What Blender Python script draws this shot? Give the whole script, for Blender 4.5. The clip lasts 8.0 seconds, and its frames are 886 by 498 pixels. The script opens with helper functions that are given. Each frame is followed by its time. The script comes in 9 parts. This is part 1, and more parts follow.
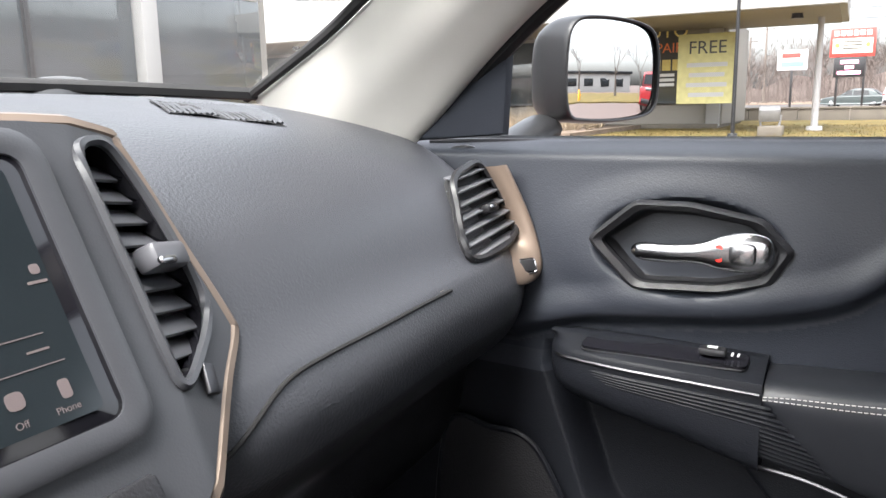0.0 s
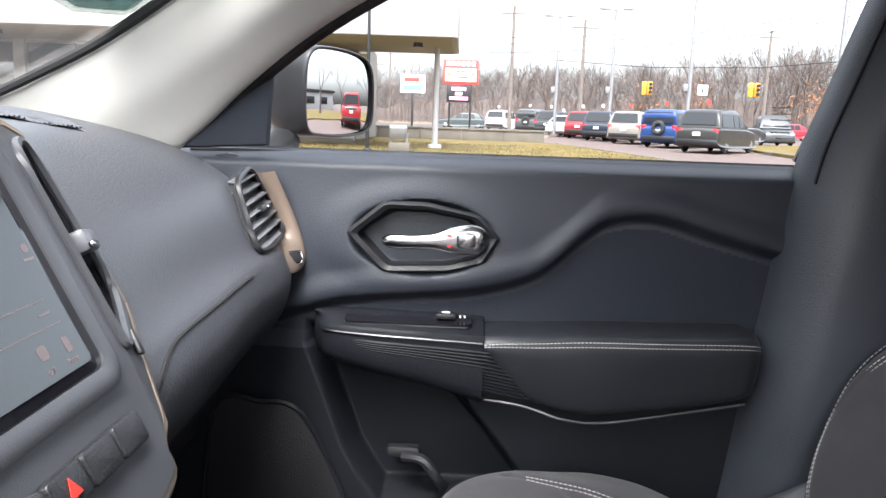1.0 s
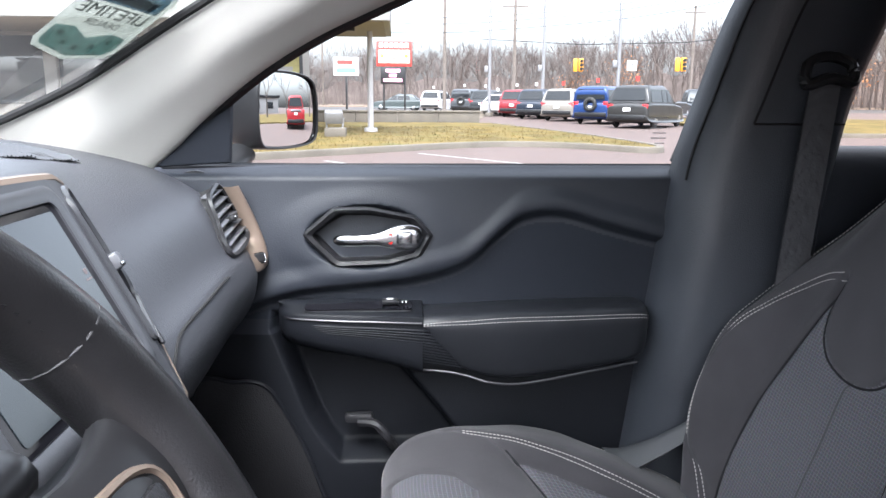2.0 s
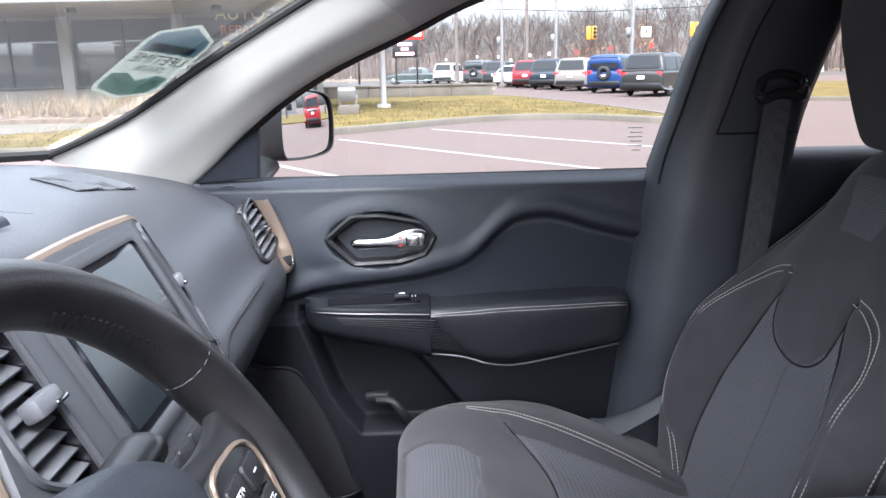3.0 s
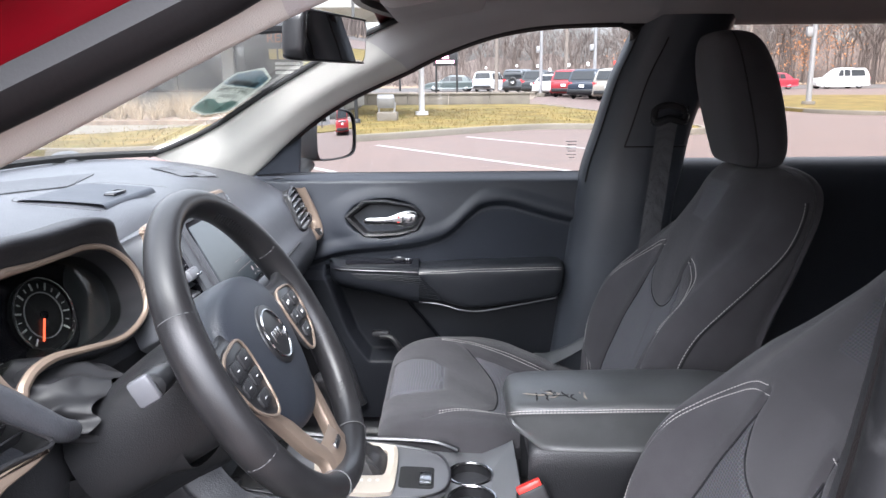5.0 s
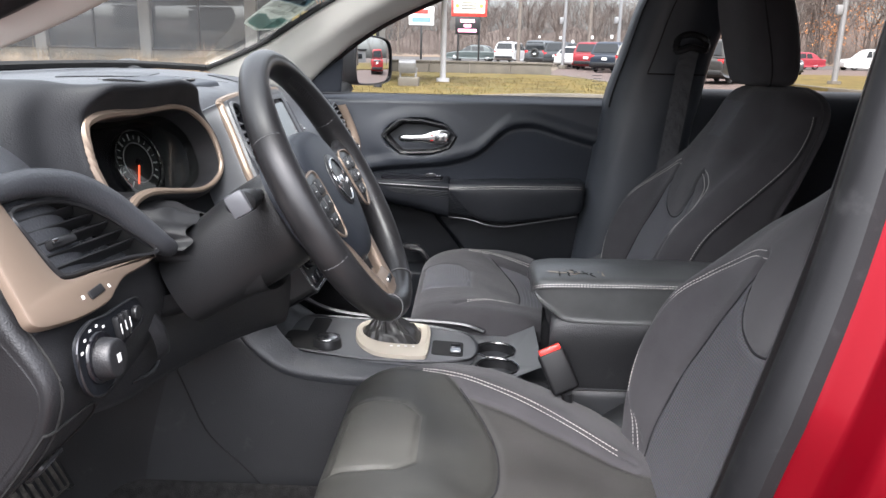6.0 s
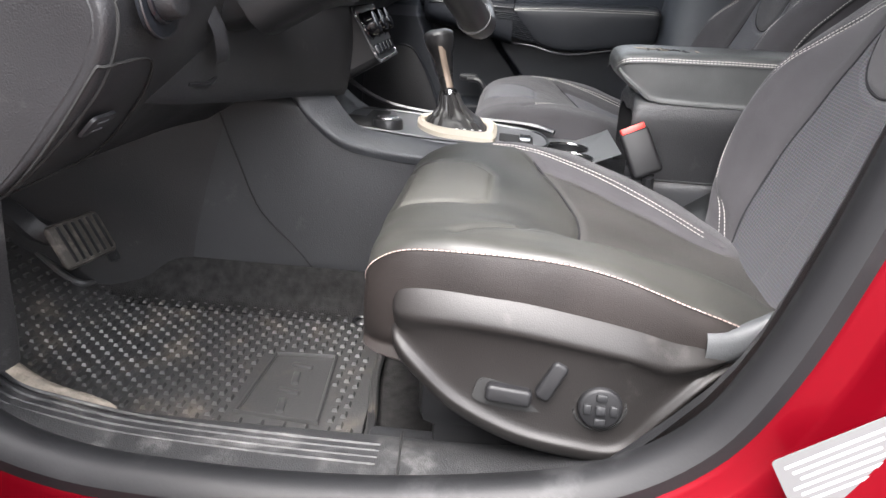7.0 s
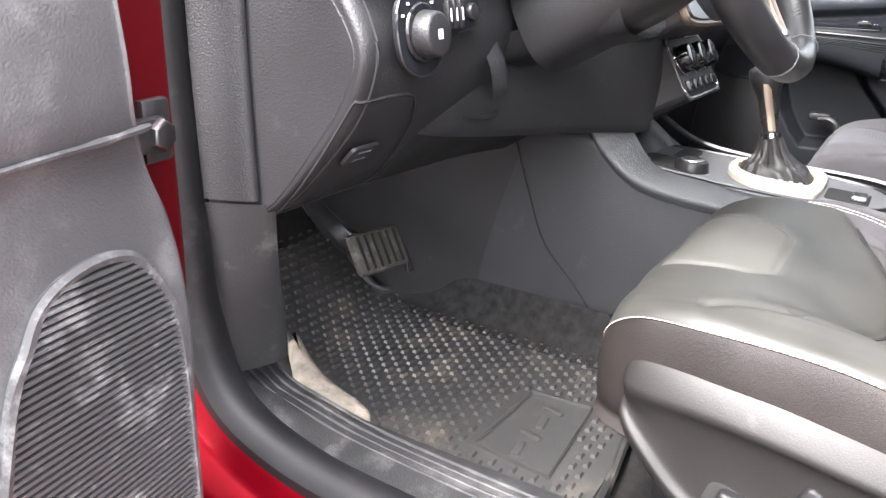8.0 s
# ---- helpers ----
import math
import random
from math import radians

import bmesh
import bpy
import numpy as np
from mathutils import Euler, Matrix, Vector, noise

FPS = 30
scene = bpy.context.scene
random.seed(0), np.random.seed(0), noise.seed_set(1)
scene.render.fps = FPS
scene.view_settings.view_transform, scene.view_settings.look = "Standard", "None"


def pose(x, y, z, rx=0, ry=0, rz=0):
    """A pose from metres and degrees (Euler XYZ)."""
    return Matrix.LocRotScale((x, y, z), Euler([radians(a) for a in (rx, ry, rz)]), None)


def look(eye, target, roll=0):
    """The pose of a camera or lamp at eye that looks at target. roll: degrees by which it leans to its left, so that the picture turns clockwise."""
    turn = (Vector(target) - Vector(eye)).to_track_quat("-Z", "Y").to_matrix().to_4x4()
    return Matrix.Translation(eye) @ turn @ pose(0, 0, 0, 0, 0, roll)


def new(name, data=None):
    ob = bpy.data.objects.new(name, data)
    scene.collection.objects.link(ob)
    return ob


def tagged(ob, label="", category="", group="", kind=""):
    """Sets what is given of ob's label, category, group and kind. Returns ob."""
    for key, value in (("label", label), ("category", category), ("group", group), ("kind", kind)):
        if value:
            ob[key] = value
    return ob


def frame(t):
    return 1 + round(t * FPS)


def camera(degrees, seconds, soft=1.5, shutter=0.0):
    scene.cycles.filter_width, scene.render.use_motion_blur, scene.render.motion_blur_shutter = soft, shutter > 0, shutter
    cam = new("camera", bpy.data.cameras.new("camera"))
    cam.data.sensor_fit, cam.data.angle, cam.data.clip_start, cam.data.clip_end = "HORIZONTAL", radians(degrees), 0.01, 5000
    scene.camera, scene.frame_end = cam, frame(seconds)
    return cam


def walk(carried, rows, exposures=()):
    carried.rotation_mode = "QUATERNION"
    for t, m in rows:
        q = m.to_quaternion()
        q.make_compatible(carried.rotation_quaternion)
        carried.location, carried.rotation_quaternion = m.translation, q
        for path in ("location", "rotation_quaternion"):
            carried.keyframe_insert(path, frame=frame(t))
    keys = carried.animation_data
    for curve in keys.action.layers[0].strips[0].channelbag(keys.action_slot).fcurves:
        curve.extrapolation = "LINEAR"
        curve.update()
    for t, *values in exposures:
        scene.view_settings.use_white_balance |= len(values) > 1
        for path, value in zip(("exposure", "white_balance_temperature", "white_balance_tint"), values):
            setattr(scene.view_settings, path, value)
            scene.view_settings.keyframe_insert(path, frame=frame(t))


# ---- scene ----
cam = camera(60.7, 8.0)
PATH = [
    (0, (-0.108, -0.017, 1.22), (1.621, 0.918, 0.851), -1.0),
    (0.5, (-0.214, 0.045, 1.225), (1.716, 0.425, 0.864), 1.0),
    (1, (-0.321, 0.083, 1.227), (1.65, 0.126, 0.895), 2.0),
    (1.5, (-0.41, 0.087, 1.24), (1.56, -0.006, 0.908), 1.2),
    (2.8, (-0.666, 0.066, 1.361), (1.283, -0.017, 0.921), -1.1),
    (3, (-0.684, 0.065, 1.368), (1.264, -0.002, 0.92), -1.3),
    (3.5, (-0.698, 0.063, 1.364), (1.25, 0.03, 0.914), -1.4),
    (4, (-0.859, 0.039, 1.376), (1.09, 0.025, 0.93), -1.2),
    (5.3, (-1.338, -0.058, 1.418), (0.615, -0.011, 0.986), -0.1),
    (5.5, (-1.388, -0.055, 1.412), (0.56, 0.0, 0.966), 0.3),
    (6, (-1.42, -0.015, 1.296), (0.515, 0.052, 0.795), 1.3),
    (6.5, (-1.406, 0.021, 1.094), (0.503, 0.119, 0.505), 2.5),
    (7, (-1.401, 0.042, 1.011), (0.473, 0.177, 0.324), 3.5),
    (7.5, (-1.383, 0.041, 1.022), (0.438, 0.463, 0.312), 3.2),
    (8, (-1.31, -0.041, 1.029), (0.295, 0.94, 0.35), 2.2),
]
walk(cam, [(t, look(eye, target, roll)) for t, eye, target, roll in PATH], [(0.0, 2.95, 6400, 13), (1.5, 2.95, 6050, 13), (3.0, 2.95, 5850, 13), (4.0, 3.0, 5850, 13), (5.3, 2.88, 6100, 14), (6.0, 2.52, 6250, 13), (6.5, 2.75, 6350, 13), (7.0, 3.15, 6450, 12), (7.5, 3.45, 6450, 12), (8.0, 3.75, 6450, 13)])

# ---- world and light: a bright overcast sky ----
world = bpy.data.worlds.new("sky")
scene.world = world
world.use_nodes = True
wn = world.node_tree
sky = wn.nodes.new("ShaderNodeTexSky")
sky.sky_type, sky.sun_disc = "NISHITA", False
sky.sun_elevation, sky.sun_rotation = radians(59), radians(277)
sky.air_density, sky.dust_density, sky.ozone_density = 1.0, 6.0, 1.0
grey = wn.nodes.new("ShaderNodeHueSaturation")
grey.inputs["Saturation"].default_value = 0.28
wn.links.new(sky.outputs[0], grey.inputs["Color"])
bg = wn.nodes["Background"]
wn.links.new(grey.outputs[0], bg.inputs["Color"])
bg.inputs["Strength"].default_value = 0.19
sun_data = bpy.data.lights.new("sun", "SUN")
sun_data.energy, sun_data.angle, sun_data.color = 0.6, radians(90), (0.97, 0.985, 1.0)
sun = new("sun", sun_data)
sun.matrix_world = look((-26, 3, 44), (0, 0, 0))


# ---- materials ----
def nodes_of(name):
    m = bpy.data.materials.new(name)
    m.use_nodes = True
    nt = m.node_tree
    return m, nt, nt.nodes["Principled BSDF"]


def mat(name, colour, rough=0.5, metal=0.0, vary=0.12, scale=6.0, bump=0.0, bump_scale=400.0, bump_kind="noise",
        coat=0.0, sheen=0.0, dirt=None, dirt_scale=9.0, dirt_at=0.62, dirt_mix=0.5, rough_vary=0.1, spec=0.5):
    """A surface with broad mottling, fine relief and, where given, dirt or wear of another colour."""
    m, nt, b = nodes_of(name)
    co = nt.nodes.new("ShaderNodeTexCoord")
    n1 = nt.nodes.new("ShaderNodeTexNoise")
    n1.inputs["Scale"].default_value, n1.inputs["Detail"].default_value = scale, 6
    nt.links.new(co.outputs["Object"], n1.inputs["Vector"])
    ramp = nt.nodes.new("ShaderNodeValToRGB")
    lo = [c * (1 - vary) for c in colour]
    hi = [min(1, c * (1 + vary)) for c in colour]
    ramp.color_ramp.elements[0].color, ramp.color_ramp.elements[1].color = (*lo, 1), (*hi, 1)
    ramp.color_ramp.elements[0].position, ramp.color_ramp.elements[1].position = 0.3, 0.7
    nt.links.new(n1.outputs["Fac"], ramp.inputs["Fac"])
    out = ramp.outputs["Color"]
    if dirt:
        n3 = nt.nodes.new("ShaderNodeTexNoise")
        n3.inputs["Scale"].default_value, n3.inputs["Detail"].default_value, n3.inputs["Roughness"].default_value = dirt_scale, 10, 0.72
        nt.links.new(co.outputs["Object"], n3.inputs["Vector"])
        r3 = nt.nodes.new("ShaderNodeValToRGB")
        r3.color_ramp.elements[0].position, r3.color_ramp.elements[1].position = dirt_at, min(1, dirt_at + 0.2)
        r3.color_ramp.elements[1].color = (dirt_mix,) * 3 + (1,)
        nt.links.new(n3.outputs["Fac"], r3.inputs["Fac"])
        mix = nt.nodes.new("ShaderNodeMix")
        mix.data_type = "RGBA"
        nt.links.new(r3.outputs["Color"], mix.inputs["Factor"])
        nt.links.new(out, mix.inputs["A"])
        mix.inputs["B"].default_value = (*dirt, 1)
        out = mix.outputs["Result"]
    nt.links.new(out, b.inputs["Base Color"])
    b.inputs["Metallic"].default_value = metal
    b.inputs["Specular IOR Level"].default_value = spec
    b.inputs["Coat Weight"].default_value = coat
    b.inputs["Coat Roughness"].default_value = 0.05
    b.inputs["Sheen Weight"].default_value = sheen
    mr = nt.nodes.new("ShaderNodeMapRange")
    mr.inputs["To Min"].default_value, mr.inputs["To Max"].default_value = max(0, rough - rough_vary), min(1, rough + rough_vary)
    nt.links.new(n1.outputs["Fac"], mr.inputs["Value"])
    nt.links.new(mr.outputs["Result"], b.inputs["Roughness"])
    if bump:
        if bump_kind == "cells":
            n2 = nt.nodes.new("ShaderNodeTexVoronoi")
            n2.feature = "SMOOTH_F1"
            h = n2.outputs["Distance"]
        elif bump_kind == "weave":
            n2 = nt.nodes.new("ShaderNodeTexWave")
            n2.inputs["Distortion"].default_value = 1.0
            h = n2.outputs["Fac"]
        else:
            n2 = nt.nodes.new("ShaderNodeTexNoise")
            n2.inputs["Detail"].default_value = 3
            h = n2.outputs["Fac"]
        n2.inputs["Scale"].default_value = bump_scale
        nt.links.new(co.outputs["Object"], n2.inputs["Vector"])
        bp = nt.nodes.new("ShaderNodeBump")
        bp.inputs["Strength"].default_value, bp.inputs["Distance"].default_value = bump, 0.002
        nt.links.new(h, bp.inputs["Height"])
        nt.links.new(bp.outputs[0], b.inputs["Normal"])
    return m


def glow(name, colour, strength):
    m, nt, b = nodes_of(name)
    b.inputs["Base Color"].default_value = (*colour, 1)
    b.inputs["Emission Color"].default_value = (*colour, 1)
    b.inputs["Emission Strength"].default_value = strength
    return m


def pane_mat(name, tint, gloss=0.06, haze=0.0):
    """Thin glass: clear with a faint mirror image that grows at grazing angles, and a painted veil of glare."""
    m, nt, b = nodes_of(name)
    nt.nodes.remove(b)
    tr = nt.nodes.new("ShaderNodeBsdfTransparent")
    tr.inputs["Color"].default_value = (*tint, 1)
    gl = nt.nodes.new("ShaderNodeBsdfGlossy")
    gl.inputs["Roughness"].default_value = 0.01
    fr = nt.nodes.new("ShaderNodeLayerWeight")
    pw = nt.nodes.new("ShaderNodeMath")
    pw.operation = "POWER"
    nt.links.new(fr.outputs["Facing"], pw.inputs[0])
    pw.inputs[1].default_value = 5.0
    ma = nt.nodes.new("ShaderNodeMath")
    ma.operation = "MULTIPLY_ADD"
    nt.links.new(pw.outputs[0], ma.inputs[0])
    ma.inputs[1].default_value, ma.inputs[2].default_value = 0.5, gloss * 0.5
    mx = nt.nodes.new("ShaderNodeMixShader")
    nt.links.new(ma.outputs[0], mx.inputs["Fac"])
    nt.links.new(tr.outputs[0], mx.inputs[1])
    nt.links.new(gl.outputs[0], mx.inputs[2])
    out = mx.outputs[0]
    if haze:
        co = nt.nodes.new("ShaderNodeTexCoord")
        no = nt.nodes.new("ShaderNodeTexNoise")
        no.inputs["Scale"].default_value, no.inputs["Detail"].default_value = 5.0, 8
        nt.links.new(co.outputs["Object"], no.inputs["Vector"])
        mr = nt.nodes.new("ShaderNodeMapRange")
        mr.inputs["To Min"].default_value, mr.inputs["To Max"].default_value = haze * 0.4, haze * 1.6
        nt.links.new(no.outputs["Fac"], mr.inputs["Value"])
        # translucent share: a veil of glare put into the glass itself
        veil = nt.nodes.new("ShaderNodeBsdfTranslucent")
        veil.inputs["Color"].default_value = (0.75, 0.74, 0.72, 1)
        mh = nt.nodes.new("ShaderNodeMixShader")
        nt.links.new(mr.outputs["Result"], mh.inputs["Fac"])
        nt.links.new(out, mh.inputs[1])
        nt.links.new(veil.outputs[0], mh.inputs[2])
        out = mh.outputs[0]
    nt.links.new(out, nt.nodes["Material Output"].inputs["Surface"])
    return m


SOFT = mat("soft_touch_black", (0.0185, 0.0215, 0.0275), 0.48, bump=0.22, bump_scale=520, vary=0.1, spec=0.38)
HARD = mat("hard_black_plastic", (0.0140, 0.0142, 0.0155), 0.40, bump=0.36, bump_scale=480, vary=0.2, rough_vary=0.14, dirt=(0.16, 0.155, 0.15), dirt_scale=14, dirt_at=0.62, dirt_mix=0.35, spec=0.46)
WORN = mat("scuffed_black_plastic", (0.019, 0.0192, 0.020), 0.44, bump=0.4, bump_scale=520, rough_vary=0.15, dirt=(0.22, 0.215, 0.21), dirt_scale=17, dirt_at=0.54, dirt_mix=0.36, spec=0.4)
SATIN = mat("satin_black_plastic", (0.014, 0.0142, 0.0152), 0.34, vary=0.1, spec=0.38)
GLOSSY = mat("gloss_black_plastic", (0.008, 0.008, 0.010), 0.08, vary=0.1, rough_vary=0.03)
FABRIC = mat("black_seat_cloth", (0.046, 0.0438, 0.0470), 0.85, bump=0.5, bump_scale=900, sheen=0.12, vary=0.15, scale=12, spec=0.2)
LEATHER = mat("black_seat_leather", (0.026, 0.025, 0.025), 0.42, bump=0.12, bump_scale=800, vary=0.15, scale=14, spec=0.45)
WHEELSKIN = mat("worn_wheel_leather", (0.013, 0.0128, 0.0135), 0.33, bump=0.12, bump_scale=700, vary=0.2, scale=25, spec=0.42)
TAN = mat("champagne_satin_trim", (0.205, 0.158, 0.122), 0.42, metal=0.5, vary=0.04)
PILLAR = mat("light_grey_pillar_cloth", (0.43, 0.42, 0.385), 0.8, bump=0.25, bump_scale=900, vary=0.04, spec=0.2)
LINER = mat("grey_headliner", (0.36, 0.35, 0.34), 0.95, bump=0.3, bump_scale=700, vary=0.05, spec=0.1)
CHROME = mat("chrome", (0.36, 0.365, 0.37), 0.2, metal=1.0, vary=0.04, rough_vary=0.05)
DIMCHROME = mat("dim_grey_chrome", (0.1, 0.1, 0.105), 0.42, metal=1.0, vary=0.04)
# slat base lifted for the highlights on black blades; grey parts use it too
SLAT = mat("highlit_grey_slat_plastic", (0.085, 0.087, 0.094), 0.34, vary=0.1, spec=0.5)
DULLCHROME = mat("satin_chrome", (0.62, 0.62, 0.63), 0.24, metal=1.0, vary=0.04)
RED = mat("deep_cherry_red_paint", (0.128, 0.0010, 0.0052), 0.32, metal=0.6, coat=0.08, vary=0.02, scale=3, spec=0.14)
RUBBER = mat("door_seal_rubber", (0.0060, 0.0061, 0.0068), 0.5, bump=0.07, bump_scale=300, vary=0.25, dirt=(0.09, 0.09, 0.092), dirt_scale=9, dirt_at=0.55, dirt_mix=0.35, spec=0.3)
CARPET = mat("black_carpet", (0.020, 0.0195, 0.0195), 1.0, bump=1.0, bump_scale=500, vary=0.4, scale=60, dirt=(0.10, 0.09, 0.08), dirt_scale=60, dirt_at=0.64, dirt_mix=0.6, spec=0.1)
MATRUBBER = mat("black_mat_rubber", (0.030, 0.0297, 0.0297), 0.36, bump=0.2, bump_scale=300, dirt=(0.18, 0.15, 0.12), dirt_scale=11, dirt_at=0.54, dirt_mix=0.5, spec=0.7)
LINT = mat("exposed_pale_lining", (0.26, 0.225, 0.185), 0.95, bump=1.0, bump_scale=120, vary=0.35, scale=40)
THREAD = mat("pale_grey_thread", (0.42, 0.4, 0.38), 0.7, vary=0.1)
# near-black of seams; also drawn for shade in vents and the bin mouth
SEAMBLACK = mat("dark_seam_and_shade", (0.006, 0.006, 0.006), 0.8, vary=0.1)
STEEL = mat("bare_steel", (0.13, 0.13, 0.135), 0.4, metal=1.0, vary=0.2, scale=40)
WEB = mat("black_belt_webbing", (0.055, 0.055, 0.059), 0.7, bump=0.8, bump_scale=120, bump_kind="weave")
WHITEPRINT = mat("white_print", (0.75, 0.75, 0.74), 0.6, vary=0.03)
GREYPRINT = mat("grey_print", (0.30, 0.30, 0.31), 0.6, vary=0.03)
REDPLASTIC = mat("red_plastic", (0.75, 0.03, 0.02), 0.35, vary=0.05)
MIRROR = mat("mirror_glass", (0.86, 0.87, 0.88), 0.008, metal=1.0, vary=0.01, rough_vary=0.004)
GLASS = pane_mat("clear_window_glass", (0.645, 0.66, 0.645))
HAZEDGLASS = pane_mat("hazed_windscreen_glass", (0.70, 0.72, 0.69), haze=0.017)
SCREEN = mat("dark_screen_glass", (0.012, 0.016, 0.018), 0.14, vary=0.15, scale=8, rough_vary=0.05, dirt=(0.2, 0.2, 0.2), dirt_scale=60, dirt_at=0.7, dirt_mix=0.3, spec=0.6)


def grid_cloth(name, base, line, pitch):
    """Cloth with a fine woven grid of lighter lines."""
    m, nt, b = nodes_of(name)
    co = nt.nodes.new("ShaderNodeTexCoord")
    br = nt.nodes.new("ShaderNodeTexBrick")
    br.offset, br.inputs["Scale"].default_value = 0.0, 1.0
    br.inputs["Color1"].default_value = br.inputs["Color2"].default_value = (*base, 1)
    br.inputs["Mortar"].default_value = (*line, 1)
    br.inputs["Brick Width"].default_value = br.inputs["Row Height"].default_value = pitch
    br.inputs["Mortar Size"].default_value = pitch * 0.09
    mp = nt.nodes.new("ShaderNodeMapping")
    nt.links.new(co.outputs["Object"], mp.inputs["Vector"])
    sep = nt.nodes.new("ShaderNodeSeparateXYZ")
    nt.links.new(mp.outputs[0], sep.inputs[0])
    add = nt.nodes.new("ShaderNodeMath")
    add.operation = "SUBTRACT"
    nt.links.new(sep.outputs["Y"], add.inputs[0])
    nt.links.new(sep.outputs["Z"], add.inputs[1])
    cmb = nt.nodes.new("ShaderNodeCombineXYZ")
    nt.links.new(sep.outputs["X"], cmb.inputs["X"])
    nt.links.new(add.outputs[0], cmb.inputs["Y"])
    nt.links.new(cmb.outputs[0], br.inputs["Vector"])
    no = nt.nodes.new("ShaderNodeTexNoise")
    no.inputs["Scale"].default_value = 500
    nt.links.new(co.outputs["Object"], no.inputs["Vector"])
    mx = nt.nodes.new("ShaderNodeMix")
    mx.data_type, mx.blend_type = "RGBA", "MULTIPLY"
    mx.inputs["Factor"].default_value = 0.7
    nt.links.new(br.outputs["Color"], mx.inputs["A"])
    nt.links.new(no.outputs["Color"], mx.inputs["B"])
    nt.links.new(mx.outputs["Result"], b.inputs["Base Color"])
    b.inputs["Roughness"].default_value = 0.9
    b.inputs["Sheen Weight"].default_value = 0.03
    bp = nt.nodes.new("ShaderNodeBump")
    bp.inputs["Strength"].default_value, bp.inputs["Distance"].default_value = 0.6, 0.001
    nt.links.new(br.outputs["Fac"], bp.inputs["Height"])
    nt.links.new(bp.outputs[0], b.inputs["Normal"])
    return m


MESHCLOTH = grid_cloth("grey_grid_seat_cloth", (0.100, 0.099, 0.110), (0.175, 0.172, 0.190), 0.0058)
# same grid cloth, its colours dimmed for the driver's backrest
DIMMESH = grid_cloth("dimmed_grid_seat_cloth", (0.062, 0.061, 0.068), (0.112, 0.110, 0.122), 0.0058)


# ---- mesh helpers ----
def cat(pts, t, closed=False):
    """A point on the smooth curve through pts, t from 0 to 1."""
    n = len(pts)
    seg = n if closed else n - 1
    f = min(max(t, 0.0), 1.0) * seg
    i = min(int(f), seg - 1)
    f -= i
    def p(k):
        return Vector(pts[k % n] if closed else pts[min(max(k, 0), n - 1)])
    a, b, c, d = p(i - 1), p(i), p(i + 1), p(i + 2)
    return 0.5 * (2 * b + (c - a) * f + (2 * a - 5 * b + 4 * c - d) * f * f + (3 * b - a - 3 * c + d) * f ** 3)


def curve(pts, n, closed=False):
    return [cat(pts, i / (n if closed else n - 1), closed) for i in range(n)]


class Loft:
    """A smooth skin over profiles; u runs along a profile, v from profile to profile."""

    def __init__(self, profiles, closed=False):
        self.profiles, self.closed = [[Vector(p) for p in q] for q in profiles], closed

    def at(self, u, v):
        if self.closed:
            u %= 1.0
        return cat([cat(q, u, self.closed) for q in self.profiles], v)

    def normal(self, u, v):
        e = 0.004
        du = self.at(u + e, v) - self.at(u - e, v)
        dv = self.at(u, min(v + e, 1)) - self.at(u, max(v - e, 0))
        n = du.cross(dv)
        return n.normalized() if n.length > 0 else Vector((0, 0, 1))

    def mesh(self, nu, nv, caps=False, zone=None, flip=False):
        bm = bmesh.new()
        rows = []
        for j in range(nv):
            v = j / (nv - 1)
            if self.closed:
                rows.append([bm.verts.new(self.at(i / nu, v)) for i in range(nu)])
            else:
                rows.append([bm.verts.new(self.at(i / (nu - 1), v)) for i in range(nu)])
        cols = nu if self.closed else nu - 1
        for j in range(nv - 1):
            for i in range(cols):
                k = (i + 1) % nu
                f = bm.faces.new((rows[j][i], rows[j][k], rows[j + 1][k], rows[j + 1][i]))
                if zone:
                    f.material_index = zone((i + 0.5) / (nu if self.closed else nu - 1), (j + 0.5) / (nv - 1))
        if caps and self.closed:
            for r, back in ((rows[0], True), (rows[-1], False)):
                c = bm.verts.new(sum((q.co for q in r), Vector()) / len(r))
                for i in range(nu):
                    a, b = r[i], r[(i + 1) % nu]
                    bm.faces.new((b, a, c) if back else (a, b, c))
        bmesh.ops.recalc_face_normals(bm, faces=bm.faces)
        if flip:
            bmesh.ops.reverse_faces(bm, faces=bm.faces)
        return bm


def box_bm(sx, sy, sz, bevel=0.0, seg=2, at=(0, 0, 0), m=None):
    bm = bmesh.new()
    bmesh.ops.create_cube(bm, size=1.0)
    bmesh.ops.scale(bm, vec=(sx, sy, sz), verts=bm.verts)
    if bevel:
        bmesh.ops.bevel(bm, geom=bm.edges[:] + bm.verts[:], offset=bevel, segments=seg, profile=0.5, affect="EDGES")
    if m:
        bmesh.ops.transform(bm, matrix=m, verts=bm.verts)
    bmesh.ops.translate(bm, vec=at, verts=bm.verts)
    return bm


def cyl_bm(r1, r2, h, seg=24, bevel=0.0, m=None):
    """A capped round, from z = 0 to h, with its rims rounded."""
    bm = bmesh.new()
    bmesh.ops.create_cone(bm, cap_ends=True, segments=seg, radius1=r1, radius2=r2, depth=h)
    bmesh.ops.translate(bm, vec=(0, 0, h / 2), verts=bm.verts)
    if bevel:
        rim = [e for e in bm.edges if abs(e.verts[0].co.z - e.verts[1].co.z) < 1e-6]
        bmesh.ops.bevel(bm, geom=rim, offset=bevel, segments=2, profile=0.5, affect="EDGES")
    if m:
        bmesh.ops.transform(bm, matrix=m, verts=bm.verts)
    return bm


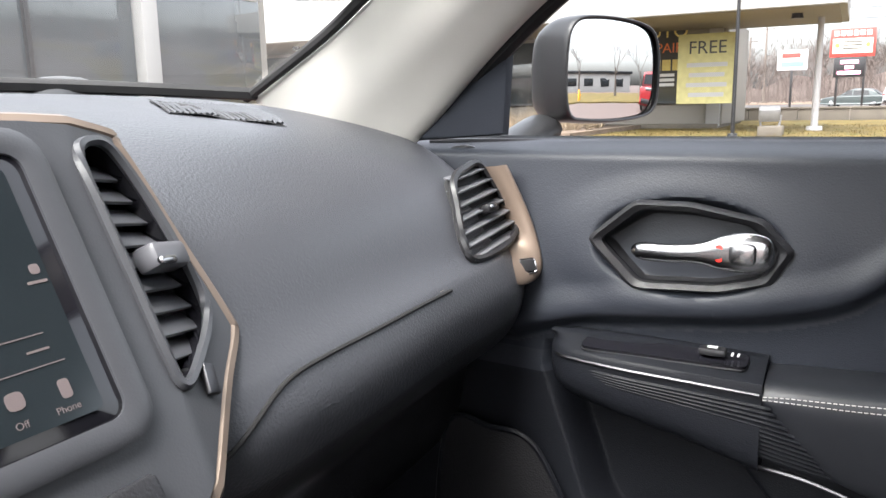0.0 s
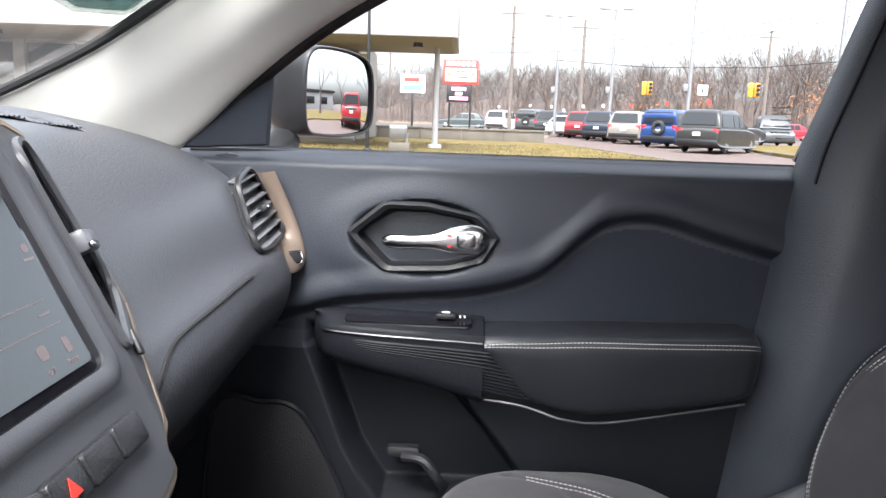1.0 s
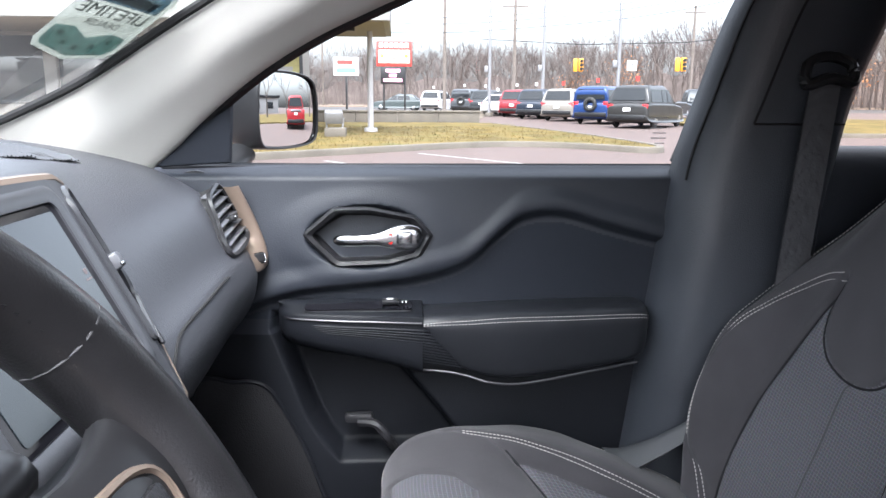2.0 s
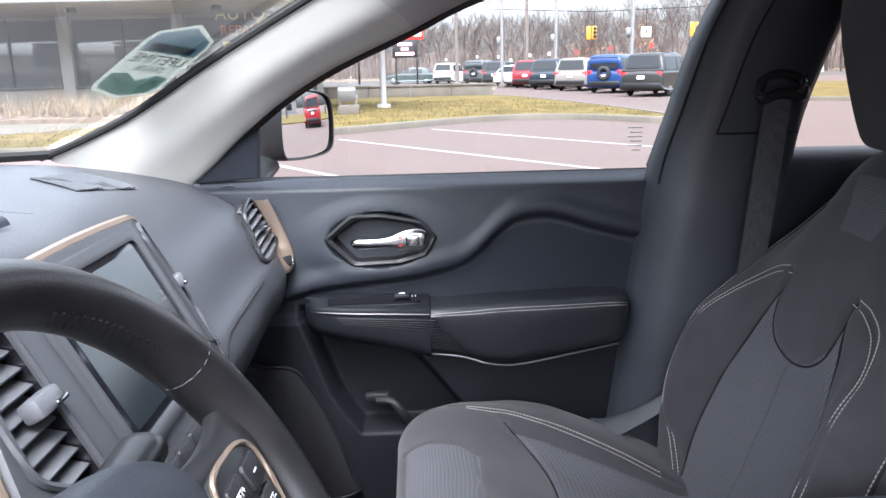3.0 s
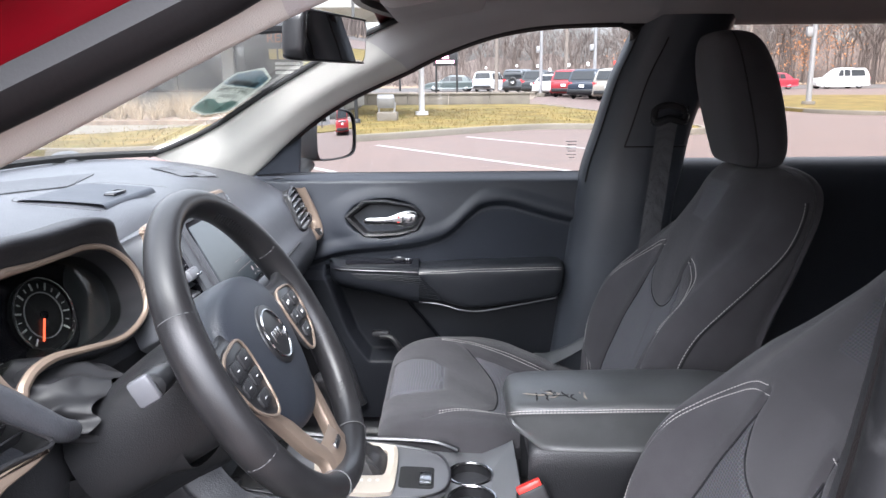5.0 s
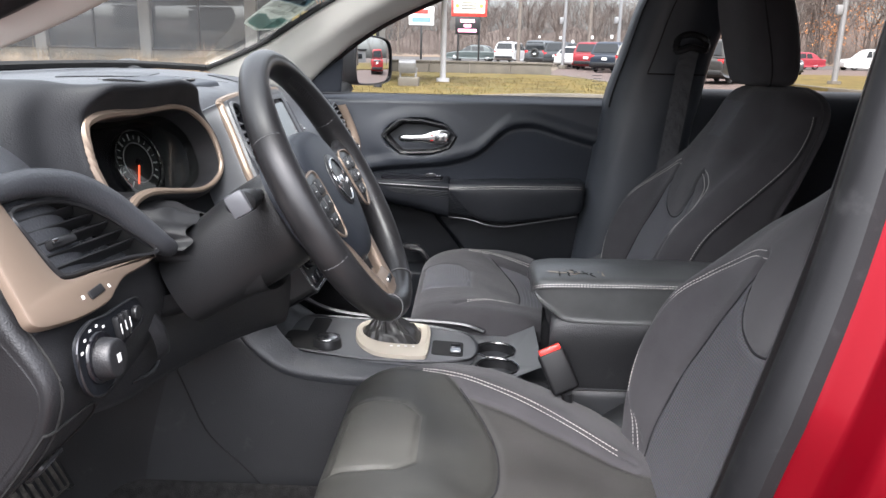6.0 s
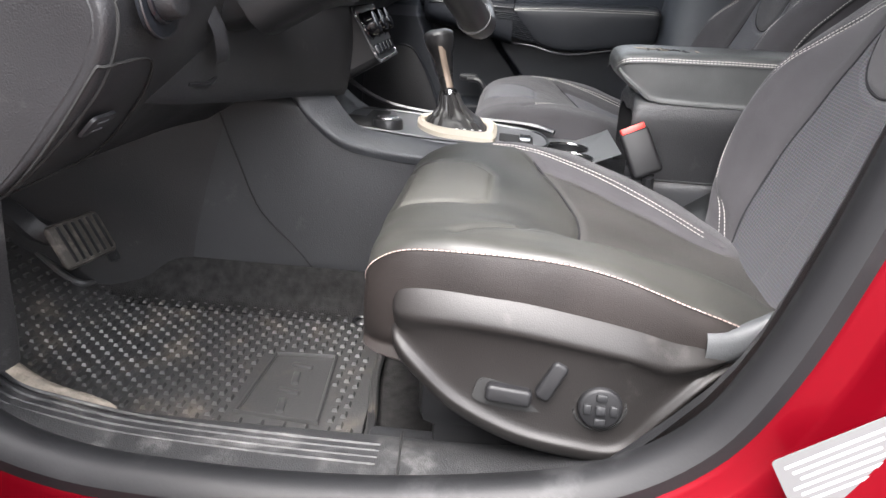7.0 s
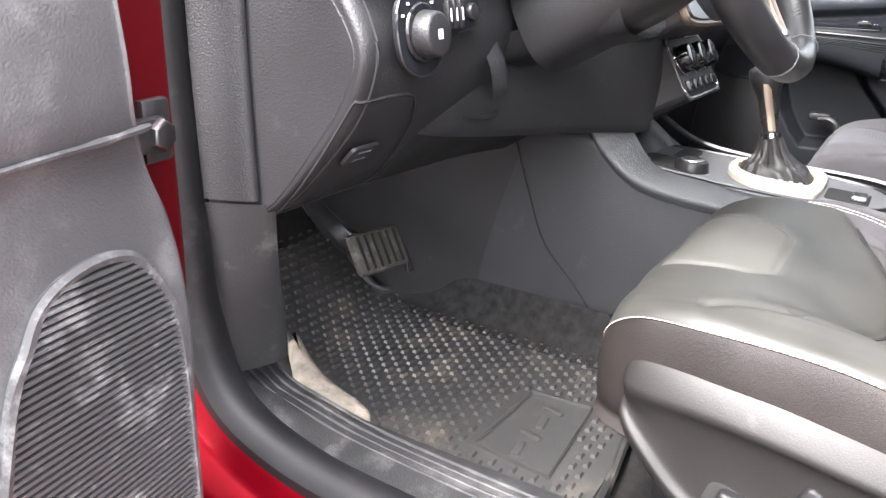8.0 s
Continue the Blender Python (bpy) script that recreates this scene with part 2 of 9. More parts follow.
def tube_bm(pts, r, seg=8, closed=False, flat=1.0, up=None, caps=True):
    """A tube along pts; r is one radius or one per point; flat squeezes it across the up direction."""
    bm = bmesh.new()
    n = len(pts)
    pts = [Vector(p) for p in pts]
    rows = []
    ref = Vector(up) if up else Vector((0.13, 0.21, 0.97))
    for i, p in enumerate(pts):
        if closed:
            d = pts[(i + 1) % n] - pts[i - 1]
        else:
            d = pts[min(i + 1, n - 1)] - pts[max(i - 1, 0)]
        d.normalize()
        a = d.cross(ref)
        if a.length < 1e-4:
            a = d.cross(Vector((1, 0, 0)))
        a.normalize()
        b = a.cross(d)
        rr = r[i] if isinstance(r, (list, tuple)) else r
        rows.append([bm.verts.new(p + rr * (math.cos(k / seg * math.tau) * a + flat * math.sin(k / seg * math.tau) * b)) for k in range(seg)])
    for i in range(n if closed else n - 1):
        q, s = rows[i], rows[(i + 1) % n]
        for k in range(seg):
            bm.faces.new((q[k], q[(k + 1) % seg], s[(k + 1) % seg], s[k]))
    if caps and not closed:
        bm.faces.new(list(reversed(rows[0])))
        bm.faces.new(rows[-1])
    bmesh.ops.recalc_face_normals(bm, faces=bm.faces)
    return bm


def plate_bm(outline, thick, bevel=0.0, m=None, seg=2):
    """A flat plate: outline of (x, y) points, from z = 0 up to thick, with its upper edge rounded."""
    bm = bmesh.new()
    low = [bm.verts.new((p[0], p[1], 0)) for p in outline]
    f = bm.faces.new(low)
    if f.normal.z > 0:
        f.normal_flip()
    ext = bmesh.ops.extrude_face_region(bm, geom=[f])
    top = [v for v in ext["geom"] if isinstance(v, bmesh.types.BMVert)]
    bmesh.ops.translate(bm, vec=(0, 0, thick), verts=top)
    bmesh.ops.recalc_face_normals(bm, faces=bm.faces)
    if bevel:
        rim = [e for e in bm.edges if e.verts[0].co.z > thick * 0.5 and e.verts[1].co.z > thick * 0.5]
        bmesh.ops.bevel(bm, geom=rim, offset=bevel, segments=seg, profile=0.5, affect="EDGES")
    if m:
        bmesh.ops.transform(bm, matrix=m, verts=bm.verts)
    return bm


def ring_bm(outer, inner, thick, m=None):
    """A flat frame between two outlines that have the same number of (x, y) points."""
    bm = bmesh.new()
    n = len(outer)
    a = [bm.verts.new((p[0], p[1], 0)) for p in outer]
    b = [bm.verts.new((p[0], p[1], thick * 0.7)) for p in outer]
    mid = [bm.verts.new(((o[0] * 0.6 + i[0] * 0.4), (o[1] * 0.6 + i[1] * 0.4), thick)) for o, i in zip(outer, inner)]
    c = [bm.verts.new((p[0], p[1], thick * 0.7)) for p in inner]
    d = [bm.verts.new((p[0], p[1], 0)) for p in inner]
    for q, s in ((a, b), (b, mid), (mid, c), (c, d), (d, a)):
        for i in range(n):
            k = (i + 1) % n
            bm.faces.new((q[i], q[k], s[k], s[i]))
    bmesh.ops.recalc_face_normals(bm, faces=bm.faces)
    if m:
        bmesh.ops.transform(bm, matrix=m, verts=bm.verts)
    return bm


def join(*bms):
    out = bms[0]
    for b in bms[1:]:
        me = bpy.data.meshes.new("tmp")
        b.to_mesh(me)
        out.from_mesh(me)
        bpy.data.meshes.remove(me)
        b.free()
    return out


def part(name, bm, material, parent=None, label="", smooth=True, sharp=40):
    """Links a bmesh as one mesh object, under a thing or a part where one is given."""
    me = bpy.data.meshes.new(name)
    bm.to_mesh(me)
    bm.free()
    for mm in material if isinstance(material, (list, tuple)) else [material]:
        me.materials.append(mm)
    if smooth:
        me.shade_smooth()
        me.set_sharp_from_angle(angle=radians(sharp))
    ob = new(name, me)
    if parent:
        ob.parent = parent
        ob.matrix_parent_inverse = Matrix.Identity(4)
    if label:
        ob["label"] = label
    return ob


def thing(name, label, category, group="", kind="", m=None):
    ob = new(name)
    ob.empty_display_size = 0.1
    if m:
        ob.matrix_basis = m
    return tagged(ob, label, category, group, kind)


def rounded(w, h, r, n=5, cx=0.0, cy=0.0):
    """Outline of a rounded rectangle."""
    out = []
    for sx, sy, a0 in ((1, 1, 0), (-1, 1, 90), (-1, -1, 180), (1, -1, 270)):
        for i in range(n):
            a = radians(a0 + 90 * i / (n - 1))
            out.append((cx + sx * (w / 2 - r) + r * math.cos(a), cy + sy * (h / 2 - r) + r * math.sin(a)))
    return out


def smooth01(a, b, x):
    t = min(max((x - a) / (b - a), 0.0), 1.0)
    return t * t * (3 - 2 * t)


def stitches(pts, normals, step=0.0062, size=0.0042, wide=0.0011, lift=0.0006):
    """A row of short thread dashes along a seam."""
    bm = bmesh.new()
    total, walked = 0.0, 0.0
    for i in range(len(pts) - 1):
        a, b, n = pts[i], pts[i + 1], normals[i]
        d = b - a
        ln = d.length
        if ln < 1e-6:
            continue
        d.normalize()
        side = d.cross(n).normalized()
        while walked < total + ln:
            c = a + d * (walked - total) + n * lift
            q = [c - d * size / 2 - side * wide / 2, c + d * size / 2 - side * wide / 2, c + d * size / 2 + side * wide / 2, c - d * size / 2 + side * wide / 2]
            low = [bm.verts.new(p - n * 0.0005) for p in q]
            top = [bm.verts.new(p + n * wide * 0.5) for p in q]
            bm.faces.new(top)
            for k in range(4):
                bm.faces.new((low[k], low[(k + 1) % 4], top[(k + 1) % 4], top[k]))
            walked += step
        total += ln
    bmesh.ops.recalc_face_normals(bm, faces=bm.faces)
    return bm


def words(text, size, material, m, parent, name="lettering", depth=0.0004, align="CENTER"):
    """Raised lettering in the built-in font, turned into a mesh."""
    cu = bpy.data.curves.new(name, "FONT")
    cu.body, cu.size, cu.extrude, cu.align_x, cu.align_y = text, size, depth, align, "CENTER"
    tmp = bpy.data.objects.new("tmp_text", cu)
    scene.collection.objects.link(tmp)
    me = bpy.data.meshes.new_from_object(tmp.evaluated_get(bpy.context.evaluated_depsgraph_get()))
    bpy.data.objects.remove(tmp)
    bpy.data.curves.remove(cu)
    me.materials.clear()
    me.materials.append(material)
    me.transform(m)
    ob = new(name, me)
    ob.parent = parent
    return ob


def frame_m(origin, xdir, ydir):
    """A matrix whose x and y axes lie along the given directions."""
    x = Vector(xdir).normalized()
    z = x.cross(Vector(ydir)).normalized()
    y = z.cross(x)
    m = Matrix((x, y, z)).transposed().to_4x4()
    m.translation = Vector(origin)
    return m


DASHTHREAD = mat("dull_grey_thread", (0.06, 0.06, 0.062), 0.8, vary=0.1)


# ---- car shell ----
car = thing("car_body", "deep cherry red car body with black door seals", "car")

# far-side pillar and roof rail: lower edge along the window, upper edge along the windscreen
LOW = [(0.748, 0.50, 1.165), (0.742, 0.45, 1.205), (0.728, 0.38, 1.268), (0.708, 0.29, 1.335), (0.68, 0.19, 1.390), (0.65, 0.07, 1.441), (0.625, -0.03, 1.487), (0.607, -0.16, 1.528), (0.60, -0.30, 1.546), (0.60, -0.50, 1.549)]
UPP = [(0.730, 0.737, 1.234), (0.698, 0.655, 1.262), (0.67, 0.54, 1.312), (0.648, 0.42, 1.382), (0.617, 0.30, 1.447), (0.58, 0.17, 1.512), (0.54, 0.05, 1.560), (0.50, -0.08, 1.588), (0.47, -0.30, 1.60), (0.46, -0.50, 1.60)]


def pillar_bm(side, lo, up, bulge, a, b, n):
    prof = []
    for i in range(n):
        t = a + (b - a) * i / (n - 1)
        p, q = cat(lo, t), cat(up, t)
        mid = (p + q) / 2 + Vector((-bulge, -bulge * 0.5, -bulge * 0.2))
        edge_p, edge_q = p + Vector((0.03, 0.0, 0.012)), q + Vector((0.030, -0.004, 0.020))
        prof.append([edge_p, p, p * 0.75 + q * 0.25 + Vector((-bulge * 0.75, -bulge * 0.4, 0)), mid, p * 0.25 + q * 0.75 + Vector((-bulge * 0.7, -bulge * 0.3, 0)), q, edge_q])
    bm = Loft(prof).mesh(22, n * 5)
    if side < 0:
        bmesh.ops.scale(bm, vec=(-1, 1, 1), verts=bm.verts)
    bmesh.ops.recalc_face_normals(bm, faces=bm.faces)
    return bm


SEAM = 0.565
part("pillar_trim", pillar_bm(1, LOW, UPP, 0.022, 0.0, SEAM, 10), PILLAR, car, "light grey cloth-covered windscreen pillar trim")
part("roof_rail_trim", pillar_bm(1, LOW, UPP, 0.0185, SEAM - 0.003, 1.0, 8), LINER, car, "grey headliner edge over the far door")
# near-side pillar, a little higher as the car leans
LOWN = [(-0.75, 0.50, 1.235), (-0.735, 0.44, 1.278), (-0.70, 0.377, 1.312), (-0.70, 0.244, 1.374), (-0.70, 0.117, 1.435), (-0.69, 0.04, 1.471), (-0.675, -0.06, 1.51), (-0.66, -0.20, 1.545), (-0.655, -0.32, 1.555), (-0.655, -0.50, 1.556)]
UPPN = [(-0.73, 0.70, 1.235), (-0.715, 0.60, 1.285), (-0.70, 0.50, 1.335), (-0.69, 0.36, 1.40), (-0.67, 0.22, 1.465), (-0.64, 0.10, 1.52), (-0.60, 0.0, 1.56), (-0.56, -0.12, 1.595), (-0.53, -0.30, 1.61), (-0.52, -0.50, 1.61)]


def near_pillar_bm(a, b, n):
    prof = []
    for i in range(n):
        t = a + (b - a) * i / (n - 1)
        p, q = cat(LOWN, t), cat(UPPN, t)
        prof.append([p + Vector((-0.055, 0.0, 0.035)), p + Vector((-0.02, 0, 0.008)), p, p * 0.6 + q * 0.4 + Vector((0.012, -0.01, 0)), q, q + Vector((-0.02, 0.02, 0.012))])
    return Loft(prof).mesh(18, n * 5)


part("pillar_trim", near_pillar_bm(0.0, 0.52, 10), PILLAR, car, "light grey cloth-covered windscreen pillar trim")
part("roof_rail_trim", near_pillar_bm(0.518, 1.0, 8), LINER, car)

# headliner and steel roof above it
roof_prof = []
for y, z, w in ((0.06, 1.575, 0.50), (-0.05, 1.60, 0.50), (-0.3, 1.625, 0.50), (-0.9, 1.635, 0.50), (-1.9, 1.60, 0.50)):
    roof_prof.append([(-w - 0.05, y, z - 0.022), (-w * 0.6, y, z), (0, y, z + 0.008), (w * 0.6, y, z), (w + 0.02, y, z - 0.022)])
part("headliner", Loft(roof_prof).mesh(16, 24), LINER, car, "grey cloth headliner")
steel = []
for y, z, w in ((0.12, 1.575, 0.56), (-0.05, 1.645, 0.60), (-0.5, 1.675, 0.62), (-1.2, 1.67, 0.62), (-2.1, 1.60, 0.58)):
    steel.append([(-w - 0.14, y, z - 0.11), (-w - 0.07, y, z - 0.045), (-w * 0.6, y, z), (0, y, z + 0.012), (w * 0.6, y, z), (w + 0.07, y, z - 0.045), (w + 0.12, y, z - 0.11)])
part("roof_skin", Loft(steel).mesh(28, 24), RED, car)
# black ceramic edge of the windscreen along both pillars and at its foot
frit = [p + Vector((-0.004, 0.010, 0.003)) for p in curve(UPP[:7], 30)]
part("windscreen_edge", tube_bm(frit, 0.007, 8), SEAMBLACK, car, "black windscreen edge band")
part("windscreen_edge", tube_bm(curve([(-0.71, 0.715, 1.245), (-0.45, 0.86, 1.249), (0, 0.93, 1.252), (0.45, 0.855, 1.254), (0.725, 0.728, 1.242)], 40), 0.009, 6), SEAMBLACK, car)
ws = []
for i in range(9):
    t = i / 8
    q, p = cat(UPP[:7], t), cat(UPPN[:7], t)
    q = q + Vector((0.01, 0.015, 0.012))
    p = p + Vector((-0.01, 0.015, 0.012))
    c = (p + q) / 2 + Vector((0, 0.27 - 0.2 * t, 0.02 * t))
    ws.append([p, p * 0.55 + c * 0.45 + Vector((0, 0.05, 0)), c, q * 0.55 + c * 0.45 + Vector((0, 0.05, 0)), q])
wind = part("windscreen", Loft(ws).mesh(24, 24), HAZEDGLASS, car, "clear windscreen glass")
wind.visible_shadow = False
part("windscreen_edge", tube_bm([Loft(ws).at(i / 20, 1.0) + Vector((0, 0.0, -0.004)) for i in range(21)], 0.014, 6), SATIN, car)
# bonnet, scuttle and front wings outside
bonnet = []
for y, z, w in ((0.80, 1.16, 0.80), (1.15, 1.14, 0.83), (1.5, 1.10, 0.82), (1.8, 1.0, 0.76), (1.9, 0.75, 0.74)):
    bonnet.append([(-w - 0.05, y, z - 0.25), (-w, y, z - 0.07), (-w * 0.55, y, z), (0, y, z + 0.02), (w * 0.55, y, z), (w, y, z - 0.07), (w + 0.05, y, z - 0.25)])
part("bonnet", Loft(bonnet).mesh(28, 20), RED, car)
part("scuttle_panel", Loft([[(-0.74, 0.80, 1.165), (0, 1.08, 1.185), (0.74, 0.80, 1.165)], [(-0.72, 0.72, 1.19), (0, 0.99, 1.205), (0.72, 0.72, 1.19)]]).mesh(24, 4), SATIN, car)

# floor, firewall, tunnel sides and the rear closing wall
part("floor_pan", box_bm(1.52, 3.3, 0.05, 0.01, at=(0, -0.6, 0.385)), CARPET, car, "black carpeted floor")
part("passenger_sill", box_bm(0.16, 2.5, 0.14, 0.022, 3, at=(0.772, -0.42, 0.410)), HARD, car, "black plastic sill trim on the passenger side")
part("firewall", Loft([[(-0.74, 0.80, 0.42), (0, 0.80, 0.42), (0.74, 0.80, 0.42)], [(-0.74, 0.88, 0.50), (0, 0.90, 0.50), (0.74, 0.88, 0.50)], [(-0.74, 1.02, 0.75), (0, 1.04, 0.75), (0.74, 1.02, 0.75)], [(-0.74, 1.0, 1.16), (0, 1.04, 1.16), (0.74, 1.0, 1.16)]]).mesh(12, 16), CARPET, car)
part("rear_wall", box_bm(1.46, 0.06, 1.2, 0.02, at=(0, -2.1, 0.98)), SATIN, car)
part("rear_quarter", box_bm(0.06, 0.75, 1.1, 0.02, at=(0.73, -1.75, 0.98)), SATIN, car)
part("rear_quarter", box_bm(0.06, 1.35, 1.18, 0.02, at=(-0.74, -1.40, 1.0)), SATIN, car)

# door opening on the near side: one loop, seal on it, red frame round it
LOOP = [(0.540, 0.575), (0.575, 0.655), (0.585, 0.76), (0.595, 0.95), (0.59, 1.10), (0.56, 1.20), (0.47, 1.285), (0.343, 1.352), (0.221, 1.407), (0.112, 1.458), (0.03, 1.50), (-0.10, 1.545), (-0.24, 1.565), (-0.37, 1.555), (-0.415, 1.50),
        (-0.385, 1.40), (-0.358, 1.28), (-0.322, 1.12), (-0.277, 0.97), (-0.237, 0.82), (-0.199, 0.71), (-0.152, 0.632), (-0.07, 0.577), (0.05, 0.548), (0.18, 0.532), (0.32, 0.528), (0.45, 0.537)]


def loop_x(z):
    return -0.795 + max(0.0, z - 1.0) * 0.14


def loop_ring(steps, n=150):
    """A skin round the opening; steps are (outward shift in the opening's plane, shift along x)."""
    pts = curve([(p[0], p[1], 0) for p in LOOP], n, True)
    c = Vector((0.12, 1.0, 0))
    bm = bmesh.new()
    rows = []
    for i, p in enumerate(pts):
        d = pts[(i + 1) % n] - pts[i - 1]
        nrm = Vector((d.y, -d.x, 0)).normalized()
        if nrm.dot(p - c) < 0:
            nrm = -nrm
        rows.append([bm.verts.new((loop_x(p.y) + sx, p.x + nrm.x * off, p.y + nrm.y * off)) for off, sx in steps])
    for i in range(n):
        a, b = rows[i], rows[(i + 1) % n]
        for k in range(len(steps) - 1):
            bm.faces.new((a[k], a[k + 1], b[k + 1], b[k]))
    bmesh.ops.recalc_face_normals(bm, faces=bm.faces)
    return bm


seal_steps = [(0.022, 0.03), (0.004, 0.026), (-0.006, 0.012), (-0.008, -0.004), (-0.002, -0.018), (0.010, -0.026), (0.024, -0.024)]
part("door_seal", loop_ring(seal_steps), RUBBER, car, "grey-black rubber door seal")
jamb_steps = [(0.018, 0.0), (0.022, -0.022), (0.030, -0.028), (0.050, -0.030), (0.056, -0.036), (0.062, -0.060), (0.070, -0.068), (0.105, -0.075), (0.125, -0.082), (0.19, -0.09)]
part("door_frame", loop_ring(jamb_steps), RED, car, "deep cherry red painted door frame")

# near-side centre pillar trim, facing the cabin
bp = []
for z, yf, yr in ((0.50, -0.02, -0.55), (0.66, -0.170, -0.58), (0.80, -0.230, -0.60), (0.97, -0.277, -0.62), (1.15, -0.330, -0.64), (1.32, -0.370, -0.67), (1.45, -0.405, -0.70), (1.56, -0.42, -0.74)):
    x0 = loop_x(z)
    bp.append([(x0 + 0.02, yf + 0.006, z), (x0 + 0.055, yf - 0.012, z), (x0 + 0.085, yf - 0.05, z), (x0 + 0.10, yf - 0.14, z), (x0 + 0.06, yr, z)])
part("centre_pillar_trim", Loft(bp).mesh(16, 30), HARD, car, "black plastic centre pillar trim")

# sill: inner step plate with ridges, black kick trim, red rocker outside
sill = []
for y, z, xi in ((0.66, 0.68, -0.70), (0.635, 0.60, -0.665), (0.60, 0.535, -0.655), (0.54, 0.505, -0.643), (0.44, 0.490, -0.628), (0.2, 0.484, -0.615), (0.0, 0.492, -0.62), (-0.12, 0.53, -0.64)):
    sill.append([(xi, y, 0.425), (xi - 0.006, y, z - 0.012), (xi - 0.022, y, z), (xi - 0.06, y, z + 0.004), (-0.735, y, z), (-0.775, y, z - 0.010), (-0.79, y, z - 0.03)])
part("sill_trim", Loft(sill).mesh(26, 30), WORN, car, "scuffed black plastic sill trim")
for k in range(4):
    xr = -0.655 - 0.0125 * k
    part("sill_ridge", tube_bm(curve([(xr - 0.035, 0.612, 0.585), (xr - 0.010, 0.588, 0.528), (xr, 0.535, 0.5065), (xr, 0.44, 0.493), (xr, 0.3, 0.488), (xr, 0.155, 0.487)], 24), 0.0026, 6), WORN, car)
part("sill_seam", tube_bm([(-0.61, 0.135, 0.476), (-0.63, 0.133, 0.487), (-0.70, 0.128, 0.489), (-0.785, 0.12, 0.478)], 0.002, 5), SEAMBLACK, car)
part("rocker", Loft([[(-0.80, y, 0.485), (-0.84, y, 0.47), (-0.885, y, 0.40), (-0.90, y, 0.32), (-0.88, y, 0.22)] for y in (0.75, 0.5, 0.2, -0.2, -0.6)]).mesh(18, 10), RED, car, "deep red outer sill")

# kick panel beside the pedals
kick = []
for z, y0, xx in ((0.575, 0.605, -0.690), (0.64, 0.594, -0.702), (0.70, 0.580, -0.722), (0.793, 0.563, -0.742)):
    kick.append([(-0.785, y0 + 0.02, z), (-0.765, y0 - 0.02, z), (xx, y0 - 0.045, z), (xx + 0.02, y0 + 0.03, z), (xx + 0.03, y0 + 0.2, z), (xx + 0.05, y0 + 0.42, z)])
part("kick_panel", Loft(kick).mesh(22, 14), WORN, car, "scuffed black kick panel")
up = []
for z, y0 in ((0.797, 0.56), (0.9, 0.565), (1.0, 0.567), (1.10, 0.565), (1.20, 0.55)):
    up.append([(-0.785, y0 + 0.02, z), (-0.768, y0 - 0.018, z), (-0.752, y0 - 0.028, z), (-0.735, y0 + 0.02, z), (-0.73, y0 + 0.2, z)])
part("post_trim", Loft(up).mesh(16, 16), HARD, car, "grained black front post trim")
# latch striker and certification label on the red centre pillar
striker = thing("door_striker", "pale steel latch striker bolted to the red centre pillar", "striker")
part("striker_plate", box_bm(0.006, 0.032, 0.07, 0.005, at=(-0.853, -0.325, 0.815)), DULLCHROME, striker)
part("striker_loop", tube_bm([(-0.855, -0.305, 0.80), (-0.885, -0.290, 0.80), (-0.897, -0.30, 0.815), (-0.885, -0.325, 0.832), (-0.855, -0.335, 0.832)], 0.006, 8), DULLCHROME, striker)
sticker = thing("pillar_label", "white printed paper label on the red centre pillar", "label")
lm = frame_m((-0.868, -0.250, 0.664), (0.05, -0.85, 0.52), (-0.10, 0.5, 0.85))
part("paper", plate_bm(rounded(0.105, 0.062, 0.004), 0.0008, m=lm), mat("label_paper", (0.085, 0.085, 0.087), 0.6, vary=0.05), sticker)
for k in range(6):
    part("print_line", plate_bm(rounded(0.082 - 0.008 * (k % 3), 0.0030, 0.0008, 3, cx=-0.004, cy=0.02 - 0.008 * k), 0.0003, m=lm @ pose(0, 0, 0.0008)), GREYPRINT, sticker)


# ---- passenger door ----
pdoor = thing("passenger_door", "closed black passenger door with padded armrest and chrome handle", "car door")
CREASE = [(0.34, 0.945), (0.295, 0.961), (0.240, 0.976), (0.131, 0.987), (0.045, 0.998), (-0.031, 1.024), (-0.091, 1.077), (-0.128, 1.101), (-0.192, 1.106), (-0.278, 1.082), (-0.370, 1.058), (-0.46, 1.035)]
crease_fine = curve([(a, b, 0) for a, b in CREASE], 160)


def crease_z(y):
    if y >= crease_fine[0].x:
        return crease_fine[0].y
    for a, b in zip(crease_fine, crease_fine[1:]):
        if b.x <= y <= a.x:
            f = (a.x - y) / max(a.x - b.x, 1e-9)
            return a.y + (b.y - a.y) * f
    return crease_fine[-1].y


def pocket_depth(y, z):
    """How far inside the map pocket's mouth, 0 to 1."""
    rear = float(np.interp(z, [0.66, 0.728, 0.771, 0.819, 0.88], [-0.06, -0.011, 0.022, 0.063, 0.10]))
    front = float(np.interp(z, [0.66, 0.70, 0.744, 0.829, 0.902, 0.94], [0.184, 0.217, 0.244, 0.275, 0.303, 0.300]))
    d = min(y - rear, front - y, z - 0.664, 0.935 - z)
    return smooth01(-0.004, 0.022, d)


